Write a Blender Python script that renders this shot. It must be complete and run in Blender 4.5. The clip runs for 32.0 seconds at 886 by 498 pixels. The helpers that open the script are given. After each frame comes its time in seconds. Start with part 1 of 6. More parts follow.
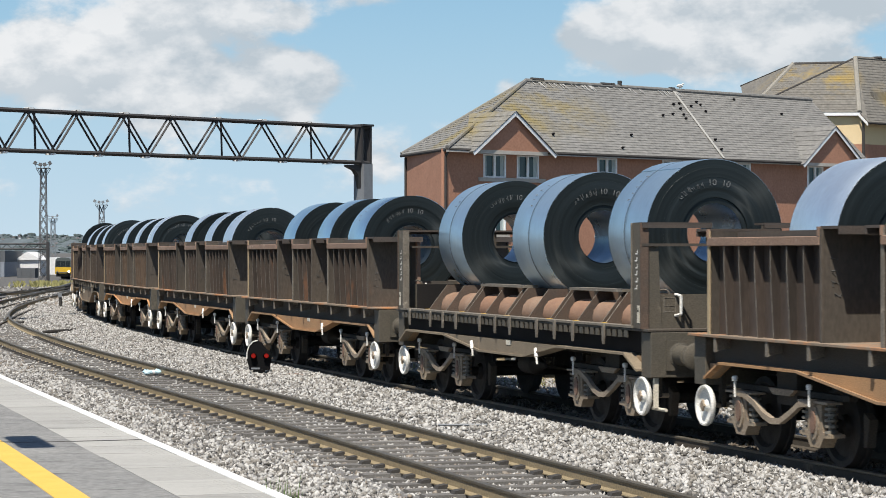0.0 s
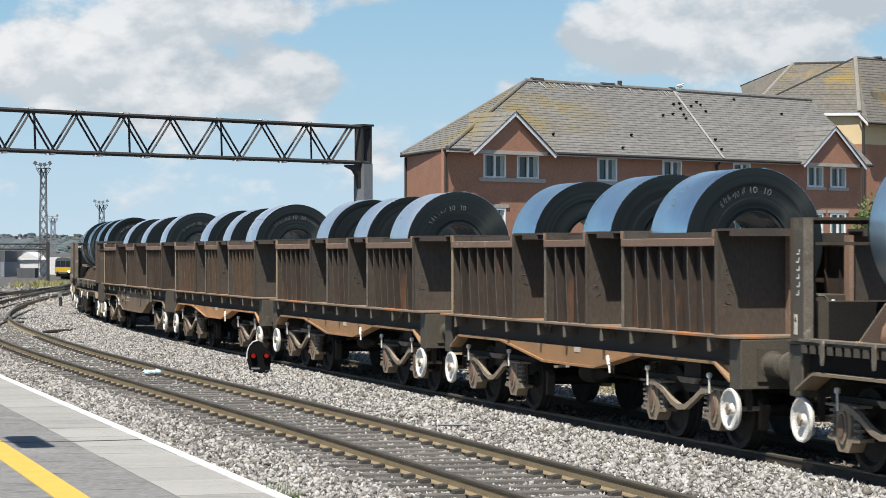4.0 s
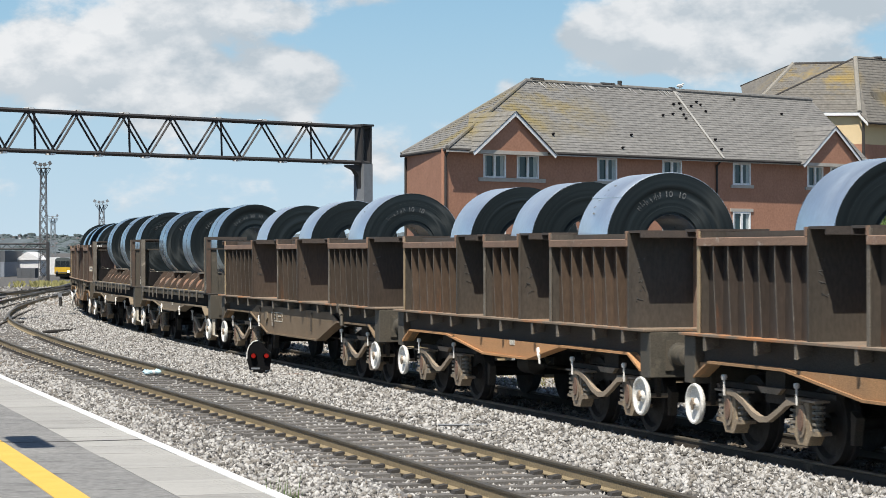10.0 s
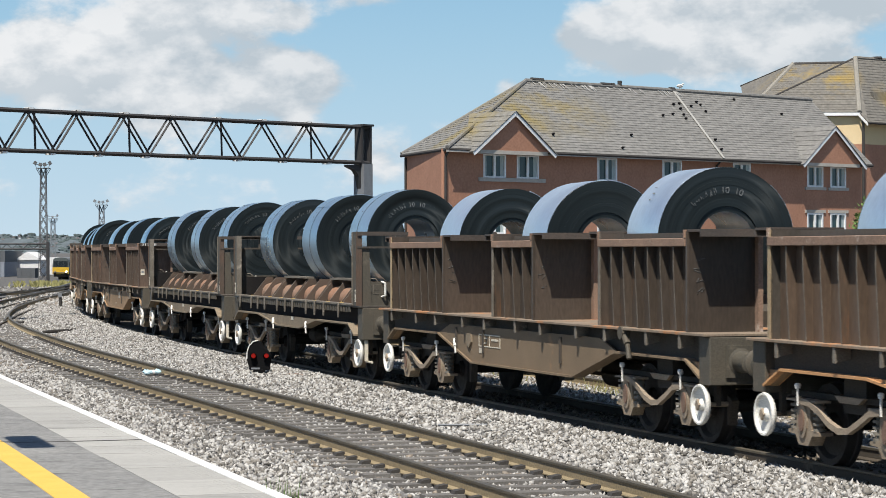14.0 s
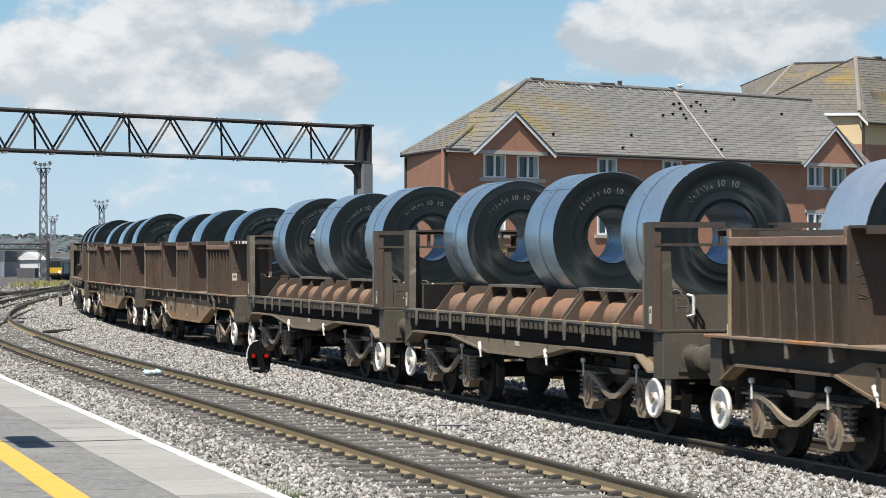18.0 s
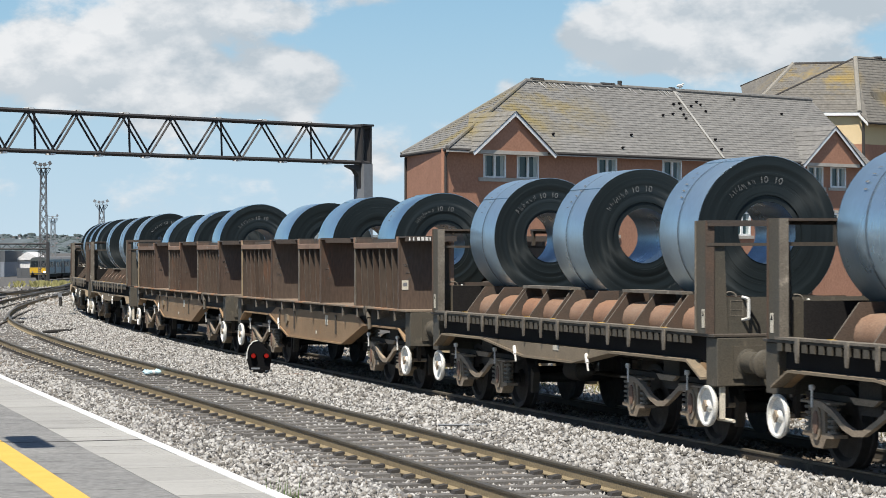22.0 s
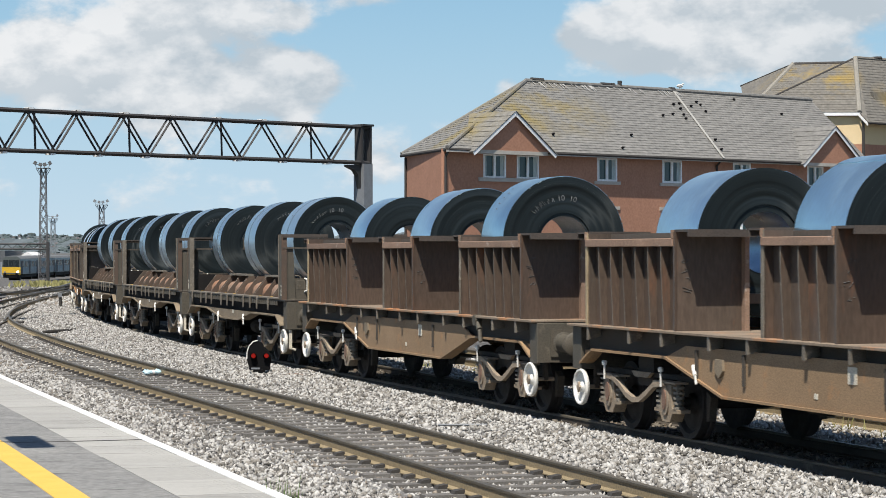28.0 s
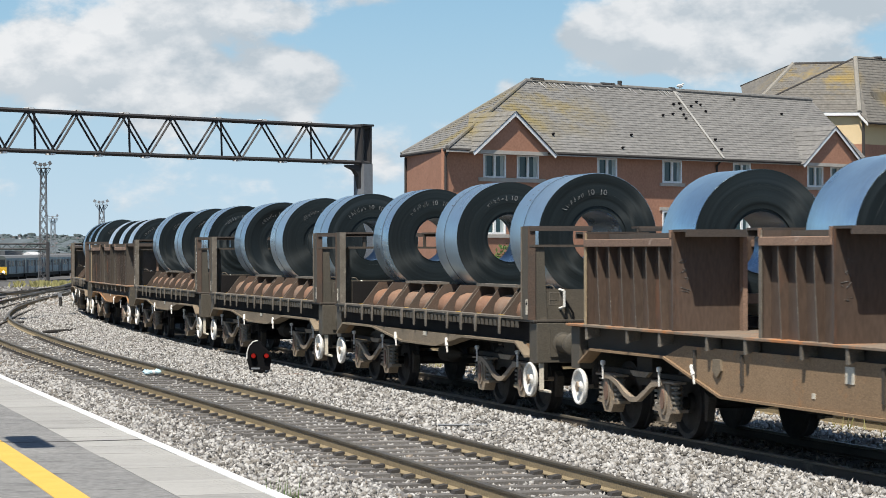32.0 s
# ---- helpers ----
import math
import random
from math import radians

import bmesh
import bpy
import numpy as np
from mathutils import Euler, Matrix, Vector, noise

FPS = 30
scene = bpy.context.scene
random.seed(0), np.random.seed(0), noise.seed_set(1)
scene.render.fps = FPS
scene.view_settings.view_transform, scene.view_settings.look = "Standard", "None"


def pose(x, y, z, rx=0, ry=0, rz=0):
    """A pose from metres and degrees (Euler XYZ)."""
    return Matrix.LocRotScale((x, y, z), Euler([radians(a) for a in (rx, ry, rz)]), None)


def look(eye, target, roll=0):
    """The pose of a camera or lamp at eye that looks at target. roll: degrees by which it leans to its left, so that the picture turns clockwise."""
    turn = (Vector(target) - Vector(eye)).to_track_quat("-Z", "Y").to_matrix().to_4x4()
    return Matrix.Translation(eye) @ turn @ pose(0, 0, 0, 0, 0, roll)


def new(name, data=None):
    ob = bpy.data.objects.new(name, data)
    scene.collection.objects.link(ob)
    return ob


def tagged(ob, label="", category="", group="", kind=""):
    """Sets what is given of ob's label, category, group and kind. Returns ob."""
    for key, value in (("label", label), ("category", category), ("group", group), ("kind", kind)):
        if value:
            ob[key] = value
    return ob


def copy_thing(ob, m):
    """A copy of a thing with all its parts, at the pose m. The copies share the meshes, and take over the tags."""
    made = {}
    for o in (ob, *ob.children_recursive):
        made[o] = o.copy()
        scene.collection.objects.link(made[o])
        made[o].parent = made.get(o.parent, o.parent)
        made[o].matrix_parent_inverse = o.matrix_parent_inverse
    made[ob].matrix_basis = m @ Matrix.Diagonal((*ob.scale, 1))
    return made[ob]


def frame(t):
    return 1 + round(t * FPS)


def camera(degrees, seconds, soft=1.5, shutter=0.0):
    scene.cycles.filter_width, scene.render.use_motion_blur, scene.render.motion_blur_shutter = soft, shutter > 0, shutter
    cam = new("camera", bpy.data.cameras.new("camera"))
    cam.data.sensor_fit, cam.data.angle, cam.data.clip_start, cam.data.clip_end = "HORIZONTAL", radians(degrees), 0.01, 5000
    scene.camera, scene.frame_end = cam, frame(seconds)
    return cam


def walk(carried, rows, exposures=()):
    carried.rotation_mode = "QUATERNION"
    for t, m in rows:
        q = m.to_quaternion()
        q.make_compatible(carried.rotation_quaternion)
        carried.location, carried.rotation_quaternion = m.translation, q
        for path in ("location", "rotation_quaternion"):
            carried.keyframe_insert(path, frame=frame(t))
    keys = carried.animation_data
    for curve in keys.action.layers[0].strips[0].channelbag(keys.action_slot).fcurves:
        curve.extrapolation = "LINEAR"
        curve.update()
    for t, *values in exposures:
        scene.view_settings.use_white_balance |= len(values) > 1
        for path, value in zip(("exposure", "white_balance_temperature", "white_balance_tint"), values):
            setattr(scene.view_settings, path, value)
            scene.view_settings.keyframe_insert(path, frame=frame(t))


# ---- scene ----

cam = camera(21.19, 32.0, soft=0.9, shutter=0.3)
EYE = (0.0, 0.0, 2.39)
walk(cam, [(0.0, look(EYE, (0.0, 100.0, 2.335))), (32.0, look(EYE, (0.0, 100.0, 2.335)))], exposures=[(0.0, 0.32), (32.0, 0.32)])

# ---------------------------------------------------------------- world, sun
SUN_DIR = Vector((-0.158, -0.469, 0.869)).normalized()      # towards the sun


def make_world():
    w = bpy.data.worlds.new("sky")
    scene.world = w
    w.use_nodes = True
    nt = w.node_tree
    nt.nodes.clear()
    out = nt.nodes.new("ShaderNodeOutputWorld")
    bg = nt.nodes.new("ShaderNodeBackground")
    sky = nt.nodes.new("ShaderNodeTexSky")
    sky.sky_type = 'NISHITA'
    sky.sun_disc = False
    sky.sun_elevation = math.asin(SUN_DIR.z)
    sky.sun_rotation = math.atan2(SUN_DIR.x, SUN_DIR.y)
    sky.altitude = 50
    sky.dust_density = 0.15
    sky.ozone_density = 4.0
    bg.inputs["Strength"].default_value = 0.080
    # cumulus: a noise over the direction, flattened towards the horizon
    tc = nt.nodes.new("ShaderNodeTexCoord")
    sep = nt.nodes.new("ShaderNodeSeparateXYZ")
    nt.links.new(tc.outputs["Generated"], sep.inputs[0])

    def m(op, a, b=None, c=None, clamp=False):
        n = nt.nodes.new("ShaderNodeMath")
        n.operation = op
        n.use_clamp = clamp
        for i, v in enumerate((a, b, c)):
            if v is None:
                continue
            if isinstance(v, (int, float)):
                n.inputs[i].default_value = v
            else:
                nt.links.new(v, n.inputs[i])
        return n.outputs[0]

    def vec(dz):
        comb = nt.nodes.new("ShaderNodeCombineXYZ")
        nt.links.new(sep.outputs[0], comb.inputs[0])
        nt.links.new(sep.outputs[1], comb.inputs[1])
        nt.links.new(m('MULTIPLY_ADD', sep.outputs[2], 1.7, dz), comb.inputs[2])
        return comb.outputs[0]

    def clouds(v, scale, detail=8.0):
        no = nt.nodes.new("ShaderNodeTexNoise")
        no.inputs["Scale"].default_value = scale
        no.inputs["Detail"].default_value = detail
        no.inputs["Roughness"].default_value = 0.56
        nt.links.new(v, no.inputs["Vector"])
        return no.outputs["Fac"]

    def blend(f, a, b):
        n = nt.nodes.new("ShaderNodeMix")
        n.data_type = 'RGBA'
        for sock, v in ((n.inputs["Factor"], f), (n.inputs["A"], a), (n.inputs["B"], b)):
            if isinstance(v, tuple):
                sock.default_value = (*v, 1)
            else:
                nt.links.new(v, sock)
        return n.outputs["Result"]

    # pale haze low down, bluer higher up
    up = m('MAXIMUM', sep.outputs[2], 0.0)
    hz = m('DIVIDE', up, 0.11)
    low = blend(m('MINIMUM', hz, 1.0), (5.7, 7.2, 8.3), (3.0, 5.7, 8.0))
    thin = m('EXPONENT', m('MULTIPLY', m('MULTIPLY', m('DIVIDE', up, 0.15), m('DIVIDE', up, 0.15)), -1.0))
    deep = nt.nodes.new("ShaderNodeVectorMath")
    deep.operation = 'SCALE'
    deep.inputs["Scale"].default_value = 0.925
    nt.links.new(sky.outputs[0], deep.inputs[0])
    air = blend(thin, deep.outputs[0], low)
    n0 = clouds(vec(0.0), 19.0, 7.0)
    n1 = clouds(vec(0.016), 19.0, 7.0)
    # broad banks of cloud: soft mounds about a few bearings
    banks = None
    for ax, az, rx, rz, amp in CLOUD_BANKS:
        dx = m('DIVIDE', m('SUBTRACT', sep.outputs[0], ax), rx)
        dz = m('DIVIDE', m('SUBTRACT', sep.outputs[2], az), rz)
        d2 = m('ADD', m('MULTIPLY', dx, dx), m('MULTIPLY', dz, dz))
        g = m('MULTIPLY', m('EXPONENT', m('MULTIPLY', d2, -1.0)), amp)
        banks = g if banks is None else m('ADD', banks, g)
    dens = m('ADD', n0, banks)
    mr = nt.nodes.new("ShaderNodeMapRange")
    mr.interpolation_type = 'SMOOTHSTEP'
    mr.inputs["From Min"].default_value = 0.575
    mr.inputs["From Max"].default_value = 0.74
    nt.links.new(dens, mr.inputs["Value"])
    # lit tops, grey undersides
    lit = nt.nodes.new("ShaderNodeMapRange")
    lit.inputs["From Min"].default_value = -0.07
    lit.inputs["From Max"].default_value = 0.08
    nt.links.new(m('SUBTRACT', n0, n1), lit.inputs["Value"])
    soft = m('MULTIPLY_ADD', clouds(vec(0.3), 11.0, 3.0), 0.9, m('MULTIPLY_ADD', lit.outputs[0], 0.75, -0.38))
    cl = blend(m('MINIMUM', m('MAXIMUM', soft, 0.0), 1.0), (5.1, 5.8, 6.4), (8.6, 8.75, 8.9))
    nt.links.new(blend(mr.outputs[0], air, cl), bg.inputs["Color"])
    nt.links.new(bg.outputs[0], out.inputs[0])


# bearing x, height z, spread x, spread z, amount
CLOUD_BANKS = [(-0.172, 0.084, 0.05, 0.018, 0.26), (-0.165, 0.068, 0.04, 0.016, 0.22), (-0.112, 0.082, 0.035, 0.024, 0.30), (-0.098, 0.064, 0.045, 0.014, 0.24), (-0.058, 0.072, 0.024, 0.014, 0.30),
               (-0.095, 0.101, 0.022, 0.010, 0.22), (-0.15, 0.106, 0.03, 0.006, 0.16), (-0.062, 0.0965, 0.007, 0.006, 0.24), (-0.016, 0.103, 0.028, 0.007, 0.30), (-0.02, 0.085, 0.03, 0.010, -0.24),
               (0.015, 0.09, 0.02, 0.02, -0.26), (0.088, 0.081, 0.040, 0.012, 0.32), (0.056, 0.088, 0.012, 0.008, 0.24), (0.118, 0.086, 0.03, 0.014, 0.26), (0.155, 0.099, 0.05, 0.011, 0.30),
               (0.095, 0.099, 0.03, 0.008, 0.22), (0.17, 0.078, 0.03, 0.010, 0.20), (0.026, 0.0685, 0.008, 0.006, 0.26), (-0.10, 0.045, 0.07, 0.010, 0.08), (-0.075, 0.028, 0.02, 0.005, 0.12), (-0.035, 0.038, 0.02, 0.012, 0.12)]
make_world()
sun = new("sun", bpy.data.lights.new("sun", 'SUN'))
sun.data.energy = 5.0
sun.data.angle = radians(0.53)
sun.data.color = (1.0, 0.95, 0.87)
sun.matrix_world = look((0, 0, 60), Vector((0, 0, 60)) - SUN_DIR)


# ---------------------------------------------------------------- materials
def material(name, base, rough=0.8, metal=0.0, alt=None, scale=4.0, amount=0.5, fine=60.0, fine_amount=0.25, bump=0.2,
             bump_scale=40.0, spread=0.0, stretch=(1, 1, 1), spots=None, spec=0.5, other=None, patches=(), still=False):
    """Principled surface: two colours mixed by broad stains, fine grain, relief, and a spread by object."""
    ma = bpy.data.materials.new(name)
    ma.use_nodes = True
    nt = ma.node_tree
    p = nt.nodes["Principled BSDF"]
    L = nt.links
    tc = nt.nodes.new("ShaderNodeTexCoord")
    mp = nt.nodes.new("ShaderNodeMapping")
    mp.inputs["Scale"].default_value = stretch
    L.new(tc.outputs["Object"], mp.inputs[0])
    info = nt.nodes.new("ShaderNodeObjectInfo")
    shift = nt.nodes.new("ShaderNodeVectorMath")
    shift.operation = 'MULTIPLY_ADD'
    rv = nt.nodes.new("ShaderNodeCombineXYZ")
    for i in range(3):
        L.new(info.outputs["Random"], rv.inputs[i])
    L.new(rv.outputs[0], shift.inputs[0])
    shift.inputs[1].default_value = (0, 0, 0) if still else (37.0, 19.0, 53.0)
    L.new(mp.outputs[0], shift.inputs[2])

    def noise_tex(sc, detail=4.0, rough_=0.55):
        n = nt.nodes.new("ShaderNodeTexNoise")
        n.inputs["Scale"].default_value = sc
        n.inputs["Detail"].default_value = detail
        n.inputs["Roughness"].default_value = rough_
        L.new(shift.outputs[0], n.inputs["Vector"])
        return n.outputs["Fac"]

    def ramp(v, a, b):
        r = nt.nodes.new("ShaderNodeMapRange")
        r.inputs["From Min"].default_value = a
        r.inputs["From Max"].default_value = b
        L.new(v, r.inputs["Value"])
        return r.outputs[0]

    def mix(f, a, b, mode='MIX'):
        n = nt.nodes.new("ShaderNodeMix")
        n.data_type = 'RGBA'
        n.blend_type = mode
        for sock, v in ((n.inputs["Factor"], f), (n.inputs["A"], a), (n.inputs["B"], b)):
            if isinstance(v, (int, float)):
                sock.default_value = v
            elif isinstance(v, tuple):
                sock.default_value = (*v, 1) if len(v) == 3 else v
            else:
                L.new(v, sock)
        return n.outputs["Result"]

    alt = alt or tuple(c * 0.7 for c in base)
    broad = ramp(noise_tex(scale, 5.0), 0.5 - 0.22, 0.5 + 0.22)
    mul = nt.nodes.new("ShaderNodeMath")
    mul.operation = 'MULTIPLY'
    mul.inputs[1].default_value = amount
    L.new(broad, mul.inputs[0])
    first = mix(info.outputs["Random"], tuple(base), tuple(other)) if other else tuple(base)
    col = mix(mul.outputs[0], first, tuple(alt))
    fn = noise_tex(fine, 3.0)
    g = nt.nodes.new("ShaderNodeMapRange")
    g.inputs["From Min"].default_value = 0.3
    g.inputs["From Max"].default_value = 0.7
    g.inputs["To Min"].default_value = 1.0 - fine_amount
    g.inputs["To Max"].default_value = 1.0 + fine_amount
    L.new(fn, g.inputs["Value"])
    gv = nt.nodes.new("ShaderNodeCombineColor")
    for i in range(3):
        L.new(g.outputs[0], gv.inputs[i])
    col = mix(1.0, col, gv.outputs[0], 'MULTIPLY')
    if spots:
        colour, sc, lo, hi = spots
        f = ramp(noise_tex(sc, 6.0, 0.7), lo, hi)
        near = None
        for centre, radius in patches:
            dist = nt.nodes.new("ShaderNodeVectorMath")
            dist.operation = 'DISTANCE'
            L.new(tc.outputs["Object"], dist.inputs[0])
            dist.inputs[1].default_value = centre
            r = ramp(dist.outputs["Value"], radius, radius * 0.25)
            if near is not None:
                mx = nt.nodes.new("ShaderNodeMath")
                mx.operation = 'MAXIMUM'
                L.new(near, mx.inputs[0])
                L.new(r, mx.inputs[1])
                r = mx.outputs[0]
            near = r
        if near is not None:
            mm = nt.nodes.new("ShaderNodeMath")
            mm.operation = 'MULTIPLY'
            L.new(near, mm.inputs[0])
            L.new(f, mm.inputs[1])
            f = mm.outputs[0]
        col = mix(f, col, tuple(colour))
    if spread:
        sp = nt.nodes.new("ShaderNodeMapRange")
        sp.inputs["To Min"].default_value = 1.0 - spread
        sp.inputs["To Max"].default_value = 1.0 + spread
        L.new(info.outputs["Random"], sp.inputs["Value"])
        sv = nt.nodes.new("ShaderNodeCombineColor")
        for i in range(3):
            L.new(sp.outputs[0], sv.inputs[i])
        col = mix(1.0, col, sv.outputs[0], 'MULTIPLY')
    L.new(col, p.inputs["Base Color"])
    rr = nt.nodes.new("ShaderNodeMapRange")
    rr.inputs["To Min"].default_value = max(0.02, rough - 0.12)
    rr.inputs["To Max"].default_value = min(1.0, rough + 0.12)
    L.new(broad, rr.inputs["Value"])
    L.new(rr.outputs[0], p.inputs["Roughness"])
    p.inputs["Metallic"].default_value = metal
    p.inputs["Specular IOR Level"].default_value = spec
    if bump:
        b = nt.nodes.new("ShaderNodeBump")
        b.inputs["Strength"].default_value = bump
        b.inputs["Distance"].default_value = 0.01
        L.new(noise_tex(bump_scale, 4.0), b.inputs["Height"])
        L.new(b.outputs[0], p.inputs["Normal"])
    return ma


def glow(name, colour, strength):
    ma = bpy.data.materials.new(name)
    ma.use_nodes = True
    p = ma.node_tree.nodes["Principled BSDF"]
    p.inputs["Base Color"].default_value = (*colour, 1)
    p.inputs["Emission Color"].default_value = (*colour, 1)
    p.inputs["Emission Strength"].default_value = strength
    return ma


M = {}
M["wagon"] = material("wagon_brown", (0.060, 0.052, 0.042), 0.6, alt=(0.088, 0.069, 0.051), scale=0.8, amount=0.85, fine=30, fine_amount=0.2, bump=0.1, bump_scale=9.0, stretch=(1, 1, 0.4), spots=((0.15, 0.092, 0.056), 1.5, 0.61, 0.80), spread=0.12)
M["wagon_dark"] = material("wagon_dark_steel", (0.071, 0.062, 0.051), 0.85, alt=(0.100, 0.080, 0.062), scale=2.0, amount=0.6, spec=0.2)
# Grimy undersides, coloured dark to add to the shade beneath the wagon.
M["shaded_grime"] = material("shaded_oily_underside", (0.050, 0.045, 0.039), 0.9, alt=(0.077, 0.066, 0.055), scale=3.0, amount=0.7, spec=0.15)
# Plain black for the comb recess, whose shade it carries, and the bulkhead.
M["recess_black"] = material("black_recess", (0.014, 0.013, 0.013), 0.9, alt=(0.025, 0.022, 0.020), scale=2.0, amount=0.7, spec=0.15)
M["spring_steel"] = material("spring_steel", (0.212, 0.190, 0.151), 0.7, alt=(0.130, 0.113, 0.091), scale=9.0, amount=0.7)
M["beam"] = material("rusty_beam", (0.340, 0.212, 0.140), 0.8, alt=(0.187, 0.128, 0.093), scale=1.6, amount=0.85, spots=((0.50, 0.42, 0.35), 4.0, 0.6, 0.72), other=(0.230, 0.145, 0.098))
M["belly_rust"] = material("rusty_belly", (0.50, 0.255, 0.10), 0.85, alt=(0.29, 0.175, 0.092), scale=1.2, amount=0.85, spots=((0.54, 0.40, 0.25), 4.0, 0.62, 0.76), other=(0.31, 0.21, 0.125))
M["belly_tan"] = material("tan_belly", (0.36, 0.225, 0.115), 0.85, alt=(0.225, 0.15, 0.084), scale=0.9, amount=0.85, spots=((0.43, 0.21, 0.085), 3.0, 0.58, 0.76), other=(0.30, 0.202, 0.118))
M["bogie"] = material("bogie_dirt", (0.340, 0.269, 0.190), 0.9, alt=(0.213, 0.170, 0.127), scale=5.0, amount=0.8, bump=0.4)
M["axlebox"] = material("axlebox_rust", (0.397, 0.306, 0.194), 0.9, alt=(0.213, 0.161, 0.112), scale=6.0, amount=0.85, bump=0.3, other=(0.281, 0.229, 0.170))
M["comb"] = material("olive_comb", (0.20, 0.175, 0.14), 0.85, alt=(0.105, 0.088, 0.067), scale=4.0, amount=0.85, spots=((0.40, 0.35, 0.28), 5.0, 0.58, 0.72))
M["cradle"] = material("cradle_brown", (0.074, 0.057, 0.043), 0.8, alt=(0.125, 0.075, 0.050), scale=3.0, amount=0.8, spread=0.15)
M["hood"] = material("hood_steel", (0.057, 0.048, 0.041), 0.7, alt=(0.091, 0.066, 0.049), scale=2.0, amount=0.7, spread=0.1)
M["wagon_side"] = material("grimy_side", (0.041, 0.036, 0.031), 0.42, alt=(0.070, 0.051, 0.040), scale=0.7, amount=0.85, fine=30, fine_amount=0.2, bump=0.1, bump_scale=9.0, stretch=(1, 1, 0.25), spots=((0.22, 0.10, 0.05), 1.7, 0.58, 0.74), spread=0.15, other=(0.063, 0.050, 0.041))
M["wagon_long"] = material("dark_red_brown", (0.080, 0.058, 0.045), 0.42, alt=(0.115, 0.076, 0.054), scale=0.7, amount=0.85, fine=30, fine_amount=0.2, bump=0.1, bump_scale=9.0, stretch=(1, 1, 0.25), spots=((0.21, 0.097, 0.053), 1.7, 0.58, 0.76), spread=0.12, other=(0.072, 0.060, 0.049))
M["wagon_soot"] = material("sooty_steel", (0.052, 0.043, 0.035), 0.42, alt=(0.086, 0.062, 0.044), scale=0.7, amount=0.85, fine=30, fine_amount=0.2, bump=0.1, bump_scale=9.0, stretch=(1, 1, 0.25), spots=((0.17, 0.085, 0.042), 1.7, 0.60, 0.76), spread=0.12)
M["wagon_warm"] = material("warm_brown_side", (0.090, 0.064, 0.045), 0.42, alt=(0.118, 0.080, 0.055), scale=0.7, amount=0.85, fine=30, fine_amount=0.2, bump=0.1, bump_scale=9.0, stretch=(1, 1, 0.25), spots=((0.24, 0.11, 0.055), 1.7, 0.58, 0.74), spread=0.12)
M["belly_orange"] = material("orange_belly", (0.58, 0.30, 0.125), 0.85, alt=(0.40, 0.215, 0.10), scale=1.2, amount=0.8, spots=((0.60, 0.42, 0.26), 4.0, 0.62, 0.76))
M["belly_brown"] = material("brown_belly", (0.235, 0.165, 0.098), 0.85, alt=(0.155, 0.112, 0.07), scale=0.9, amount=0.85, spots=((0.32, 0.19, 0.095), 3.0, 0.60, 0.78))
# Pale end posts: sunlight on their face is put into the colour.
M["post_pale"] = material("sunlit_post", (0.44, 0.34, 0.205), 0.8, alt=(0.27, 0.20, 0.125), scale=2.0, amount=0.8)
M["chalk_faint"] = material("old_chalk", (0.125, 0.122, 0.115), 0.95, fine=90, fine_amount=0.5, alt=(0.06, 0.058, 0.052), scale=18.0, amount=0.95)
M["belly_olive"] = material("olive_belly", (0.25, 0.195, 0.13), 0.85, alt=(0.16, 0.128, 0.088), scale=1.2, amount=0.8, spots=((0.36, 0.25, 0.15), 4.0, 0.60, 0.76))
M["headstock"] = material("olive_headstock", (0.075, 0.068, 0.052), 0.7, alt=(0.103, 0.083, 0.058), scale=1.6, amount=0.8, spots=((0.18, 0.15, 0.11), 3.0, 0.6, 0.76))
M["tile_dark"] = material("brown_grey_tile", (0.140, 0.130, 0.112), 0.9, alt=(0.172, 0.158, 0.135), scale=0.5, amount=0.7, fine=4, fine_amount=0.22, spots=((0.30, 0.205, 0.045), 0.42, 0.44, 0.64), spread=0.05, still=True, patches=[((27.5, 178.5, 15.3), 4.5), ((31.0, 155.5, 12.5), 3.0), ((25.5, 156.0, 13.6), 2.6)])
M["coil_inner"] = material("coil_bore", (0.27, 0.38, 0.49), 0.32, metal=0.95, alt=(0.20, 0.28, 0.36), scale=1.6, amount=0.5, bump=0.02)
M["deck"] = material("worn_deck", (0.27, 0.205, 0.145), 0.85, alt=(0.17, 0.125, 0.085), scale=1.5, amount=0.8, spots=((0.46, 0.19, 0.065), 0.9, 0.52, 0.66), other=(0.22, 0.18, 0.135))
M["coil_pale"] = material("pale_rolled_steel", (0.80, 0.89, 0.95), 0.42, metal=0.9, alt=(0.69, 0.79, 0.86), scale=1.3, amount=0.55, fine=25, fine_amount=0.05, bump=0.02, stretch=(1, 0.4, 0.4), spread=0.06, other=(0.88, 0.93, 0.96))
M["coil_blue"] = material("blue_rolled_steel", (0.53, 0.76, 0.88), 0.36, metal=0.95, alt=(0.45, 0.65, 0.77), scale=1.3, amount=0.5, fine=25, fine_amount=0.05, bump=0.02, stretch=(1, 0.4, 0.4), spread=0.06, other=(0.62, 0.80, 0.89))
M["cover"] = material("bearing_cover_rust", (0.22, 0.125, 0.085), 0.9, alt=(0.15, 0.105, 0.075), scale=7.0, amount=0.8)
M["tyre"] = material("wheel_steel", (0.039, 0.035, 0.032), 0.75, metal=0.2, scale=8)
M["white"] = material("white_paint", (0.78, 0.76, 0.70), 0.6, alt=(0.55, 0.52, 0.45), scale=5.0, amount=0.5)
M["offwhite"] = material("cream_paint", (0.68, 0.62, 0.50), 0.6, alt=(0.45, 0.40, 0.31), scale=5.0, amount=0.5)
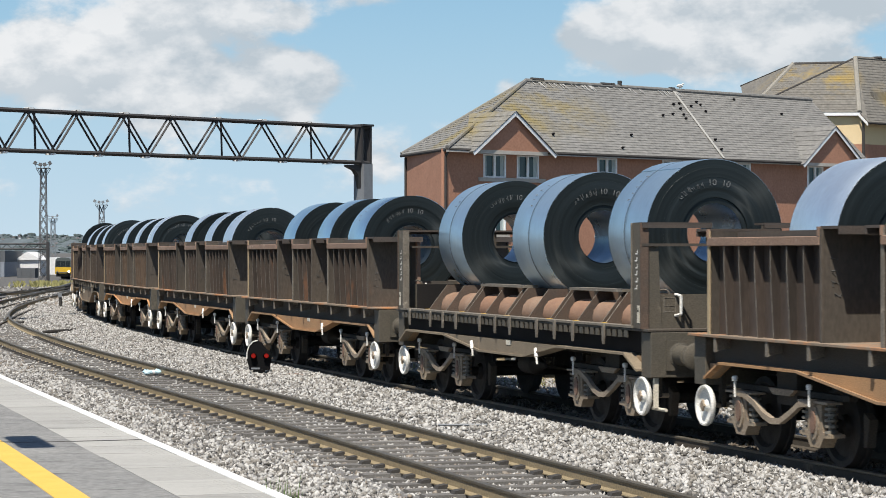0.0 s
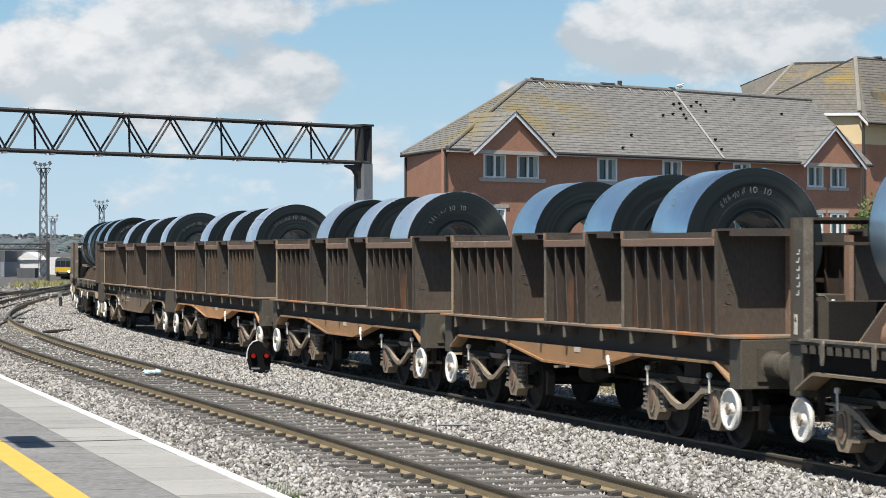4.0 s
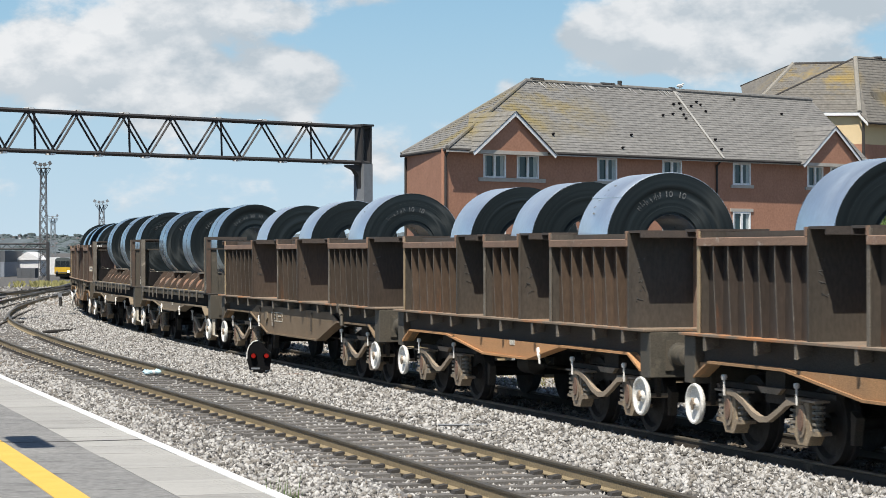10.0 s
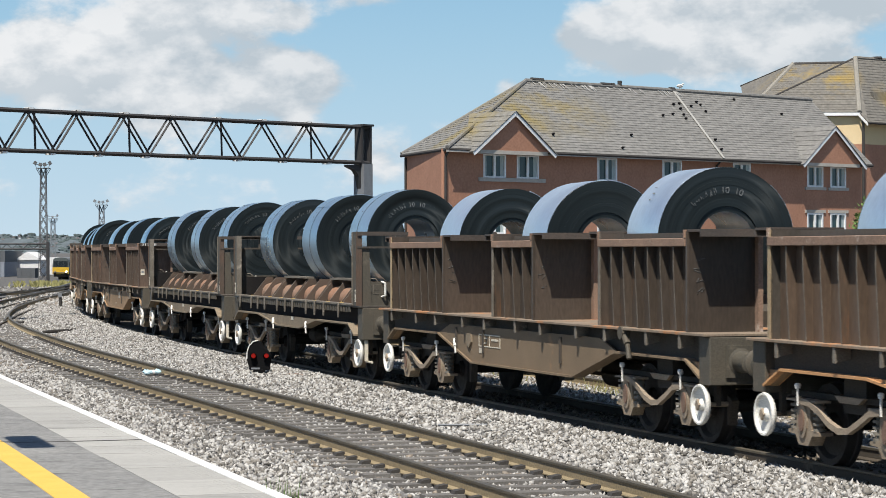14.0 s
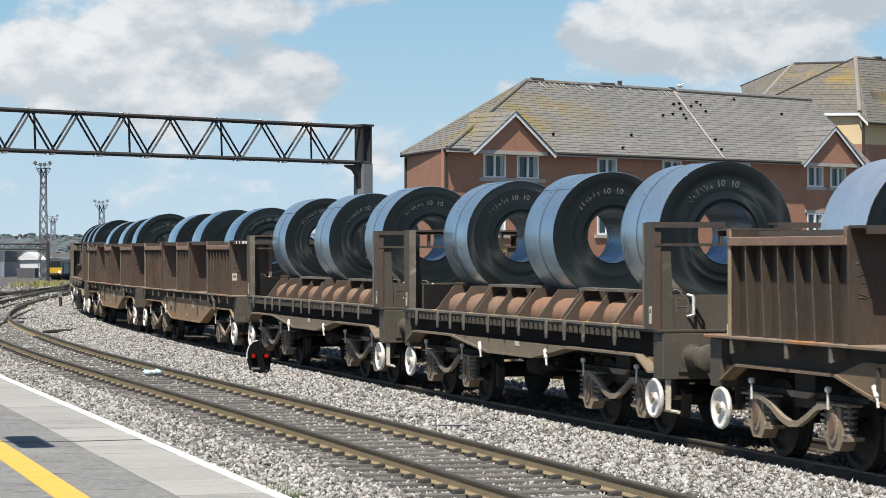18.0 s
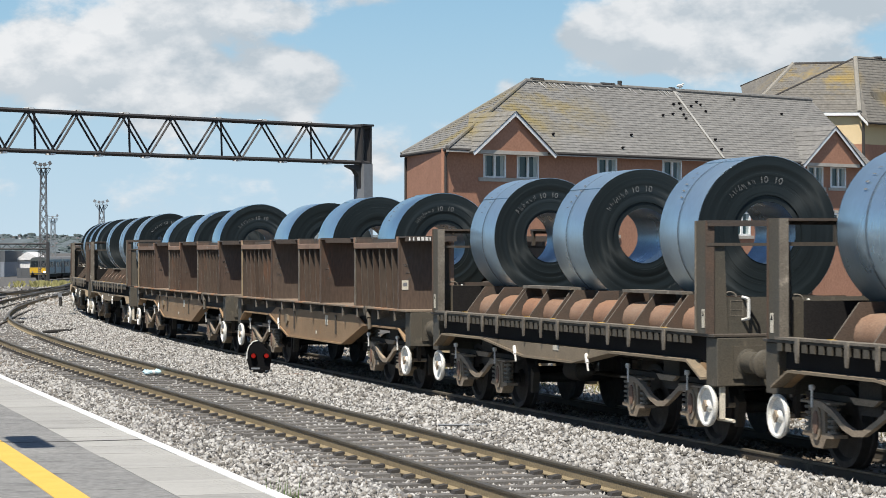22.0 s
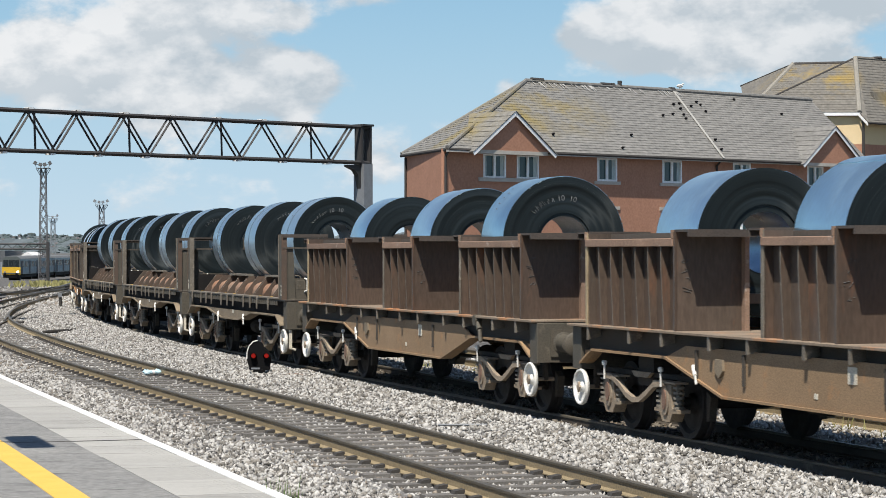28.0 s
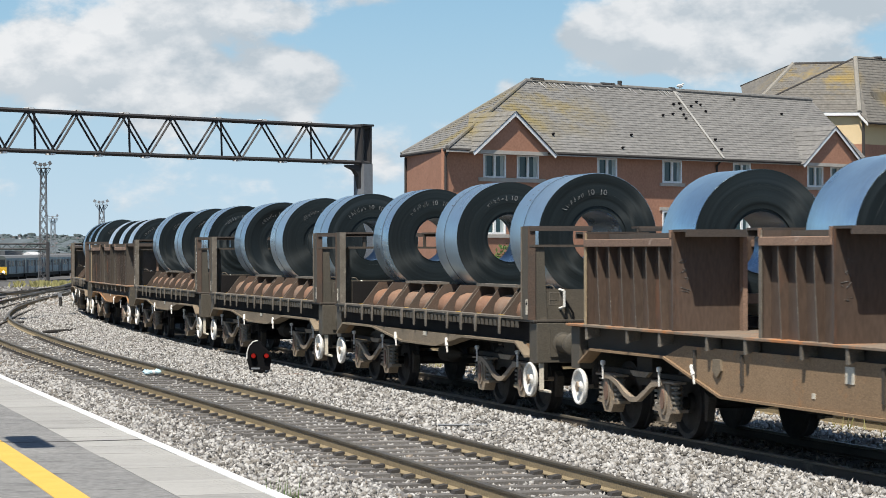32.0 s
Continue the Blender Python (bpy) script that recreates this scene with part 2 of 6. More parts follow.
M["coil"] = material("hot_rolled_steel", (0.39, 0.54, 0.66), 0.34, metal=0.76, alt=(0.32, 0.45, 0.56), scale=1.0, amount=0.55, fine=25, fine_amount=0.05, bump=0.015, stretch=(1, 0.4, 0.4), spread=0.05, other=(0.46, 0.59, 0.68), spec=0.6)
M["pad"] = material("rusty_pad", (0.36, 0.175, 0.092), 0.6, alt=(0.235, 0.132, 0.08), scale=3.0, amount=0.85, other=(0.31, 0.21, 0.14), spots=((0.46, 0.34, 0.24), 4.0, 0.64, 0.76))
M["rail"] = material("rail_rust", (0.285, 0.225, 0.13), 0.8, alt=(0.20, 0.155, 0.095), scale=1.0, amount=0.6, fine=40)
M["rail_dark"] = material("dark_rail", (0.07, 0.056, 0.04), 0.8, alt=(0.045, 0.037, 0.029), scale=1.0, amount=0.7, spots=((0.2, 0.15, 0.10), 1.2, 0.6, 0.7))
M["groove"] = material("worn_groove", (0.345, 0.335, 0.307), 0.9, alt=(0.385, 0.372, 0.338), scale=3.0, amount=0.9)
M["rail_top"] = material("rail_head_steel", (0.115, 0.10, 0.078), 0.5, metal=0.3, alt=(0.16, 0.14, 0.10), scale=2.0, amount=0.5)
M["sleeper"] = material("grey_sleeper", (0.17, 0.16, 0.145), 0.9, alt=(0.11, 0.10, 0.09), scale=3.0, amount=0.7, spread=0.2)
M["clip"] = material("rail_fastening", (0.05, 0.045, 0.04), 0.8)
M["ballast_bed"] = material("ballast_bed", (0.20, 0.19, 0.178), 0.95, alt=(0.11, 0.105, 0.10), scale=24.0, amount=0.9, fine=70, fine_amount=0.5, bump=0.9, bump_scale=28.0)
# Dark ballast: oil and the train's shade in one colour; also yard beds.
M["cess"] = material("dark_ballast", (0.078, 0.066, 0.05), 0.95, alt=(0.13, 0.108, 0.08), scale=5.0, amount=0.9, fine=40, fine_amount=0.4, bump=0.8, bump_scale=28.0)
M["paving"] = material("concrete_paving", (0.375, 0.362, 0.33), 0.9, alt=(0.305, 0.296, 0.272), scale=1.5, amount=0.85, fine=120, fine_amount=0.14, bump=0.1, spread=0.10, stretch=(0.2, 1, 1), spots=((0.24, 0.232, 0.212), 6.0, 0.56, 0.72))
M["tarmac"] = material("worn_tarmac", (0.180, 0.176, 0.168), 0.95, alt=(0.265, 0.26, 0.243), scale=2.5, amount=0.85, fine=70, fine_amount=0.35, bump=0.35, bump_scale=120, stretch=(0.35, 1, 1), spots=((0.10, 0.098, 0.092), 8.0, 0.55, 0.68))
M["yellow_line"] = material("yellow_line_paint", (0.73, 0.45, 0.075), 0.7, alt=(0.64, 0.40, 0.085), scale=4.0, amount=0.6, fine=120, fine_amount=0.14)
M["white_line"] = material("white_line_paint", (0.80, 0.80, 0.77), 0.7, alt=(0.66, 0.65, 0.62), scale=3.0, amount=0.5)
M["brick"] = material("orange_brick", (0.425, 0.215, 0.135), 0.9, alt=(0.345, 0.173, 0.11), scale=1.0, amount=0.6, fine=9, fine_amount=0.12, bump=0.05, spread=0.03)
M["cream"] = material("cream_render", (0.74, 0.58, 0.34), 0.9, alt=(0.66, 0.5, 0.28), scale=0.7, amount=0.5)
M["tile"] = material("grey_roof_tile", (0.172, 0.166, 0.153), 0.9, alt=(0.212, 0.204, 0.188), scale=0.5, amount=0.7, fine=4, fine_amount=0.22, spots=((0.23, 0.175, 0.052), 0.42, 0.43, 0.66), spread=0.05, still=True, patches=[((3.2, 120.5, 10.6), 5.2), ((0.6, 117.5, 8.6), 3.6), ((6.5, 123.5, 10.6), 3.6), ((28.0, 181.0, 15.3), 6.5), ((31.0, 157.0, 13.5), 3.5)])
M["frame"] = material("white_window_frame", (0.90, 0.90, 0.88), 0.35)
M["sill"] = material("stone_sill", (0.50, 0.46, 0.40), 0.8)
M["gantry"] = material("gantry_steel", (0.028, 0.027, 0.028), 0.7, alt=(0.05, 0.042, 0.036), scale=1.0)
M["grey_steel"] = material("grey_steel", (0.24, 0.25, 0.26), 0.6, metal=0.3)
M["mast"] = material("weathered_mast", (0.085, 0.088, 0.092), 0.7, alt=(0.13, 0.12, 0.11), scale=1.0)
# Red roof colour greyed with distance haze.
M["roof_red"] = material("hazy_red_roof", (0.20, 0.165, 0.155), 0.9, alt=(0.15, 0.14, 0.145), scale=0.05, amount=0.8)
M["lime"] = material("weathered_lime", (0.50, 0.49, 0.46), 0.9, alt=(0.30, 0.29, 0.27), scale=2.0, amount=0.8)
M["earth"] = material("yard_ground", (0.058, 0.053, 0.047), 0.95, alt=(0.145, 0.138, 0.126), scale=0.6, amount=0.9, fine=6, fine_amount=0.4)
M["black"] = material("black_paint", (0.006, 0.006, 0.0065), 0.7, spec=0.12)
M["red_lens"] = glow("red_lens", (0.60, 0.025, 0.015), 0.30)
M["dmu_yellow"] = material("train_yellow", (0.62, 0.37, 0.02), 0.6)
M["dmu_grey"] = material("train_blue_grey", (0.165, 0.21, 0.215), 0.5, alt=(0.21, 0.255, 0.26), scale=1.0)
M["dmu_roof"] = material("train_roof_grey", (0.17, 0.175, 0.175), 0.8)
M["dmu_glass"] = material("dark_cab_glass", (0.018, 0.024, 0.027), 0.25, spec=0.3)
M["dmu_cab"] = material("grey_green_cab", (0.075, 0.088, 0.085), 0.7)
M["dmu_pale"] = material("pale_blue_panel", (0.25, 0.33, 0.36), 0.6, alt=(0.19, 0.25, 0.28), scale=1.0)
M["headlight"] = glow("headlight", (1.0, 0.93, 0.75), 6.0)
M["shed_dark"] = material("dark_cladding", (0.10, 0.105, 0.11), 0.8)
M["shed_grey"] = material("grey_cladding", (0.24, 0.26, 0.29), 0.8)
M["shed_white"] = material("white_cladding", (0.75, 0.74, 0.72), 0.8)
# Distance haze is mixed into the hills' base colour.
M["hill"] = material("hazed_hill", (0.125, 0.148, 0.158), 1.0, alt=(0.09, 0.112, 0.116), scale=0.02, amount=0.9, fine=0.05, fine_amount=0.2, bump=0)
M["hill_tree"] = material("far_trees", (0.055, 0.076, 0.078), 1.0, alt=(0.09, 0.112, 0.108), scale=0.02, amount=0.8, fine=0.2, fine_amount=0.3, bump=0)
M["leaf"] = material("leaves", (0.07, 0.13, 0.03), 0.8, alt=(0.12, 0.18, 0.04), scale=1.0, amount=0.8, spread=0.2)
M["weed"] = material("yellow_weeds", (0.30, 0.27, 0.10), 0.9, alt=(0.19, 0.19, 0.08), scale=0.6, amount=0.8)
M["bark"] = material("bark", (0.08, 0.06, 0.045), 0.95)
M["strap"] = material("strap_steel", (0.16, 0.19, 0.22), 0.45, metal=0.6)
M["litter"] = material("pale_blue_plastic", (0.45, 0.62, 0.68), 0.5)
M["chalk"] = material("chalk_marks", (0.22, 0.23, 0.23), 0.95, fine=90, fine_amount=0.5, alt=(0.07, 0.075, 0.075), scale=22.0, amount=0.95)


def glass_material():
    ma = bpy.data.materials.new("window_glass")
    ma.use_nodes = True
    p = ma.node_tree.nodes["Principled BSDF"]
    p.inputs["Base Color"].default_value = (0.018, 0.05, 0.055, 1)
    p.inputs["Roughness"].default_value = 0.06
    p.inputs["Specular IOR Level"].default_value = 0.45
    return ma


M["glass"] = glass_material()


def coil_face_material():
    """Dark edge of a wound coil: fine rings about its axis, a few laps proud and shiny."""
    ma = bpy.data.materials.new("coil_edge")
    ma.use_nodes = True
    nt = ma.node_tree
    L = nt.links
    p = nt.nodes["Principled BSDF"]
    tc = nt.nodes.new("ShaderNodeTexCoord")
    sep = nt.nodes.new("ShaderNodeSeparateXYZ")
    L.new(tc.outputs["Object"], sep.inputs[0])
    comb = nt.nodes.new("ShaderNodeCombineXYZ")
    L.new(sep.outputs[1], comb.inputs[0])
    L.new(sep.outputs[2], comb.inputs[1])
    ln = nt.nodes.new("ShaderNodeVectorMath")
    ln.operation = 'LENGTH'
    L.new(comb.outputs[0], ln.inputs[0])
    info = nt.nodes.new("ShaderNodeObjectInfo")
    radial = nt.nodes.new("ShaderNodeCombineXYZ")
    L.new(ln.outputs["Value"], radial.inputs[0])
    L.new(info.outputs["Random"], radial.inputs[1])
    n = nt.nodes.new("ShaderNodeTexNoise")
    n.inputs["Scale"].default_value = 26.0
    n.inputs["Detail"].default_value = 5.0
    n.inputs["Roughness"].default_value = 0.7
    L.new(radial.outputs[0], n.inputs["Vector"])
    ramp = nt.nodes.new("ShaderNodeValToRGB")
    ramp.color_ramp.elements[0].position = 0.35
    ramp.color_ramp.elements[0].color = (0.016, 0.021, 0.022, 1)
    ramp.color_ramp.elements[1].position = 0.72
    ramp.color_ramp.elements[1].color = (0.028, 0.036, 0.038, 1)
    L.new(n.outputs["Fac"], ramp.inputs[0])
    L.new(ramp.outputs[0], p.inputs["Base Color"])
    p.inputs["Metallic"].default_value = 0.3
    p.inputs["Roughness"].default_value = 0.42
    p.inputs["Specular IOR Level"].default_value = 0.28
    p.inputs["Anisotropic"].default_value = 0.85
    tg = nt.nodes.new("ShaderNodeTangent")
    tg.direction_type = 'RADIAL'
    tg.axis = 'X'
    L.new(tg.outputs[0], p.inputs["Tangent"])
    b = nt.nodes.new("ShaderNodeBump")
    b.inputs["Strength"].default_value = 0.07
    b.inputs["Distance"].default_value = 0.01
    L.new(n.outputs["Fac"], b.inputs["Height"])
    L.new(b.outputs[0], p.inputs["Normal"])
    return ma


M["coil_face"] = coil_face_material()


# ---------------------------------------------------------------- mesh helpers
def box(bm, x0, x1, y0, y1, z0, z1):
    v = [bm.verts.new(c) for c in ((x0, y0, z0), (x1, y0, z0), (x1, y1, z0), (x0, y1, z0), (x0, y0, z1), (x1, y0, z1), (x1, y1, z1), (x0, y1, z1))]
    for f in ((3, 2, 1, 0), (4, 5, 6, 7), (0, 1, 5, 4), (1, 2, 6, 5), (2, 3, 7, 6), (3, 0, 4, 7)):
        bm.faces.new([v[i] for i in f])
    return bm


def prism(bm, pts, a0, a1, axis='y'):
    """A closed outline pushed from a0 to a1 along an axis. Outline in (x, z) for y, (y, z) for x, (x, y) for z."""
    def at(p, a):
        return {'y': (p[0], a, p[1]), 'x': (a, p[0], p[1]), 'z': (p[0], p[1], a)}[axis]
    lo = [bm.verts.new(at(p, a0)) for p in pts]
    hi = [bm.verts.new(at(p, a1)) for p in pts]
    n = len(pts)
    bm.faces.new(lo)
    bm.faces.new(hi[::-1])
    for i in range(n):
        bm.faces.new((lo[i], hi[i], hi[(i + 1) % n], lo[(i + 1) % n]))
    bmesh.ops.recalc_face_normals(bm, faces=bm.faces)
    return bm


def rod(bm, p0, p1, r, n=8, r1=None):
    p0, p1 = Vector(p0), Vector(p1)
    q = (p1 - p0).to_track_quat('Z', 'Y').to_matrix()
    r1 = r if r1 is None else r1
    rings = []
    for p, rr in ((p0, r), (p1, r1)):
        rings.append([bm.verts.new(p + q @ Vector((rr * math.cos(2 * math.pi * i / n), rr * math.sin(2 * math.pi * i / n), 0))) for i in range(n)])
    for i in range(n):
        bm.faces.new((rings[0][i], rings[0][(i + 1) % n], rings[1][(i + 1) % n], rings[1][i]))
    bm.faces.new(rings[0][::-1])
    bm.faces.new(rings[1])
    return bm


def lathe(bm, profile, axis='y', n=32, centre=(0, 0, 0)):
    """Turned shape: profile of (distance along axis, radius)."""
    c = Vector(centre)
    rings = []
    for a, r in profile:
        ring = []
        for i in range(n):
            u, w = r * math.cos(2 * math.pi * i / n), r * math.sin(2 * math.pi * i / n)
            ring.append(bm.verts.new(c + Vector((a, u, w) if axis == 'x' else (u, a, w) if axis == 'y' else (u, w, a))))
        rings.append(ring)
    for k in range(len(rings) - 1):
        for i in range(n):
            bm.faces.new((rings[k][i], rings[k][(i + 1) % n], rings[k + 1][(i + 1) % n], rings[k + 1][i]))
    return bm


def finish(bm, name, mat, smooth=False):
    bmesh.ops.recalc_face_normals(bm, faces=bm.faces)
    me = bpy.data.meshes.new(name)
    bm.to_mesh(me)
    bm.free()
    me.materials.append(M[mat] if isinstance(mat, str) else mat)
    if smooth:
        me.shade_smooth()
        me.set_sharp_from_angle(angle=radians(40))
    return me


def part(name, bm, mat, parent=None, label="", smooth=False, bevel=0.0):
    if bevel:
        bmesh.ops.bevel(bm, geom=bm.edges[:], offset=bevel, segments=1, affect='EDGES', clamp_overlap=True)
    ob = new(name, finish(bm, name, mat, smooth))
    if parent:
        ob.parent = parent
    if label:
        tagged(ob, label)
    return ob


def B():
    return bmesh.new()


def thing(name, label, category, group="", kind="", m=None):
    ob = new(name)
    ob.empty_display_size = 0.2
    if m is not None:
        ob.matrix_basis = m
    return tagged(ob, label, category, group, kind)


# ---------------------------------------------------------------- the lines of the tracks
class Line:
    """A track's centre line from the near end on: start, heading in radians left of straight ahead, and its bend by distance."""

    def __init__(self, x0, heading, knots, bends, step=0.5, length=150.0, back=60.0):
        s = np.arange(0, length, step)
        th = heading + np.cumsum(np.interp(s, knots, bends)) * step
        x = x0 - np.cumsum(np.sin(th)) * step
        y = 8 + np.cumsum(np.cos(th)) * step
        sb = np.arange(-back, 0, step)
        self.s = np.concatenate([sb, s])
        self.x = np.concatenate([x[0] - (sb - s[0]) * math.sin(heading), x])
        self.y = np.concatenate([y[0] + (sb - s[0]) * math.cos(heading), y])
        self.th = np.concatenate([np.full(len(sb), heading), th])

    def at(self, s, off=0.0):
        th = float(np.interp(s, self.s, self.th))
        x, y = float(np.interp(s, self.s, self.x)), float(np.interp(s, self.s, self.y))
        if s > self.s[-1]:
            x -= math.sin(th) * (s - self.s[-1])
            y += math.cos(th) * (s - self.s[-1])
        return x + off * math.cos(th), y + off * math.sin(th), th


TRAIN_LINE = Line(10.603, 0.2811, [0, 25, 40, 50, 60, 70, 80, 95, 115, 150],
                  [0.00271, -0.0007, -0.00099, -0.00153, -0.00133, -0.00284, -0.00444, -0.0044, -0.0055, -0.00627], length=260.0)
NEAR_LINE = Line(5.939, 0.2757, [0, 20, 30, 40, 50, 60, 75, 95, 120, 150],
                 [0.0012, 0.0015, 0.0013, -0.0013, -0.0036, -0.0013, -0.0066, -0.0029, 0.0, 0.0], length=170.0)

# how far the train has come, metres at whole seconds
GONE = [0.0, 3.78, 7.558, 11.317, 15.041, 18.731, 22.39, 26.021, 29.627, 33.214, 36.787, 40.342, 43.881, 47.417, 50.927, 54.393, 57.844,
        61.309, 64.82, 68.349, 71.864, 75.372, 78.878, 82.39, 85.932, 89.527, 93.137, 96.774, 100.454, 104.186, 107.967, 111.806, 115.709]


def fall(s):
    """The train's track drops gently towards the depot."""
    return -0.0022 * (min(max(s, 5.0), 85.0) - 24.0)


def wagon_pose(centre, half, t):
    """Pose of a wagon whose middle stood at that distance at the start; half the spacing of its bogies."""
    g = float(np.interp(t, range(33), GONE))
    x0, y0, _ = TRAIN_LINE.at(centre - g - half)
    x1, y1, _ = TRAIN_LINE.at(centre - g + half)
    z0, z1 = fall(centre - g - half), fall(centre - g + half)
    return pose((x0 + x1) / 2, (y0 + y1) / 2, (z0 + z1) / 2, 0, -math.degrees(math.atan2(z0 - z1, 2 * half)), math.degrees(math.atan2(y0 - y1, x0 - x1)))


# ---------------------------------------------------------------- ground
def ground_height(y):
    return float(np.interp(y, [-80, 112, 200, 390, 5000], [-0.50, -0.50, -1.0, -3.0, -6.0]))


def make_ground():
    bm = B()
    ys = [-80, -20, 0, 20, 40, 60, 80, 112, 150, 200, 290, 390, 700, 1400, 4900, 9000]
    xs = [-6000, -400, -150, -60, -30, -10, 10, 30, 60, 150, 400, 6000]
    grid = [[bm.verts.new((x, y, ground_height(y))) for x in xs] for y in ys]
    for j in range(len(ys) - 1):
        for i in range(len(xs) - 1):
            bm.faces.new((grid[j][i], grid[j][i + 1], grid[j + 1][i + 1], grid[j + 1][i]))
    tagged(part("ground", bm, "earth"), "grey brown yard ground reaching the horizon", "ground", kind="structure")


make_ground()


def sweep(bm, line, s0, s1, section, closed=True, step=2.0, drop=None):
    """A cross-section of (offset, height) pairs swept along a line."""
    rows = []
    n = max(2, int((s1 - s0) / step) + 1)
    for k in range(n):
        s = s0 + (s1 - s0) * k / (n - 1)
        rows.append([bm.verts.new((*line.at(s, o)[:2], z + (drop(s) if drop else 0.0))) for o, z in section])
    m_ = len(section)
    for a, b in zip(rows[:-1], rows[1:]):
        for i in range(m_ if closed else m_ - 1):
            bm.faces.new((a[i], a[(i + 1) % m_], b[(i + 1) % m_], b[i]))
    if closed:
        bm.faces.new(rows[0])
        bm.faces.new(rows[-1][::-1])
    return bm


def rail_section(o, z=0.0):
    return [(o + a, b + z) for a, b in ((-0.07, -0.158), (0.07, -0.158), (0.07, -0.145), (0.022, -0.125), (0.020, -0.034), (-0.020, -0.034), (-0.022, -0.125), (-0.07, -0.145))]


class Through:
    """A straight or gently bent line through given places, by distance."""

    def __init__(self, pts):
        self.p = [Vector(p) for p in pts]
        self.s = [0.0]
        for a, b in zip(self.p[:-1], self.p[1:]):
            self.s.append(self.s[-1] + (b - a).length)

    def at(self, s, off=0.0):
        i = max(k for k in range(len(self.s) - 1) if k == 0 or self.s[k] <= s)
        d = (self.p[i + 1] - self.p[i]).normalized()
        q = self.p[i] + d * (s - self.s[i])
        return q.x + off * d.y, q.y - off * d.x, math.atan2(-d.x, d.y)


SLEEPER = []


def sleeper_meshes():
    bm = B()
    prism(bm, [(-0.125, -0.2), (0.125, -0.2), (0.11, 0.0), (-0.11, 0.0)], -1.25, 1.25)
    # x along the track, y across
    slp = finish(bm, "sleeper", "sleeper")
    bm = B()
    for sx in (-1, 1):
        prism(bm, [(sx * 0.06, 0.0), (sx * 0.18, 0.0), (sx * 0.165, 0.034), (sx * 0.06, 0.05)], -0.07, 0.07, 'x')
    clip = finish(bm, "rail_chair", "clip")
    return slp, clip


def make_track(name, label, line, s0, s1, sleepers=(), z=0.0, gap=0.60, chairs=False, rail="rail", drop=None, bed=False):
    tr = thing(name, label, "railway track", kind="structure")
    for o in (-0.7525, 0.7525):
        r = part("rail", sweep(B(), line, s0, s1, rail_section(o, z), drop=drop), rail, tr)
        top = sweep(B(), line, s0, s1, [(o + a, b + z) for a, b in ((-0.019, -0.036), (0.019, -0.036), (0.034, -0.026), (0.035, -0.004), (0.027, 0.001), (-0.027, 0.001), (-0.035, -0.004), (-0.034, -0.026))], drop=drop)
        part("rail_head", top, "rail_top", r, "dark worn rail head")
    if bed:
        part("ash_bed", sweep(B(), line, s0, min(s1, 150.0), [(o, z + h) for o, h in ((-2.1, -1.1), (-1.45, -0.22), (1.45, -0.22), (2.1, -1.1))], step=5.0), "cess", tr, "dark ash bed of the yard track")
    if not SLEEPER:
        SLEEPER.extend(sleeper_meshes())
    rnd = random.Random(5)
    if sleepers:
        s = sleepers[0]
        while s < sleepers[1]:
            x, y, th = line.at(s)
            ob = new("sleeper", SLEEPER[0])
            ob.parent = tr
            ob.matrix_basis = pose(x, y, z - 0.158 + (drop(s) if drop else 0.0) + rnd.uniform(-0.008, 0.002), 0, 0, math.degrees(th) + 90 + rnd.uniform(-0.8, 0.8))
            for o in (-0.7525, 0.7525) if chairs and s < 62 else ():
                c = new("rail_chair", SLEEPER[1])
                c.parent = ob
                c.location = (0, o, 0)
            s += gap
    return tr


make_track("track_near", "empty rusty rails on grey sleepers and ballast", NEAR_LINE, 0.0, 125.0, (8.0, 88.0), chairs=True)
make_track("track_train", "rails under the steel train on pale ballast", TRAIN_LINE, -20.0, 200.0, (6.0, 70.0), gap=0.66, rail="rail_dark", drop=fall)


class Beside:
    """The line that runs beside another one."""

    def __init__(self, line, off):
        self.line, self.off = line, off

    def at(self, s, off=0.0):
        return self.line.at(s, self.off + off)


make_track("track_beyond", "rusty weed-grown rails beyond the steel train", Beside(TRAIN_LINE, 3.9), -10.0, 70.0, (8.0, 50.0), gap=0.7, z=-0.02)
make_track("yard_track_1", "yard rails curving away past the junction", Through([(-15.6, 80), (-19.1, 102), (-20.3, 116), (-23.1, 146), (-32, 230), (-64.4, 520)]), 0.0, 440.0, (0.0, 60.0), z=-0.06, bed=True)
make_track("yard_track_3", "dark siding rails among the yard weeds", Through([(-22.6, 108), (-23.1, 123.2), (-23.9, 138.2), (-24.0, 152.5), (-25.5, 190)]), 0.0, 80.0, (0.0, 24.0), z=-0.10, rail="rail_dark", bed=True)
make_track("yard_track_4", "dark crossover rails beside the curve", Through([(-14.6, 72), (-16.8, 89.8), (-18.3, 104.4), (-19.8, 123.2), (-22.4, 150)]), 0.0, 76.0, (6.0, 26.0), z=-0.10, rail="rail_dark", bed=True)
make_track("yard_track_2", "dark yard rails crossing towards the depot", Through([(-34.0, 112), (-27.0, 125), (-23.6, 137), (-24.4, 155), (-29, 200)]), 0.0, 92.0, (0.0, 60.0), z=-0.12, bed=True)

BED = ([-9.6, -8.6, -6.2, -3.2, -2.5, -1.4, -1.0, 1.0, 1.5, 2.6, 3.0, 5.6, 8.0], [-0.42, -0.30, -0.20, -0.20, -0.11, -0.05, -0.12, -0.18, -0.12, -0.16, -0.19, -0.22, -0.48])


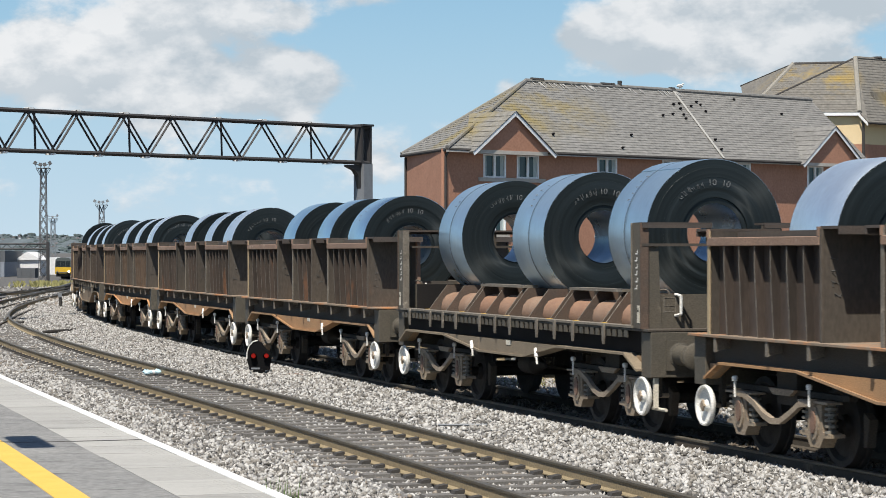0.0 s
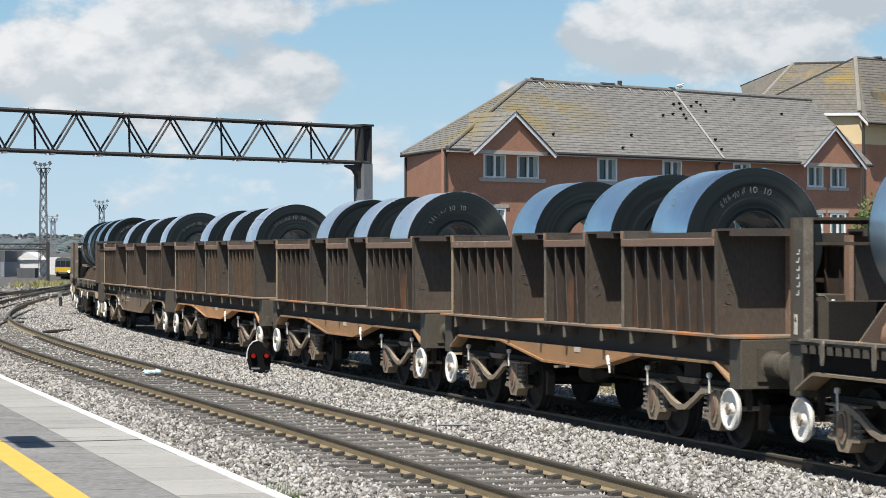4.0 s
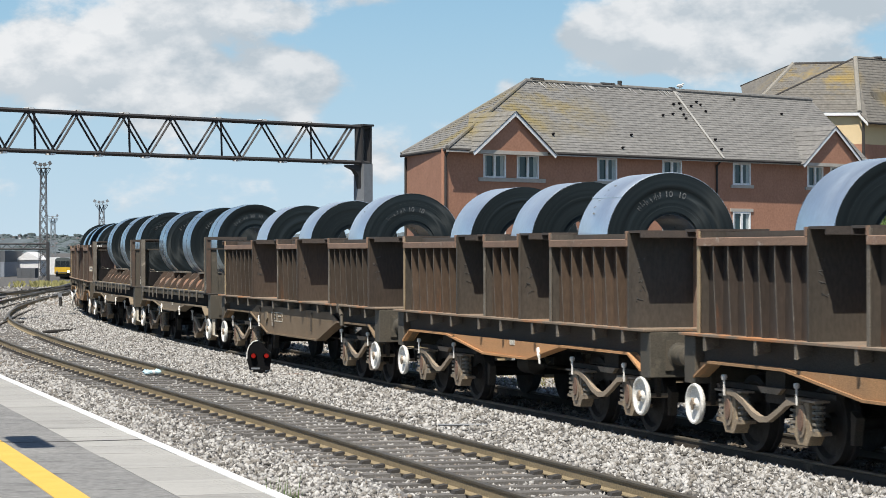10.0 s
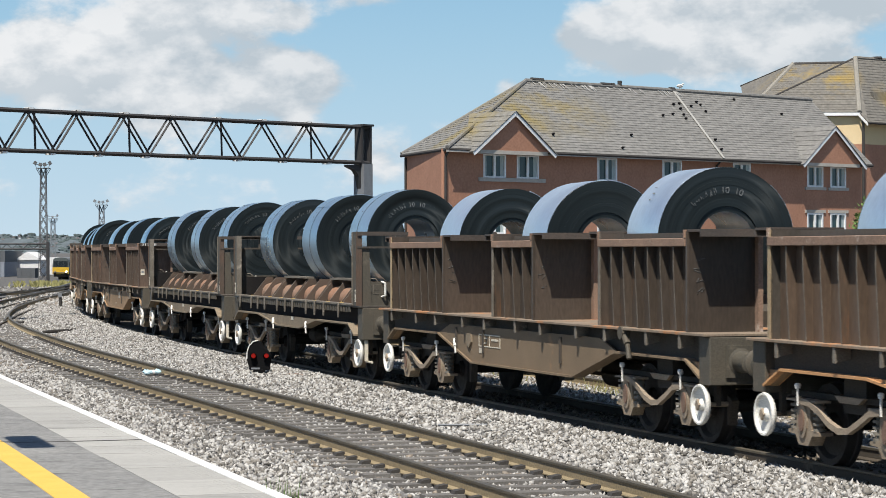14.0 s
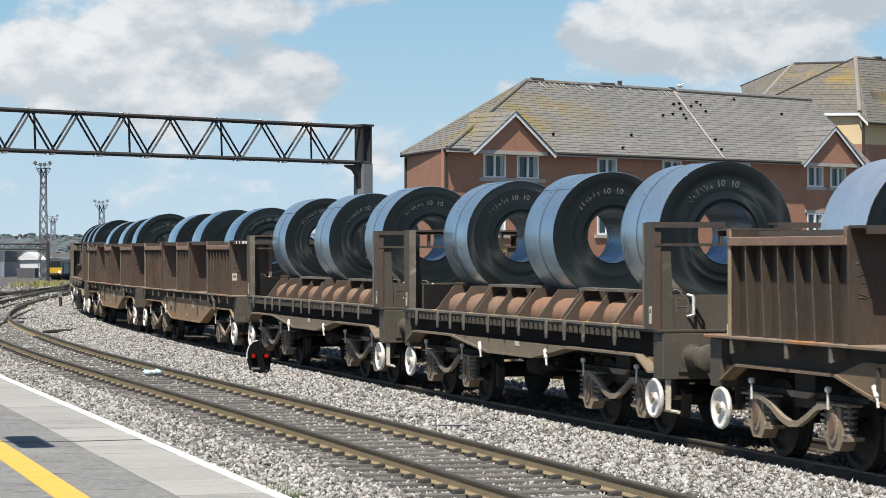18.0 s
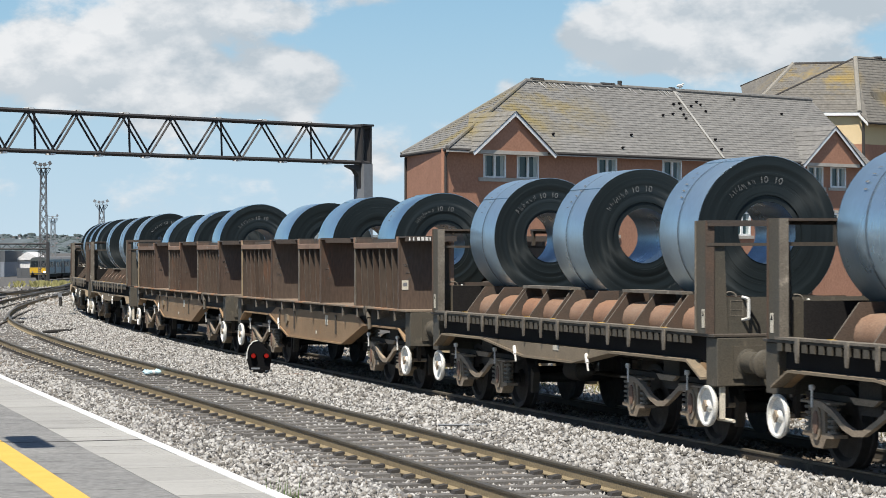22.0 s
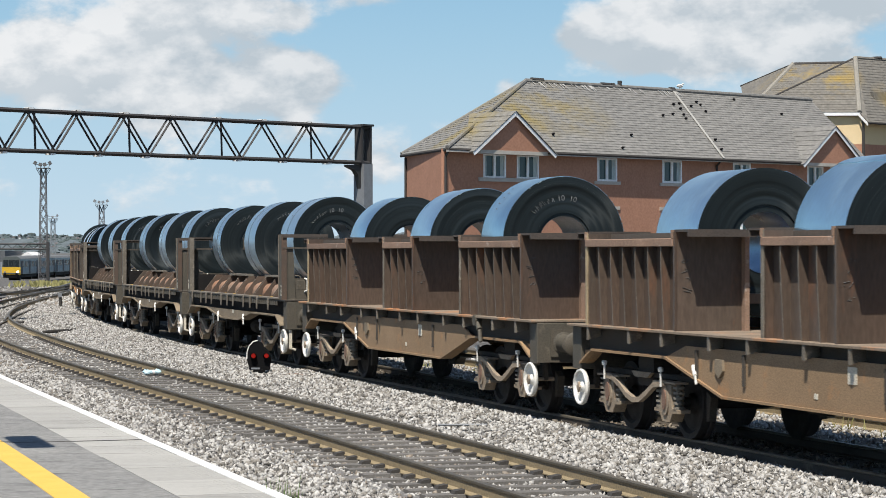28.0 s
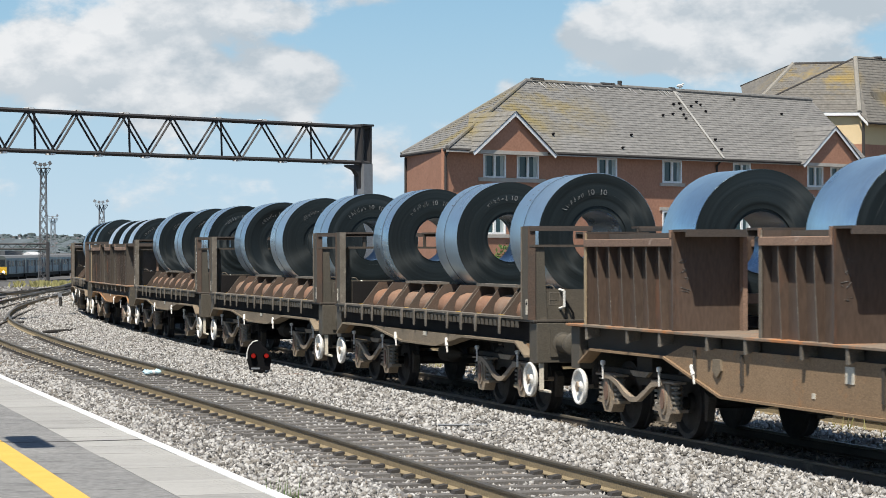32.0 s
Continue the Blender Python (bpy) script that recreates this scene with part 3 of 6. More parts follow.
def make_bed():
    bm = sweep(B(), TRAIN_LINE, -40.0, 160.0, list(zip(*BED)), closed=False)
    tagged(part("ballast_bed", bm, "ballast_bed"), "pale grey crushed stone ballast bed between the tracks", "ballast", kind="structure")


make_bed()


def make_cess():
    """Oily ground under and beyond the train, its colour darkened for shade as well."""
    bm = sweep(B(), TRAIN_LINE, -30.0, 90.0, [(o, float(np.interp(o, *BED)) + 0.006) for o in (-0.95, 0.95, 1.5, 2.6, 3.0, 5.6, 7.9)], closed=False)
    tagged(part("oily_cess", bm, "cess"), "oil-stained ballast darkened with the steel train's shade", "ballast", kind="structure")


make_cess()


def make_stones(name, label, mat, areas, seed):
    """Loose crushed stones as one mesh. areas: s0, s1, offset0, offset1, stones per square metre, size, height over the bed."""
    rng = np.random.default_rng(seed)
    octa = np.array([(1, 0, 0), (-1, 0, 0), (0, 1, 0), (0, -1, 0), (0, 0, 1), (0, 0, -1)], float)
    tris = np.array([(0, 2, 4), (2, 1, 4), (1, 3, 4), (3, 0, 4), (2, 0, 5), (1, 2, 5), (3, 1, 5), (0, 3, 5)])
    V = []
    for s0, s1, o0, o1, dens, size, lift, *rest in areas:
        n = int((s1 - s0) * (o1 - o0) * dens)
        s = rng.uniform(s0, s1, n)
        o = rng.uniform(o0, o1, n)
        th = np.interp(s, TRAIN_LINE.s, TRAIN_LINE.th)
        x = np.interp(s, TRAIN_LINE.s, TRAIN_LINE.x) + o * np.cos(th)
        y = np.interp(s, TRAIN_LINE.s, TRAIN_LINE.y) + o * np.sin(th)
        if rest:
            # keep most of them off the sleepers
            sn = np.interp(y, NEAR_LINE.y, NEAR_LINE.s)
            tn = np.interp(sn, NEAR_LINE.s, NEAR_LINE.th)
            sn = sn - (x - np.interp(sn, NEAR_LINE.s, NEAR_LINE.x)) * np.sin(tn)
            ph = np.abs((sn - 8.0) / 0.6 - np.round((sn - 8.0) / 0.6)) * 0.6
            keep = (ph > 0.135) | (rng.uniform(0, 1, n) < 0.04)
            s, o, x, y = s[keep], o[keep], x[keep], y[keep]
            n = len(s)
        z = np.interp(o, BED[0], BED[1]) + lift + rng.uniform(-0.3, 0.35, n) * size
        r = size * rng.uniform(0.55, 1.15, n)
        v = octa[None] * (1 + rng.uniform(-0.4, 0.4, (n, 6, 1))) * rng.uniform(0.45, 1.15, (n, 1, 3)) + rng.uniform(-0.25, 0.25, (n, 6, 3))
        q = rng.normal(size=(n, 4))
        q /= np.linalg.norm(q, axis=1, keepdims=True)
        a, b, c, d = q.T
        R = np.stack([1 - 2 * (c * c + d * d), 2 * (b * c - d * a), 2 * (b * d + c * a), 2 * (b * c + d * a), 1 - 2 * (b * b + d * d), 2 * (c * d - b * a),
                      2 * (b * d - c * a), 2 * (c * d + b * a), 1 - 2 * (b * b + c * c)], -1).reshape(n, 3, 3)
        v = np.einsum('nij,nkj->nki', R, v) * r[:, None, None] * 0.62
        v += np.stack([x, y, z], -1)[:, None]
        V.append(v.reshape(-1, 3))
    V = np.concatenate(V)
    n = len(V) // 6
    F = (tris[None] + (np.arange(n) * 6)[:, None, None]).reshape(-1)
    me = bpy.data.meshes.new(name)
    me.vertices.add(len(V))
    me.vertices.foreach_set("co", V.reshape(-1))
    me.loops.add(len(F))
    me.loops.foreach_set("vertex_index", F)
    me.polygons.add(len(F) // 3)
    me.polygons.foreach_set("loop_start", np.arange(0, len(F), 3))
    me.polygons.foreach_set("loop_total", np.full(len(F) // 3, 3))
    me.update(calc_edges=True)
    me.materials.append(M[mat])
    tagged(new(name, me), label, "ballast", kind="stuff")


def stone_material(name, dark, light, brown):
    ma = bpy.data.materials.new(name)
    ma.use_nodes = True
    nt = ma.node_tree
    p = nt.nodes["Principled BSDF"]
    geo = nt.nodes.new("ShaderNodeNewGeometry")
    ramp = nt.nodes.new("ShaderNodeValToRGB")
    e = ramp.color_ramp.elements
    e[0].position, e[0].color = 0.0, (*dark, 1)
    e[1].position, e[1].color = 1.0, (*light, 1)
    mid = e.new(0.3)
    mid.color = (*brown, 1)
    mid2 = e.new(0.45)
    mid2.color = (*tuple((a + b) / 2 for a, b in zip(dark, light)), 1)
    nt.links.new(geo.outputs["Random Per Island"], ramp.inputs[0])
    n = nt.nodes.new("ShaderNodeTexNoise")
    n.inputs["Scale"].default_value = 60.0
    tc = nt.nodes.new("ShaderNodeTexCoord")
    nt.links.new(tc.outputs["Object"], n.inputs["Vector"])
    mx = nt.nodes.new("ShaderNodeMix")
    mx.data_type = 'RGBA'
    mx.blend_type = 'OVERLAY'
    mx.inputs["Factor"].default_value = 0.5
    nt.links.new(ramp.outputs[0], mx.inputs["A"])
    nt.links.new(n.outputs["Fac"], mx.inputs["B"])
    nt.links.new(mx.outputs["Result"], p.inputs["Base Color"])
    p.inputs["Roughness"].default_value = 0.9
    return ma


M["stone"] = stone_material("pale_stone", (0.085, 0.08, 0.074), (0.515, 0.498, 0.466), (0.25, 0.23, 0.20))
M["stone_dirty"] = stone_material("dirty_stone", (0.11, 0.105, 0.095), (0.47, 0.455, 0.425), (0.27, 0.225, 0.175))
make_stones("ballast_stones", "pale grey loose crushed stones beside the rails", "stone",
            [(8, 24, -9.3, -5.75, 360, 0.075, 0.0), (24, 40, -9.3, -5.75, 260, 0.072, 0.0), (40, 62, -9.3, -5.75, 200, 0.066, 0.0),
             (8, 24, -3.05, -0.9, 370, 0.075, 0.0), (24, 42, -3.05, -0.9, 290, 0.072, 0.0), (42, 66, -3.9, -0.9, 240, 0.064, 0.0), (66, 100, -6.0, -0.9, 130, 0.075, 0.0)], 11)
# Oily stones, with the shade under the train mixed into their colours.
M["stone_oily_shaded"] = stone_material("shaded_oily_stone", (0.035, 0.031, 0.026), (0.235, 0.20, 0.155), (0.125, 0.092, 0.06))
make_stones("oily_stones", "oily stones under the steel train, darkened for its shade", "stone_oily_shaded",
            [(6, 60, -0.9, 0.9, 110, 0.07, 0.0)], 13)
make_stones("track_stones", "darker dirty stones between rails and sleepers", "stone_dirty",
            [(8, 26, -5.75, -3.05, 420, 0.056, -0.006, 1), (26, 44, -5.9, -3.05, 260, 0.06, -0.004, 1), (44, 66, -6.8, -3.3, 120, 0.075, 0.004, 1),
             (8, 60, 0.9, 3.0, 80, 0.08, 0.012), (8, 50, 3.0, 5.6, 50, 0.08, 0.01), (62, 105, -18.0, -6.5, 14, 0.15, 0.12), (95, 130, -6.0, 0.0, 14, 0.15, 0.0)], 12)


# ---------------------------------------------------------------- platform
PLAT_H = 0.915
PX, PY, PTH = -0.88, 13.9, radians(17.4)


def plat(along, out, z=0.0):
    """A place on the platform: along its edge (positive away from the eye), and in from the edge."""
    return (PX - math.sin(PTH) * along - math.cos(PTH) * out, PY + math.cos(PTH) * along - math.sin(PTH) * out, PLAT_H + z)


def slab(bm, a0, a1, o0, o1, z0, z1):
    lo = [bm.verts.new(plat(a, o, z0)) for a, o in ((a0, o0), (a1, o0), (a1, o1), (a0, o1))]
    hi = [bm.verts.new(plat(a, o, z1)) for a, o in ((a0, o0), (a1, o0), (a1, o1), (a0, o1))]
    bm.faces.new(lo)
    bm.faces.new(hi)
    for i in range(4):
        bm.faces.new((lo[i], lo[(i + 1) % 4], hi[(i + 1) % 4], hi[i]))
    return bm


def make_platform():
    p = thing("platform", "station platform of pale concrete slabs and worn tarmac", "platform", kind="structure")
    part("platform_wall", slab(B(), -30, 60, 0.05, 6, -1.5, -0.07), "paving", p)
    part("tarmac_strip", slab(B(), -30, 60, 0.625, 1.62, -0.07, 0.0), "tarmac", p, "worn grey tarmac strip")
    part("yellow_line", slab(B(), -30, 60, 1.13, 1.33, -0.001, 0.004), "yellow_line", p, "yellow safety line")
    rnd = random.Random(3)
    a = -23.28
    while a < 34.0:
        n = a + 0.91
        lift = rnd.uniform(-0.003, 0.002)
        cs = part("coping_slab", slab(B(), a + 0.003, n - 0.003, 0.0, 0.62, -0.07, lift), "paving", p)
        part("white_edge", slab(B(), a + 0.003, n - 0.003, 0.0, 0.085, 0.0, 0.005), "white_line", cs, "white painted edge")
        gr = B()
        for i in range(4):
            slab(gr, a + rnd.uniform(0.02, 0.2), n - rnd.uniform(0.02, 0.2), 0.14 + i * 0.034, 0.147 + i * 0.034, lift - 0.001, lift + 0.0008)
        part("tread_grooves", gr, "groove", cs)
        part("flag_stone", slab(B(), a + 0.004, n - 0.004, 1.625, 2.4, -0.07, rnd.uniform(-0.003, 0.002)), "paving", p)
        part("flag_stone", slab(B(), a + 0.004, n - 0.004, 2.405, 3.2, -0.07, rnd.uniform(-0.003, 0.002)), "paving", p)
        a = n
    part("paving_field", slab(B(), -30, 60, 3.205, 6.0, -0.07, 0.0), "paving", p)
    part("expansion_joint", slab(B(), 4.52, 4.54, 0.0, 1.62, 0.0, 0.0025), "clip", p, "dark joint across the platform")


make_platform()


# Out-of-view board on a post, shaped to cast the shadow on the platform.
def make_platform_caster():
    lp = thing("platform_lamp", "unseen boxy board on a post that casts the platform shadow", "lamp post")
    bx, by, top = -4.94, 16.27, PLAT_H + 3.2
    part("post", rod(B(), (bx, by, PLAT_H), (bx, by, top), 0.05, 12), "grey_steel", lp)
    part("foot", box(B(), bx - 0.14, bx + 0.14, by - 0.14, by + 0.14, PLAT_H, PLAT_H + 0.03), "grey_steel", lp)
    part("arm", rod(B(), (bx, by, top), (-3.73, by, top), 0.03, 10), "grey_steel", lp)
    head = part("lantern", box(B(), -0.12, 0.12, -0.55, 0.55, -0.06, 0.05), "grey_steel", lp, bevel=0.02)
    head.matrix_basis = Matrix.Translation((-3.73, by, top)) @ Matrix.Rotation(PTH, 4, 'Z')


make_platform_caster()


# ---------------------------------------------------------------- lineside things
def make_ground_signal():
    x, y = -3.62, 46.6
    g = thing("ground_signal", "black ground shunting signal with two red lamps on ballast", "ground signal")
    part("base", box(B(), x - 0.11, x + 0.12, y - 0.1, y + 0.1, -0.3, 0.0), "black", g)
    part("foot", box(B(), x - 0.05, x + 0.20, y - 0.12, y + 0.12, -0.24, -0.20), "black", g)
    part("plate", box(B(), x - 0.19, x + 0.22, y - 0.06, y + 0.06, -0.015, 0.06), "black", g, bevel=0.01)
    face = [(-0.20, 0.05), (0.21, 0.05), (0.24, 0.16), (0.235, 0.29), (0.17, 0.38), (0.10, 0.44), (0.06, 0.52), (-0.02, 0.565), (-0.11, 0.545), (-0.19, 0.46), (-0.23, 0.34), (-0.235, 0.20)]
    part("disc", prism(B(), [(x + a, c) for a, c in face], y - 0.06, y + 0.07), "black", g, "rounded black signal face", bevel=0.012)
    part("number_plate", box(B(), x - 0.15, x + 0.02, y - 0.066, y - 0.06, 0.0, 0.035), "grey_steel", g, "small pale plate with faint marks")
    for sx in (-0.105, 0.15):
        hd = part("hood", lathe(B(), [(-0.12, 0.062), (-0.05, 0.064), (-0.05, 0.056), (-0.11, 0.055)], 'y', 16, (x + sx, y - 0.02, 0.265)), "black", g)
        part("lens", lathe(B(), [(-0.072, 0.0), (-0.068, 0.022), (-0.058, 0.040), (-0.046, 0.047)], 'y', 16, (x + sx, y - 0.025, 0.265)), "red_lens", hd, "glowing red lens")
    rim = B()
    for (a0, c0), (a1, c1) in zip(face[7:11], face[8:12]):
        rod(rim, (x + a0, y - 0.065, c0), (x + a1, y - 0.065, c1), 0.013, 6)
    part("white_edge", rim, "white", g, "white curved edge")


make_ground_signal()


def at_line(s, o, z):
    x, y, _ = TRAIN_LINE.at(s, o)
    return Vector((x, y, z))


def make_litter():
    rnd = random.Random(8)
    def spot(bear, py, z=-0.18):
        d = (2.39 - z) * 4190 / (py - 438.7)
        return Vector(((bear - 784) / 4190 * d, d, z))
    c = spot(268, 660, -0.12)
    t = thing("plastic_litter", "crumpled pale blue plastic bag lying between the rails", "litter")
    for k in range(3):
        bm = B()
        bmesh.ops.create_icosphere(bm, subdivisions=2, radius=0.085)
        for v in bm.verts:
            v.co = Vector((v.co.x * 1.3, v.co.y, v.co.z * 0.6)) * (1 + 0.5 * noise.noise(v.co * 9 + Vector((k, 0, 0)))) + c + Vector((k * 0.09 - 0.09, k * 0.05, rnd.uniform(0, 0.03)))
        part("fold", bm, "litter" if k != 1 else "white_line", t)
    # a lost grey pipe and an orange hose on the stones
    a, b = spot(775, 752, -0.06), spot(862, 752, -0.06)
    pipe = thing("lost_pipe", "short dark pipe lying on pale ballast", "pipe")
    part("tube", rod(B(), a, b, 0.016, 8), "grey_steel", pipe)
    hose = thing("orange_hose", "orange plastic hose lying on the ballast", "hose")
    pts = [spot(500, 662, -0.08), spot(530, 664, -0.06), spot(565, 667, -0.08), spot(590, 672, -0.08)]
    for p0, p1 in zip(pts[:-1], pts[1:]):
        part("length", rod(B(), p0, p1, 0.025, 8), "pad", hose)
    a, b = spot(78, 588, -0.12), spot(150, 583, -0.12)
    cab = thing("cable_run", "dark cable lying across the ballast", "cable")
    part("length", rod(B(), a, b, 0.05, 8), "clip", cab)
    for bear, py, w_, h_ in ((107, 549, 0.11, 0.75), (93, 556, 0.5, 0.15), (33, 574, 0.35, 0.1)):
        q = spot(bear, py, -0.2)
        mp = thing("marker_post" if h_ > 0.5 else "cable_trough", "dark lineside post standing in ballast" if h_ > 0.5 else "dark concrete cable trough lid on ballast", "post" if h_ > 0.5 else "cable trough")
        bm = box(B(), q.x - w_ / 2, q.x + w_ / 2, q.y - 0.1, q.y + 0.1, -0.3, -0.2 + h_)
        part("body", bm, "clip", mp, bevel=0.01)
        if h_ > 0.5:
            part("head", box(B(), q.x - 0.085, q.x + 0.085, q.y - 0.14, q.y - 0.1, h_ - 0.42, h_ - 0.22), "grey_steel", mp)


make_litter()


# ---------------------------------------------------------------- wagons
def strip(bm, pts, y0, y1, th):
    """A flat bar that follows (x, z) points, th thick downwards."""
    lo = [(x, z - th) for x, z in pts]
    return prism(bm, list(pts) + lo[::-1], y0, y1)


def spring(bm, x, y, z0, z1, r=0.075, turns=6):
    prof = [(z0, 0.0)]
    h = (z1 - z0) / turns
    for k in range(turns):
        prof += [(z0 + h * (k + 0.08), r), (z0 + h * (k + 0.55), r), (z0 + h * (k + 0.6), r * 0.5), (z0 + h * (k + 0.98), r * 0.5)]
    prof.append((z1, 0.0))
    return lathe(bm, prof, 'z', 10, (x, y, 0))


def wheel_bm(side):
    bm = B()
    a, b = side * 0.68, side * 0.82
    f = side * 0.655
    lathe(bm, [(a, 0.0), (a, 0.09), (a, 0.34), (f, 0.39), (f, 0.485), (a + side * 0.02, 0.475), (a + side * 0.03, 0.455), (b, 0.447), (b, 0.38), (b - side * 0.05, 0.34),
               (b - side * 0.06, 0.13), (b, 0.11), (b, 0.0)], 'y', 28)
    return bm


def oval(x, z, rx, rz, y0, y1):
    pts = [(x + rx * math.cos(k * math.pi / 8), z + rz * math.sin(k * math.pi / 8)) for k in range(16)]
    return prism(B(), pts, *sorted((y0, y1)))


def running_gear(w, hl):
    """Two bogies with their wheelsets, and the white brake wheels."""
    sets = []
    for end in (-1, 1):
        bc = end * (hl - 1.67)
        part("bolster", box(B(), bc - 0.25, bc + 0.25, -1.0, 1.0, 0.62, 0.98), "shaded_grime", w)
        for side in (-1, 1):
            y0, y1 = (side * 1.115, side * 1.175)
            # sagging side frame between the axleboxes
            pts = [(bc - 0.97, 0.745), (bc - 0.76, 0.73), (bc - 0.52, 0.65), (bc - 0.28, 0.53), (bc - 0.06, 0.475), (bc + 0.16, 0.49), (bc + 0.40, 0.59), (bc + 0.64, 0.705), (bc + 0.97, 0.745)]
            bm = strip(B(), pts, min(y0, y1), max(y0, y1), 0.07)
            part("side_frame", bm, "bogie", w, "dished steel bogie side frame")
            part("frame_rail", box(B(), bc - 1.5, bc + 1.5, min(side * 0.9, side * 1.0), max(side * 0.9, side * 1.0), 0.74, 0.80), "shaded_grime", w)
            part("step_bracket", prism(B(), [(bc - 0.33, 0.80), (bc + 0.33, 0.80), (bc + 0.2, 0.73), (bc - 0.22, 0.73)], min(side * 1.02, side * 1.07), max(side * 1.02, side * 1.07)), "bogie", w)
        for k in (-1, 1):
            x = bc + k * 0.95
            ws = new("wheelset", finish(rod(B(), (0, -1.0, 0), (0, 1.0, 0), 0.075, 12), "wheelset", "tyre", True))
            ws.parent = w
            ws.location = (x, 0, 0.447)
            for side in (-1, 1):
                part("wheel", wheel_bm(side), "tyre", ws, smooth=True)
            sets.append((ws, x))
            for side in (-1, 1):
                ya, yb = sorted((side * 0.96, side * 1.13))
                ped = prism(B(), [(x - 0.37, 0.385), (x - 0.37, 0.345), (x - 0.20, 0.335), (x - 0.115, 0.225), (x + 0.115, 0.225), (x + 0.20, 0.335), (x + 0.37, 0.345), (x + 0.37, 0.385),
                                  (x + 0.175, 0.40), (x + 0.155, 0.69), (x - 0.155, 0.69), (x - 0.175, 0.40)], ya, yb)
                ab = part("axlebox", ped, "axlebox", w, "rust-brown axlebox in its guides")
                cap = oval(x, 0.5, 0.062, 0.125, side * 1.13, side * 1.165)
                part("cover", cap, "cover", ab, "rust-red bearing cover")
                lip = oval(x, 0.49, 0.105, 0.185, side * 1.12, side * 1.15)
                part("guide_ring", lip, "bogie", ab)
                for sx in (-0.27, 0.27) if side == -1 else (0.27,):
                    part("spring", spring(B(), x + sx, side * 1.07, 0.386, 0.698, 0.072, 5), "spring_steel", ab, "grimy coil spring")
                pin = rod(B(), (x, side * 1.2, 0.66), (x, side * 1.2, 0.86), 0.014, 8)
                lathe(pin, [(0.845, 0.0), (0.845, 0.03), (0.885, 0.036), (0.905, 0.024), (0.905, 0.0)], 'z', 10, (x, side * 1.2, 0))
                part("damper_pin", pin, "white", w, "white painted pin")
                part("spring_plate", box(B(), x - 0.36, x + 0.36, min(side * 0.98, side * 1.16), max(side * 0.98, side * 1.16), 0.70, 0.725), "bogie", w)
                part("brake_block", prism(B(), [(x + k * 0.49, 0.25), (x + k * 0.56, 0.25), (x + k * 0.62, 0.55), (x + k * 0.49, 0.62)], min(side * 0.7, side * 0.8), max(side * 0.7, side * 0.8)), "wagon_dark", w)
        for side in (-1, 1):
            bm = B()
            y = side * 1.25
            lathe(bm, [(y - side * 0.045, 0.0), (y - side * 0.045, 0.07), (y - side * 0.02, 0.2), (y - side * 0.03, 0.232), (y, 0.248), (y + side * 0.03, 0.238), (y + side * 0.03, 0.216),
                       (y - side * 0.005, 0.2), (y - side * 0.025, 0.08), (y + side * 0.02, 0.05), (y + side * 0.035, 0.035), (y + side * 0.035, 0.0)], 'y', 28, (end * hl, 0, 0.52))
            bw = part("brake_wheel", bm, "white", w, "white handbrake wheel", smooth=True)
            part("hub", prism(B(), [(end * hl + 0.055 * math.cos(q * math.pi / 2), 0.52 + 0.07 * math.sin(q * math.pi / 2)) for q in range(4)], *sorted((y + side * 0.02, y + side * 0.05))), "bogie", bw, "grimy hub nut")
            part("spindle", rod(B(), (end * hl, side * 0.9, 0.52), (end * hl, side * 1.22, 0.52), 0.03), "bogie", bw)
            part("bracket", box(B(), end * hl - 0.04, end * hl + 0.04, min(side * 1.0, side * 1.06), max(side * 1.0, side * 1.06), 0.5, 0.9), "wagon_dark", bw)
    return sets


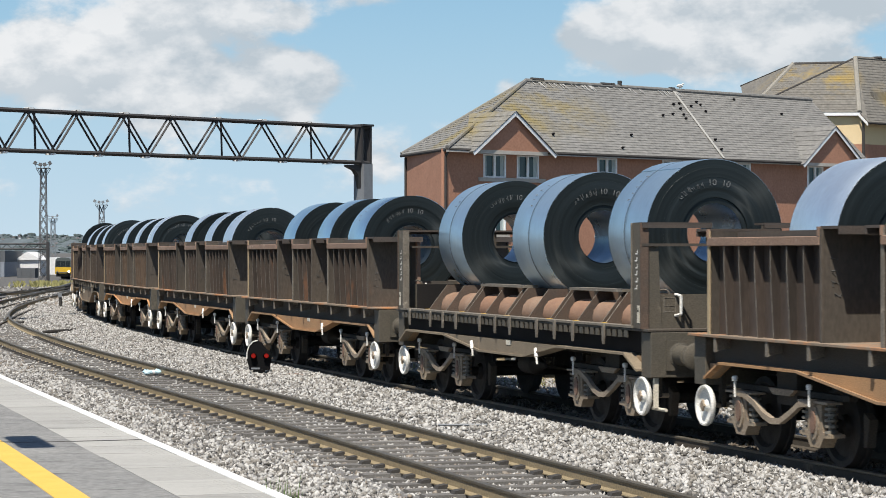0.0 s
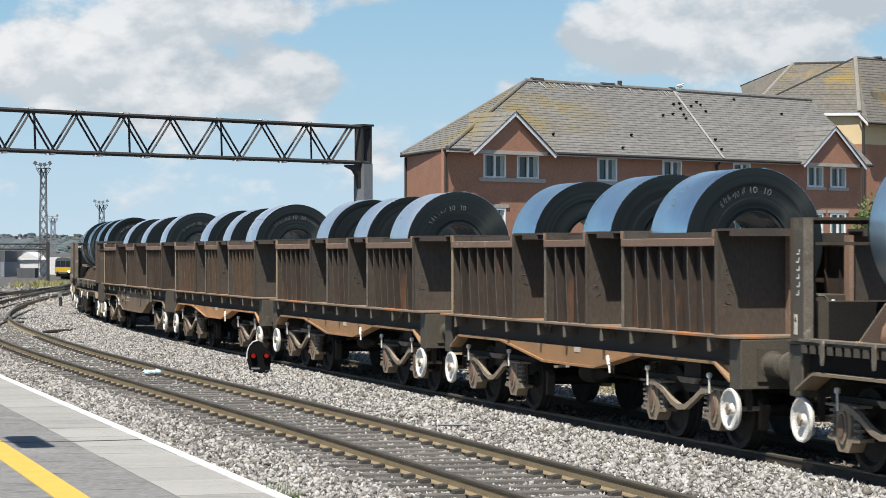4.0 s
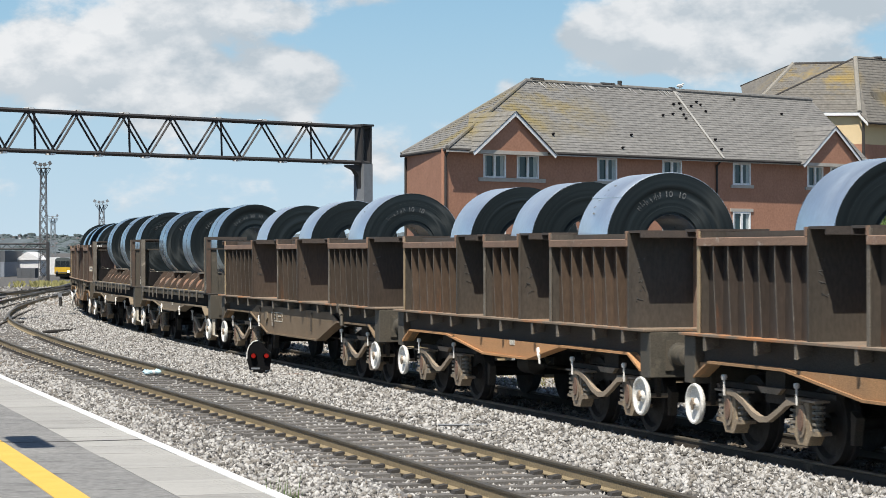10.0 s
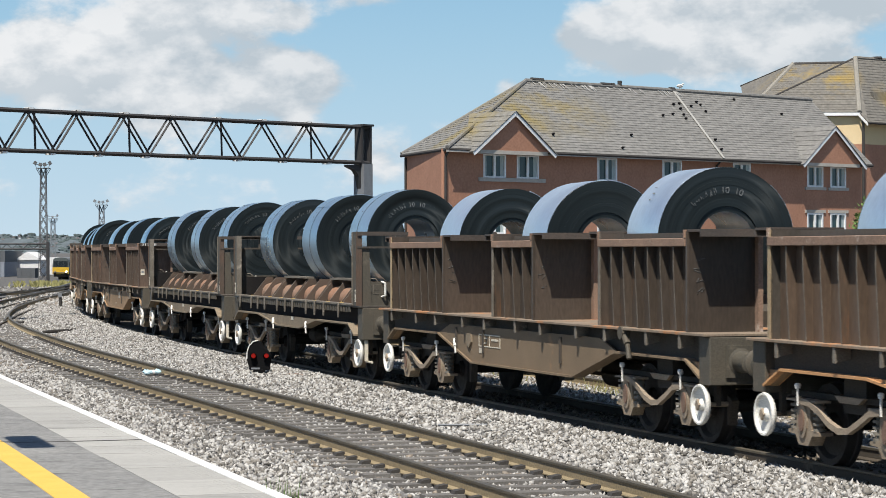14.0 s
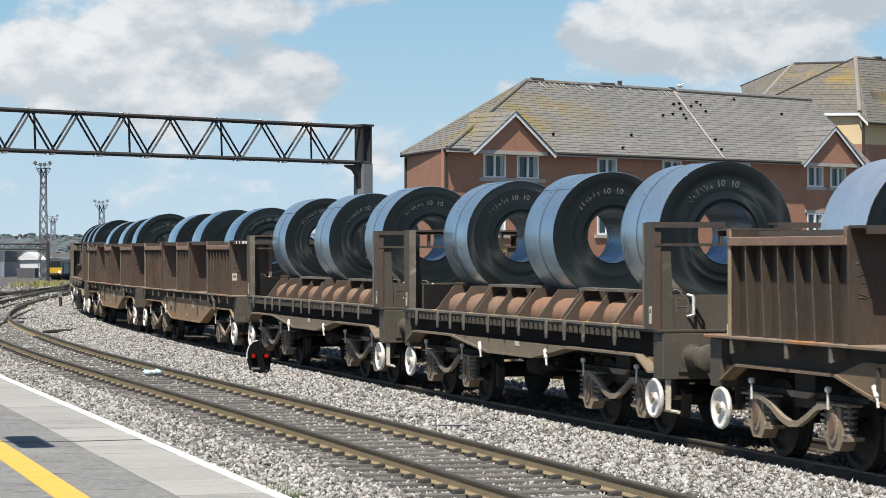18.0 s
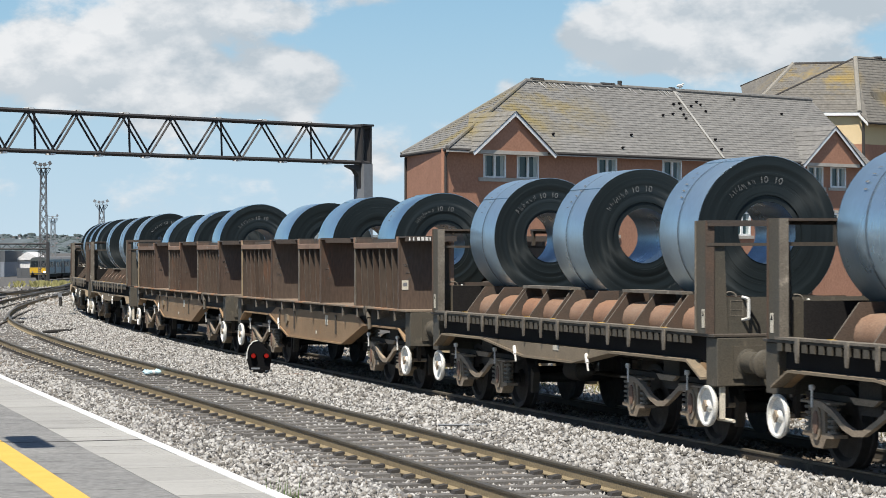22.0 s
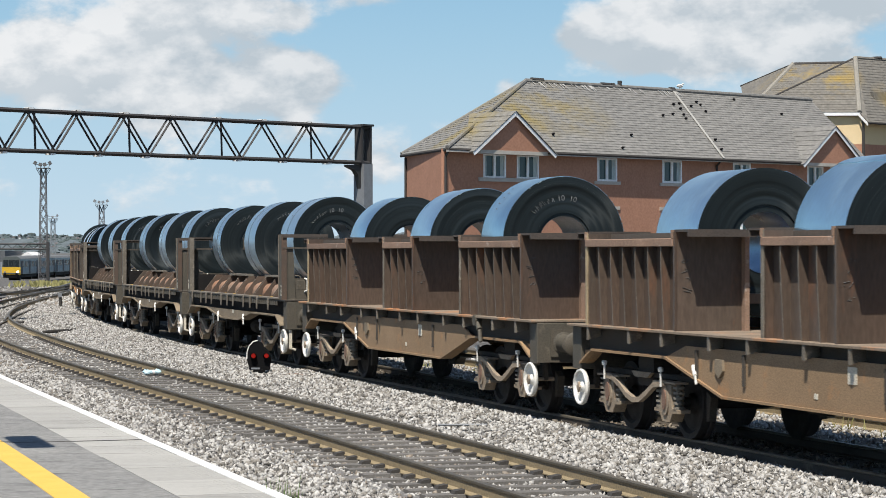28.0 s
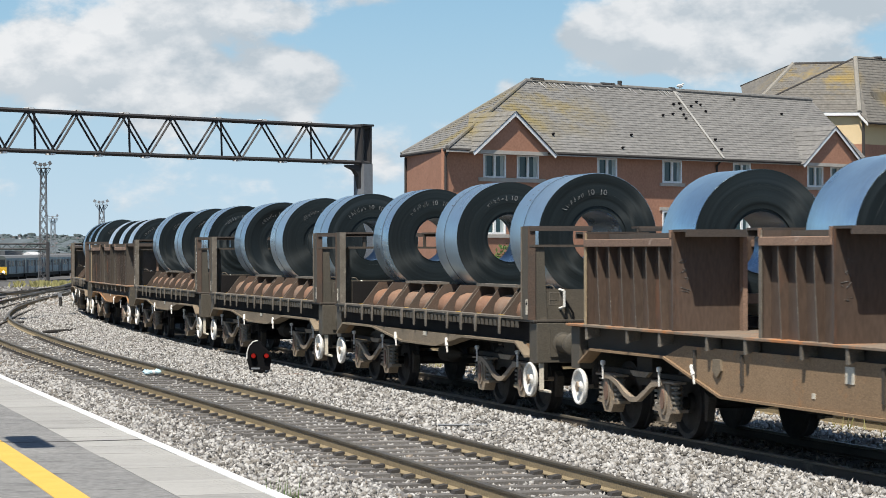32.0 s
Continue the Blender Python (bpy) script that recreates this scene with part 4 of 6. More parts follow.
def underframe(w, hl, outline, belly, mat, deep, out=1.25):
    """Sole bars, belly plates with their flanges, headstocks, buffers, brackets and brake gear."""
    for side in (-1, 1):
        part("sole_bar", box(B(), -hl - 0.25, hl + 0.25, min(side * 1.10, side * 1.14), max(side * 1.10, side * 1.14), 1.0, 1.335), "wagon_dark", w, "dark grimy sole bar")
        part("belly_plate", prism(B(), belly, *sorted((side * (out - 0.025), side * out))), mat, w, "rust-stained belly plate")
        for pts, lip in ((outline[:3], out + 0.03), (outline[2:6], out + 0.03), (outline[5:], out + 0.03)):
            part("flange", strip(B(), pts, *sorted((side * 1.08, side * lip)), 0.03), mat, w)
        n = 11 if deep else 9
        for i in range(n if side == -1 and out < 1.3 else 0):
            x = -hl + 0.45 + (2 * hl - 0.9) * i / (n - 1) + (0.18 if i % 2 else 0.0)
            bm = prism(B(), [(side * 1.33, 1.335), (side * 1.33, 1.18), (side * 1.29, 1.18), (side * 1.14, 1.21), (side * 1.14, 1.335)], x - 0.012, x + 0.012, 'x')
            box(bm, x - 0.03, x + 0.03, *sorted((side * 1.315, side * 1.335)), 1.17, 1.335)
            part("lashing_bracket", bm, "comb", w)
        for x in ((-2.9,) if deep else (1.45,) if out < 1.3 else (-1.4, 1.5)):
            bm = rod(B(), (x, side * (out + 0.01), 0.97), (x + 0.12, side * (out + 0.04), 0.86), 0.026, 6)
            rod(bm, (x + 0.12, side * (out + 0.04), 0.86), (x + 0.15, side * (out + 0.04), 0.76), 0.015, 6)
            part("release_handle", bm, "white", w, "white painted release handle")
        yf = sorted((side * out, side * (out + 0.006)))
        if not deep:
            part("data_panel", box(B(), 0.2, 0.42, *yf, 0.98, 1.05), "offwhite", w, "small pale data panel")
    for end in (-1, 1):
        x0, x1 = sorted((end * (hl - 0.02), end * (hl + 0.30)))
        hs = part("headstock", box(B(), x0, x1, -1.26, 1.26, 0.76, 1.33), "headstock", w, "olive-brown headstock beam", bevel=0.01)
        for y in (-0.87, 0.87):
            bm = lathe(B(), [(end * (hl + 0.30), 0.0), (end * (hl + 0.30), 0.16), (end * (hl + 0.33), 0.16), (end * (hl + 0.34), 0.13), (end * (hl + 0.60), 0.125), (end * (hl + 0.61), 0.09),
                             (end * (hl + 0.78), 0.085), (end * (hl + 0.785), 0.17), (end * (hl + 0.815), 0.175), (end * (hl + 0.835), 0.15), (end * (hl + 0.84), 0.0)], 'x', 20, (0, y, 1.04))
            part("buffer", bm, "headstock", hs, "olive-brown round buffer", smooth=True)
            part("buffer_base", box(B(), *sorted((end * (hl + 0.30), end * (hl + 0.325))), y - 0.19, y + 0.19, 0.85, 1.23), "headstock", hs)
        bm = rod(B(), (end * (hl + 0.25), 0, 0.98), (end * (hl + 0.62), 0, 0.93), 0.05, 8)
        rod(bm, (end * (hl + 0.6), 0, 0.95), (end * (hl + 0.87), 0, 0.8), 0.04, 8)
        part("coupling", bm, "wagon_dark", hs)
        part("hose", rod(rod(B(), (end * (hl + 0.3), -0.4, 0.85), (end * (hl + 0.5), -0.4, 0.62), 0.025), (end * (hl + 0.5), -0.4, 0.62), (end * (hl + 0.8), -0.38, 0.66), 0.025), "black", hs)
        for side in (-1, 1):
            part("end_gusset", prism(B(), [(end * (hl - 0.42), 1.02), (end * (hl + 0.05), 1.02), (end * (hl + 0.05), 0.80)], *sorted((side * 1.1, side * 1.2))), "belly_tan", w)
    # brake gear between the bogies
    bm = lathe(B(), [(-0.5, 0.0), (-0.5, 0.17), (-0.46, 0.2), (0.36, 0.2), (0.4, 0.17), (0.4, 0.0)], 'x', 16, (0.4, 0.3, 0.72 if not deep else 0.55))
    part("air_tank", bm, "shaded_grime", w, smooth=True)
    bm = lathe(B(), [(-0.3, 0.0), (-0.3, 0.15), (0.2, 0.15), (0.25, 0.1), (0.6, 0.03), (0.6, 0.0)], 'x', 14, (-1.2, -0.4, 0.62))
    part("brake_cylinder", bm, "shaded_grime", w, smooth=True)
    part("brake_rod", rod(B(), (-hl + 2.6, 0.05, 0.55), (hl - 2.6, 0.05, 0.55), 0.03), "shaded_grime", w)
    part("centre_sill", box(B(), -hl, hl, -0.25, 0.25, 0.86, 1.32), "shaded_grime", w)


def gate(w, x, out, steel):
    """End of a coil bay: a plate either side of the coil with a deep hood, a post at its inner edge, and a cross-beam."""
    for side in (-1, 1):
        a, b = sorted((side * 0.40, side * 1.30))
        gp = part("bay_end", box(B(), *sorted((x, x - out * 0.03)), a, b, 1.37, 2.58), steel, w)
        part("hood", prism(B(), [(x - out * 0.03, 2.605), (x + out * 0.39, 2.605), (x + out * 0.39, 2.515), (x + out * 0.365, 2.515), (x + out * 0.365, 2.575), (x - out * 0.03, 2.575)], a, b), "hood", gp, "dark overhanging hood")
        part("inner_post", box(B(), *sorted((x - out * 0.03, x + out * 0.10)), *sorted((side * 0.36, side * 0.42)), 1.37, 2.53), "beam", gp)
        part("outer_post", box(B(), *sorted((x - out * 0.03, x + out * (0.012 if out == 1 else 0.035))), *sorted((side * 1.285, side * 1.315)), 1.37, 2.58), steel if out == 1 else "post_pale" if x < -4.4 else "comb", gp)
    if out == 1:
        rnd = random.Random(int(x * 100))
        bm = B()
        z = 2.28
        for k in range(rnd.randint(4, 6)):
            y = -1.15 + rnd.uniform(-0.02, 0.02)
            for _ in range(3):
                p0 = Vector((x + 0.004, y + rnd.uniform(-0.065, 0.065), z - rnd.uniform(0.0, 0.085)))
                p1 = Vector((x + 0.004, y + rnd.uniform(-0.065, 0.065), z - rnd.uniform(0.0, 0.085)))
                rod(bm, p0, p1, 0.0035, 4)
            z -= 0.125
        tagged(part("chalk_scrawl", bm, "chalk_faint", w), "faint chalk scrawl", kind="stuff")
    part("cross_beam", box(B(), *sorted((x, x - out * 0.12)), -0.40, 0.40, 1.70, 1.82), steel, w)


def saddle(w, x0, x1, zc, r, z0, mat="wagon_dark", lean=38):
    """Two sloped beds along which a coil lies."""
    for side in (-1, 1):
        a = radians(lean)
        yc, zz = side * r * math.sin(a), zc - r * math.cos(a)
        t = Vector((math.cos(a), side * math.sin(a)))
        pts = [(yc - t.x * 0.2, zz - abs(t.y) * 0.2 * 1), (yc + t.x * 0.2, zz + 0.2 * math.sin(a) * side), (yc + t.x * 0.2, z0), (yc - t.x * 0.2, z0)]
        pts[0] = (yc - t.x * 0.2, zz - 0.2 * math.sin(a) * side)
        part("saddle", prism(B(), pts, x0, x1, 'x'), mat, w)


def closed_wagon(long, dark=False):
    hl = 6.66 if long else 5.285
    steel, side_steel = ("wagon_long", "wagon_long") if long and not dark else ("wagon_soot", "wagon_soot") if dark else ("wagon", "wagon_side")
    w = thing("coil_wagon", "long sooty dark steel wagon with tan belly and ribbed coil bays" if dark else "long brown steel wagon with tan belly and ribbed coil bays" if long else
              "brown steel wagon with rusty belly and ribbed coil bays", "railway wagon", "wagons of the steel train")
    bays = [(-6.3, -3.35), (-0.88, 0.9), (3.5, 6.4)] if long else [(-5.05, -2.15), (-0.8, 0.8), (2.1, 5.0)]
    zt = 2.40
    for x0, x1 in bays:
        n = round((x1 - x0) / 0.42)
        rib = finish(prism(B(), [(-1.125, 1.37), (-1.125, zt), (-1.31, zt), (-1.31, zt - 0.25), (-1.27, 1.37)], -0.011, 0.011, 'x'), "rib", side_steel)
        # Outer edge faces are paler: worn, with the sun's brightness painted in.
        rib.materials.append(M["comb"])
        for f in rib.polygons:
            f.material_index = 1 if f.normal.y < -0.8 and f.center.y < -1.2 else 0
        for side in (-1, 1):
            bw = part("bay_wall", box(B(), x0 + 0.035, x1 - 0.035, *sorted((side * 1.165, side * 1.19)), 1.37, zt), side_steel, w)
            part("top_beam", prism(B(), [(side * 1.33, zt), (side * 1.33, zt + 0.10), (side * 1.10, zt + 0.10), (side * 1.10, zt)], x0 - 0.02, x1 - 0.03, 'x'), "beam", bw, "pinkish rusty top beam", bevel=0.008)
            for xe in (x0 - 0.02, x1 - 0.065):
                part("beam_end", box(B(), xe, xe + 0.035, *sorted((side * 1.10, side * 1.334)), zt + 0.10, zt + 0.20), "beam", bw)
            part("inner_rail", box(B(), x0 + 0.3, x1 - 0.35, *sorted((side * 1.02, side * 1.08)), zt + 0.03, zt + 0.17), "wagon", bw)
            for i in range(n + 1):
                r = new("rib", rib)
                r.parent = bw
                r.location = (x0 + 0.012 + (x1 - x0 - 0.024) * i / n, 0, 0)
                if side == 1:
                    r.rotation_euler = (0, 0, math.pi)
        gate(w, x1, 1, steel)
        gate(w, x0, -1, steel)
        saddle(w, x0 + 0.2, x1 - 0.2, 2.43, 0.93, 1.37)
    part("deck", box(B(), -hl - 0.3, hl + 0.3, -1.345, 1.345, 1.335, 1.37), "deck", w, "worn deck with a bright rusty edge", bevel=0.006)
    z0 = 0.655 if long else 0.82
    bx = (-3.75, -2.05, 2.35, 3.95) if long else (-2.85, -1.0, 0.95, 2.35)
    outline = [(-hl + 0.0, 0.86), (-hl + 0.42, 1.05), (bx[0], 1.05), (bx[1], z0), (bx[2], z0), (bx[3], 1.05), (hl - 0.42, 1.05), (hl, 0.86)]
    belly = [(bx[0], 1.045), (bx[1], z0), (bx[2], z0), (bx[3], 1.045)] if not long else [(bx[0], 1.045), (bx[1], z0), (bx[2], z0), (bx[3], 1.045), (bx[3] - 0.6, 1.2), (bx[0] + 0.6, 1.2)]
    underframe(w, hl, outline, belly, "belly_brown" if dark else "belly_tan" if long else "belly_rust", long)
    part("marker_stub", rod(B(), (-hl - 0.2, -1.05, 1.37), (-hl - 0.2, -1.05, 1.48), 0.035, 10), "white", w, "small white stub on the deck end", smooth=True)
    if long:
        for side in (-1, 1):
            for x in (-2.8, -1.47, 1.9):
                part("stiffener", box(B(), x - 0.03, x + 0.03, *sorted((side * 1.25, side * 1.275)), 0.80, 1.16), "wagon_dark", w)
    return w, hl


def open_wagon():
    hl = 5.285
    w = thing("flat_coil_wagon", "brown open bogie steel wagon with rusty coil cradles and end frames", "railway wagon", "wagons of the steel train")
    part("deck", box(B(), -hl - 0.3, hl + 0.3, -1.3, 1.3, 1.335, 1.37), "wagon", w, bevel=0.006)
    # comb edge: a bar over a row of square blocks, and hooked stakes
    block = finish(box(B(), -0.058, 0.058, -0.008, 0.008, -0.045, 0.045), "block", "headstock")
    stake = finish(prism(B(), [(-0.028, 0.06), (0.028, 0.06), (0.036, 0.03), (0.036, -0.11), (0.02, -0.20), (-0.02, -0.20), (-0.036, -0.11), (-0.036, 0.03)], -0.022, 0.0), "stake", "comb")
    for side in (-1, 1):
        eb = part("comb_edge", box(B(), -hl + 0.1, hl - 0.15, *sorted((side * 1.16, side * 1.345)), 1.372, 1.40), "comb", w, "worn edge bar over square blocks")
        # Shade of the recess behind the blocks, put in as a black strip.
        part("comb_back", box(B(), -hl + 0.1, hl - 0.15, *sorted((side * 1.18, side * 1.20)), 1.05, 1.335), "recess_black", w)
        x = -hl + 0.2
        while x < hl - 0.2 and side == -1:
            b = new("block", block)
            b.parent = eb
            b.location = (x, side * 1.325, 1.292)
            x += 0.20
        for x in (-4.6, -3.45, -2.78, -2.1, -0.92, -0.2, 0.47, 1.63, 2.35, 3.07, 4.21):
            s = new("stake", stake)
            s.parent = eb
            s.location = (x, side * 1.348, 1.335)
            if side == 1:
                s.rotation_euler = (0, 0, math.pi)
    outline = [(-hl, 0.86), (-hl + 0.42, 1.05), (-2.85, 1.05), (-1.0, 0.86), (0.95, 0.86), (2.35, 1.05), (hl - 0.42, 1.05), (hl, 0.86)]
    underframe(w, hl, outline, [(-2.85, 1.045), (-1.0, 0.86), (0.95, 0.86), (2.35, 1.045)], "belly_olive", False, 1.318)
    # cradles: three sloped gussets each with rusty pads between them; those between the coils carry a bare cap strip
    gus = finish(prism(B(), [(0.50, 1.37), (1.16, 1.375), (1.16, 1.40), (0.85, 1.80), (0.50, 1.80)], -0.012, 0.012, 'x'), "gusset", "cradle")
    # Sloping outer faces get the same painted-in sunlit edge colour as the ribs.
    gus.materials.append(M["comb"])
    for f in gus.polygons:
        f.material_index = 1 if f.normal.y > 0.5 else 0
    pad = finish(prism(B(), [(0.45, 1.37), (0.98, 1.37), (1.0, 1.44), (0.975, 1.55), (0.91, 1.63), (0.80, 1.675), (0.45, 1.69)], -0.33, 0.30, 'x'), "pad", "pad", True)
    dab = finish(box(B(), -0.05, 0.06, -0.03, 0.03, 0.0, 0.004), "paint_dab", "yellow_line")
    for side in (-1, 1):
        turn = (0, 0, math.pi) if side == -1 else (0, 0, 0)
        for k in range(5):
            x0 = -4.15 + k * 1.985
            span, count = (1.83, 3) if k < 4 else (0.95, 2)
            cr = part("cradle", box(B(), x0, x0 + span, *sorted((side * 0.44, side * 0.50)), 1.37, 1.80), "shaded_grime", w)
            if k in (1, 3):
                part("cap_plate", box(B(), x0 - 0.08, x0 + 1.90, *sorted((side * 0.66, side * 0.90)), 1.802, 1.84), "comb", cr, "bright worn cap strip")
            for i in range(count):
                g = new("gusset", gus)
                g.parent = cr
                g.location = (x0 + 0.915 * i, 0, 0)
                g.rotation_euler = turn
                if side == -1 and (i + k) % 2 == 0:
                    d = new("paint_dab", dab)
                    d.parent = cr
                    d.location = (x0 + 0.915 * i + 0.05, -1.2, 1.40)
                if i < count - 1 and side == -1:
                    p = new("pad", pad)
                    p.parent = cr
                    p.location = (x0 + 0.915 * (i + 0.5), 0, 0)
                    p.rotation_euler = turn
    # Extra plate, added to turn the inside of the end frame black.
    part("bulkhead", box(B(), -4.84, -4.80, -1.16, 1.16, 1.37, 1.80), "recess_black", w, "black plate inside the end frame")
    saddle(w, -4.5, 4.3, 2.57, 0.93, 1.37, "shaded_grime", 24)
    for end in (-1, 1):
        x = end * 5.34
        fr = part("end_panel", box(B(), *sorted((x, x + end * 0.03)), -1.06, 1.06, 1.37, 1.80), "headstock", w, "olive-brown end panel of the frame")
        part("mid_rail", box(B(), *sorted((x - end * 0.14, x + end * 0.08)), -1.31, 1.31, 2.405, 2.44), "wagon", fr)
        for side in (-1, 1):
            part("end_post", prism(B(), [(side * 1.30, 1.37), (side * 1.30, 2.405), (side * 1.08, 2.405), (side * 1.055, 1.85), (side * 1.03, 1.37)], *sorted((x + end * 0.004, x + end * 0.05)), 'x'), "headstock", fr)
            pf = part("post_flange", box(B(), *sorted((x - end * 0.24, x + end * 0.06)), *sorted((side * 1.29, side * 1.315)), 1.37, 2.70), "headstock", fr)
            part("flange_edge", box(B(), *sorted((x - end * 0.255, x - end * 0.235)), *sorted((side * 1.22, side * 1.33)), 1.37, 2.70), "comb", pf)
            part("flange_edge", box(B(), *sorted((x + end * 0.055, x + end * 0.075)), *sorted((side * 1.22, side * 1.33)), 1.37, 2.70), "cradle", pf)
            part("short_post", box(B(), *sorted((x, x + end * 0.05)), *sorted((side * 0.36, side * 0.41)), 2.44, 2.67), "wagon", fr)
            part("top_rail", box(B(), *sorted((x - end * 0.20, x + end * 0.1)), *sorted((side * 0.36, side * 1.31)), 2.675, 2.705), "hood", fr)
            part("top_lip", box(B(), *sorted((x + end * 0.085, x + end * 0.1)), *sorted((side * 0.36, side * 1.31)), 2.635, 2.675), "hood", fr)
            bm = rod(B(), (x + end * 0.12, side * 0.80, 1.55), (x + end * 0.12, side * 0.80, 1.78), 0.02, 6)
            rod(bm, (x + end * 0.12, side * 0.80, 1.78), (x + end * 0.03, side * 0.84, 1.80), 0.02, 6)
            rod(bm, (x + end * 0.12, side * 0.80, 1.55), (x + end * 0.03, side * 0.84, 1.53), 0.02, 6)
            part("grab_handle", bm, "white", fr, "white grab handle")
            bm = box(B(), *sorted((end * (hl + 0.22), end * (hl + 0.26))), *sorted((side * 1.14, side * 1.2)), 0.38, 0.80)
            rod(bm, (end * (hl + 0.02), side * 1.12, 0.365), (end * (hl + 0.46), side * 1.12, 0.365), 0.022, 8)
            part("shunter_step", bm, "offwhite", w, "cream painted shunter's step")
            if side == 1:
                continue
            bm = rod(B(), (x + end * 0.07, side * 0.76, 1.64), (x + end * 0.10, side * 0.66, 1.46), 0.017, 6)
            rod(bm, (x + end * 0.10, side * 0.66, 1.46), (x + end * 0.12, side * 0.64, 1.25), 0.017, 6)
            part("end_hose", bm, "black", fr, "thin black hose")
            eye = B()
            for q in range(0, 180, 30):
                p0, p1 = [(x + end * 0.015, side * 1.0 + 0.085 * math.cos(radians(u)), 1.80 + 0.06 * math.sin(radians(u))) for u in (q, q + 30)]
                rod(eye, p0, p1, 0.013, 6)
            part("lifting_eye", eye, "comb", fr)
            yl = sorted((side * 1.314, side * 1.319))
            lb = part("warning_label", box(B(), *sorted((x - end * 0.07, x + end * 0.01)), *yl, 1.44, 1.66), "offwhite", pf, "small white warning label")
            part("label_mark", prism(B(), [(x - 0.055 * end, 1.58), (x - 0.005 * end, 1.58), (x - 0.03 * end, 1.64)], *sorted((side * 1.318, side * 1.322))), "black", lb)
            ol = B()
            for a0, a1, c0, c1 in ((0.99, 1.0, 1.58, 1.76), (0.83, 0.84, 1.58, 1.76), (0.84, 0.99, 1.58, 1.588), (0.84, 0.99, 1.752, 1.76), (0.84, 0.99, 1.65, 1.656)):
                box(ol, *sorted((x + end * 0.031, x + end * 0.034)), *sorted((side * a0, side * a1)), c0, c1)
            part("label_outline", ol, "comb", fr, "faint stencilled label outline")
    return w, hl


def arc_text(text, r, start, size):
    """Raised characters bent round an arc, on the plane of a coil's front edge (x = 0)."""
    cu = bpy.data.curves.new("marks", 'FONT')
    cu.body = text
    cu.size = size
    tmp = bpy.data.objects.new("marks", cu)
    me = bpy.data.meshes.new_from_object(tmp)
    bpy.data.objects.remove(tmp)
    for v in me.vertices:
        a = start - v.co.x / r
        rr = r + v.co.y
        v.co = Vector((0.0, rr * math.cos(a), rr * math.sin(a)))
    me.materials.clear()
    me.materials.append(M["chalk"])
    return me


def coil(r, width, seed, marked, wrap):
    rnd = random.Random(seed)
    c = thing("steel_coil", "dark blue-grey hot rolled steel coil lying in a wagon cradle", "steel coil", "coils on the train")
    h = width / 2
    bm = B()
    # outer wraps; the last wrap ends in a small step along the coil
    n = 72
    prof = [(-h, r - 0.007), (-h + 0.012, r), (h - 0.012, r), (h, r - 0.007)]
    a_end = rnd.uniform(0.6, 2.4)
    rings = []
    for a, rr in prof:
        ring = []
        for i in range(n + 1):
            t = i / n
            ang = a_end + 2 * math.pi * t
            q = rr + 0.012 * (t - 0.5)
            ring.append(bm.verts.new((a, q * math.cos(ang), q * math.sin(ang))))
        rings.append(ring)
    for k in range(3):
        for i in range(n):
            bm.faces.new((rings[k][i], rings[k][i + 1], rings[k + 1][i + 1], rings[k + 1][i]))
        bm.faces.new((rings[k][n], rings[k][0], rings[k + 1][0], rings[k + 1][n]))
    part("outer_wrap", bm, wrap, c, smooth=True)
    # wound edges: laps that stand a little in and out
    laps = [0.385]
    while laps[-1] < r - 0.08:
        laps.append(laps[-1] + rnd.uniform(0.03, 0.09))
    laps[-1] = r - 0.004
    for s in (-1, 1):
        prof = []
        for i, (ra, rb) in enumerate(zip(laps[:-1], laps[1:])):
            d = s * (h + rnd.uniform(-0.0015, 0.001) - (0.02 if i == 0 else 0))
            prof += [(d, ra), (d, rb - 0.001)]
        part("wound_edge", lathe(B(), prof, 'x', 64), "coil_face", c, "dark ringed wound edge", smooth=True)
    part("eye", lathe(B(), [(-h + 0.012, 0.385), (h - 0.012, 0.385)], 'x', 48), "coil_inner", c, smooth=True)
    if wrap == "coil":
        part("strap", lathe(B(), [(-0.006, r + 0.001), (-0.006, r + 0.008), (0.006, r + 0.008), (0.006, r + 0.001)], 'x', 64, (rnd.uniform(-0.1, 0.1), 0, 0)), "strap", c, "thin dark steel strap")
    if marked:
        a0 = radians(rnd.uniform(128, 142))
        for k in (0, 1):
            t = new("chalk_number", arc_text("10", 0.62, a0 - 0.62 - 0.3 * k, 0.115))
            t.parent = c
            t.location = (h + 0.012, 0, 0)
        bm = B()
        for i in range(6):
            a = a0 + 0.04 - i * 0.105
            for w_ in (0.0, 0.035):
                q = a - w_
                ra, rb = 0.62 + rnd.uniform(-0.01, 0.03), 0.68 + rnd.uniform(-0.02, 0.03)
                p0 = Vector((0, ra * math.cos(q), ra * math.sin(q)))
                q += rnd.uniform(-0.03, 0.03)
                p1 = Vector((0, rb * math.cos(q), rb * math.sin(q)))
                rod(bm, p0, p1, 0.0045, 4)
        b = tagged(part("chalk_writing", bm, "chalk", c), "faint chalk strokes", kind="stuff")
        b.location = (h + 0.008, 0, 0)
        bm = B()
        for i in range(rnd.randint(3, 6)):
            ang = radians(150 - i * 6)
            x = rnd.uniform(-0.25, -0.12)
            box_pts = [(x, ang), (x + rnd.uniform(0.04, 0.12), ang + rnd.uniform(-0.02, 0.02)), (x + 0.08, ang - 0.015), (x + 0.01, ang - 0.02)]
            vs = [bm.verts.new((q, (r + 0.011) * math.cos(g), (r + 0.011) * math.sin(g))) for q, g in box_pts]
            bm.faces.new(vs)
        part("paint_marks", bm, "chalk", c)
    return c


VC = [(-2.9, .93, 1.05), (0.02, .92, 1.1), (2.65, .93, 1.08)]
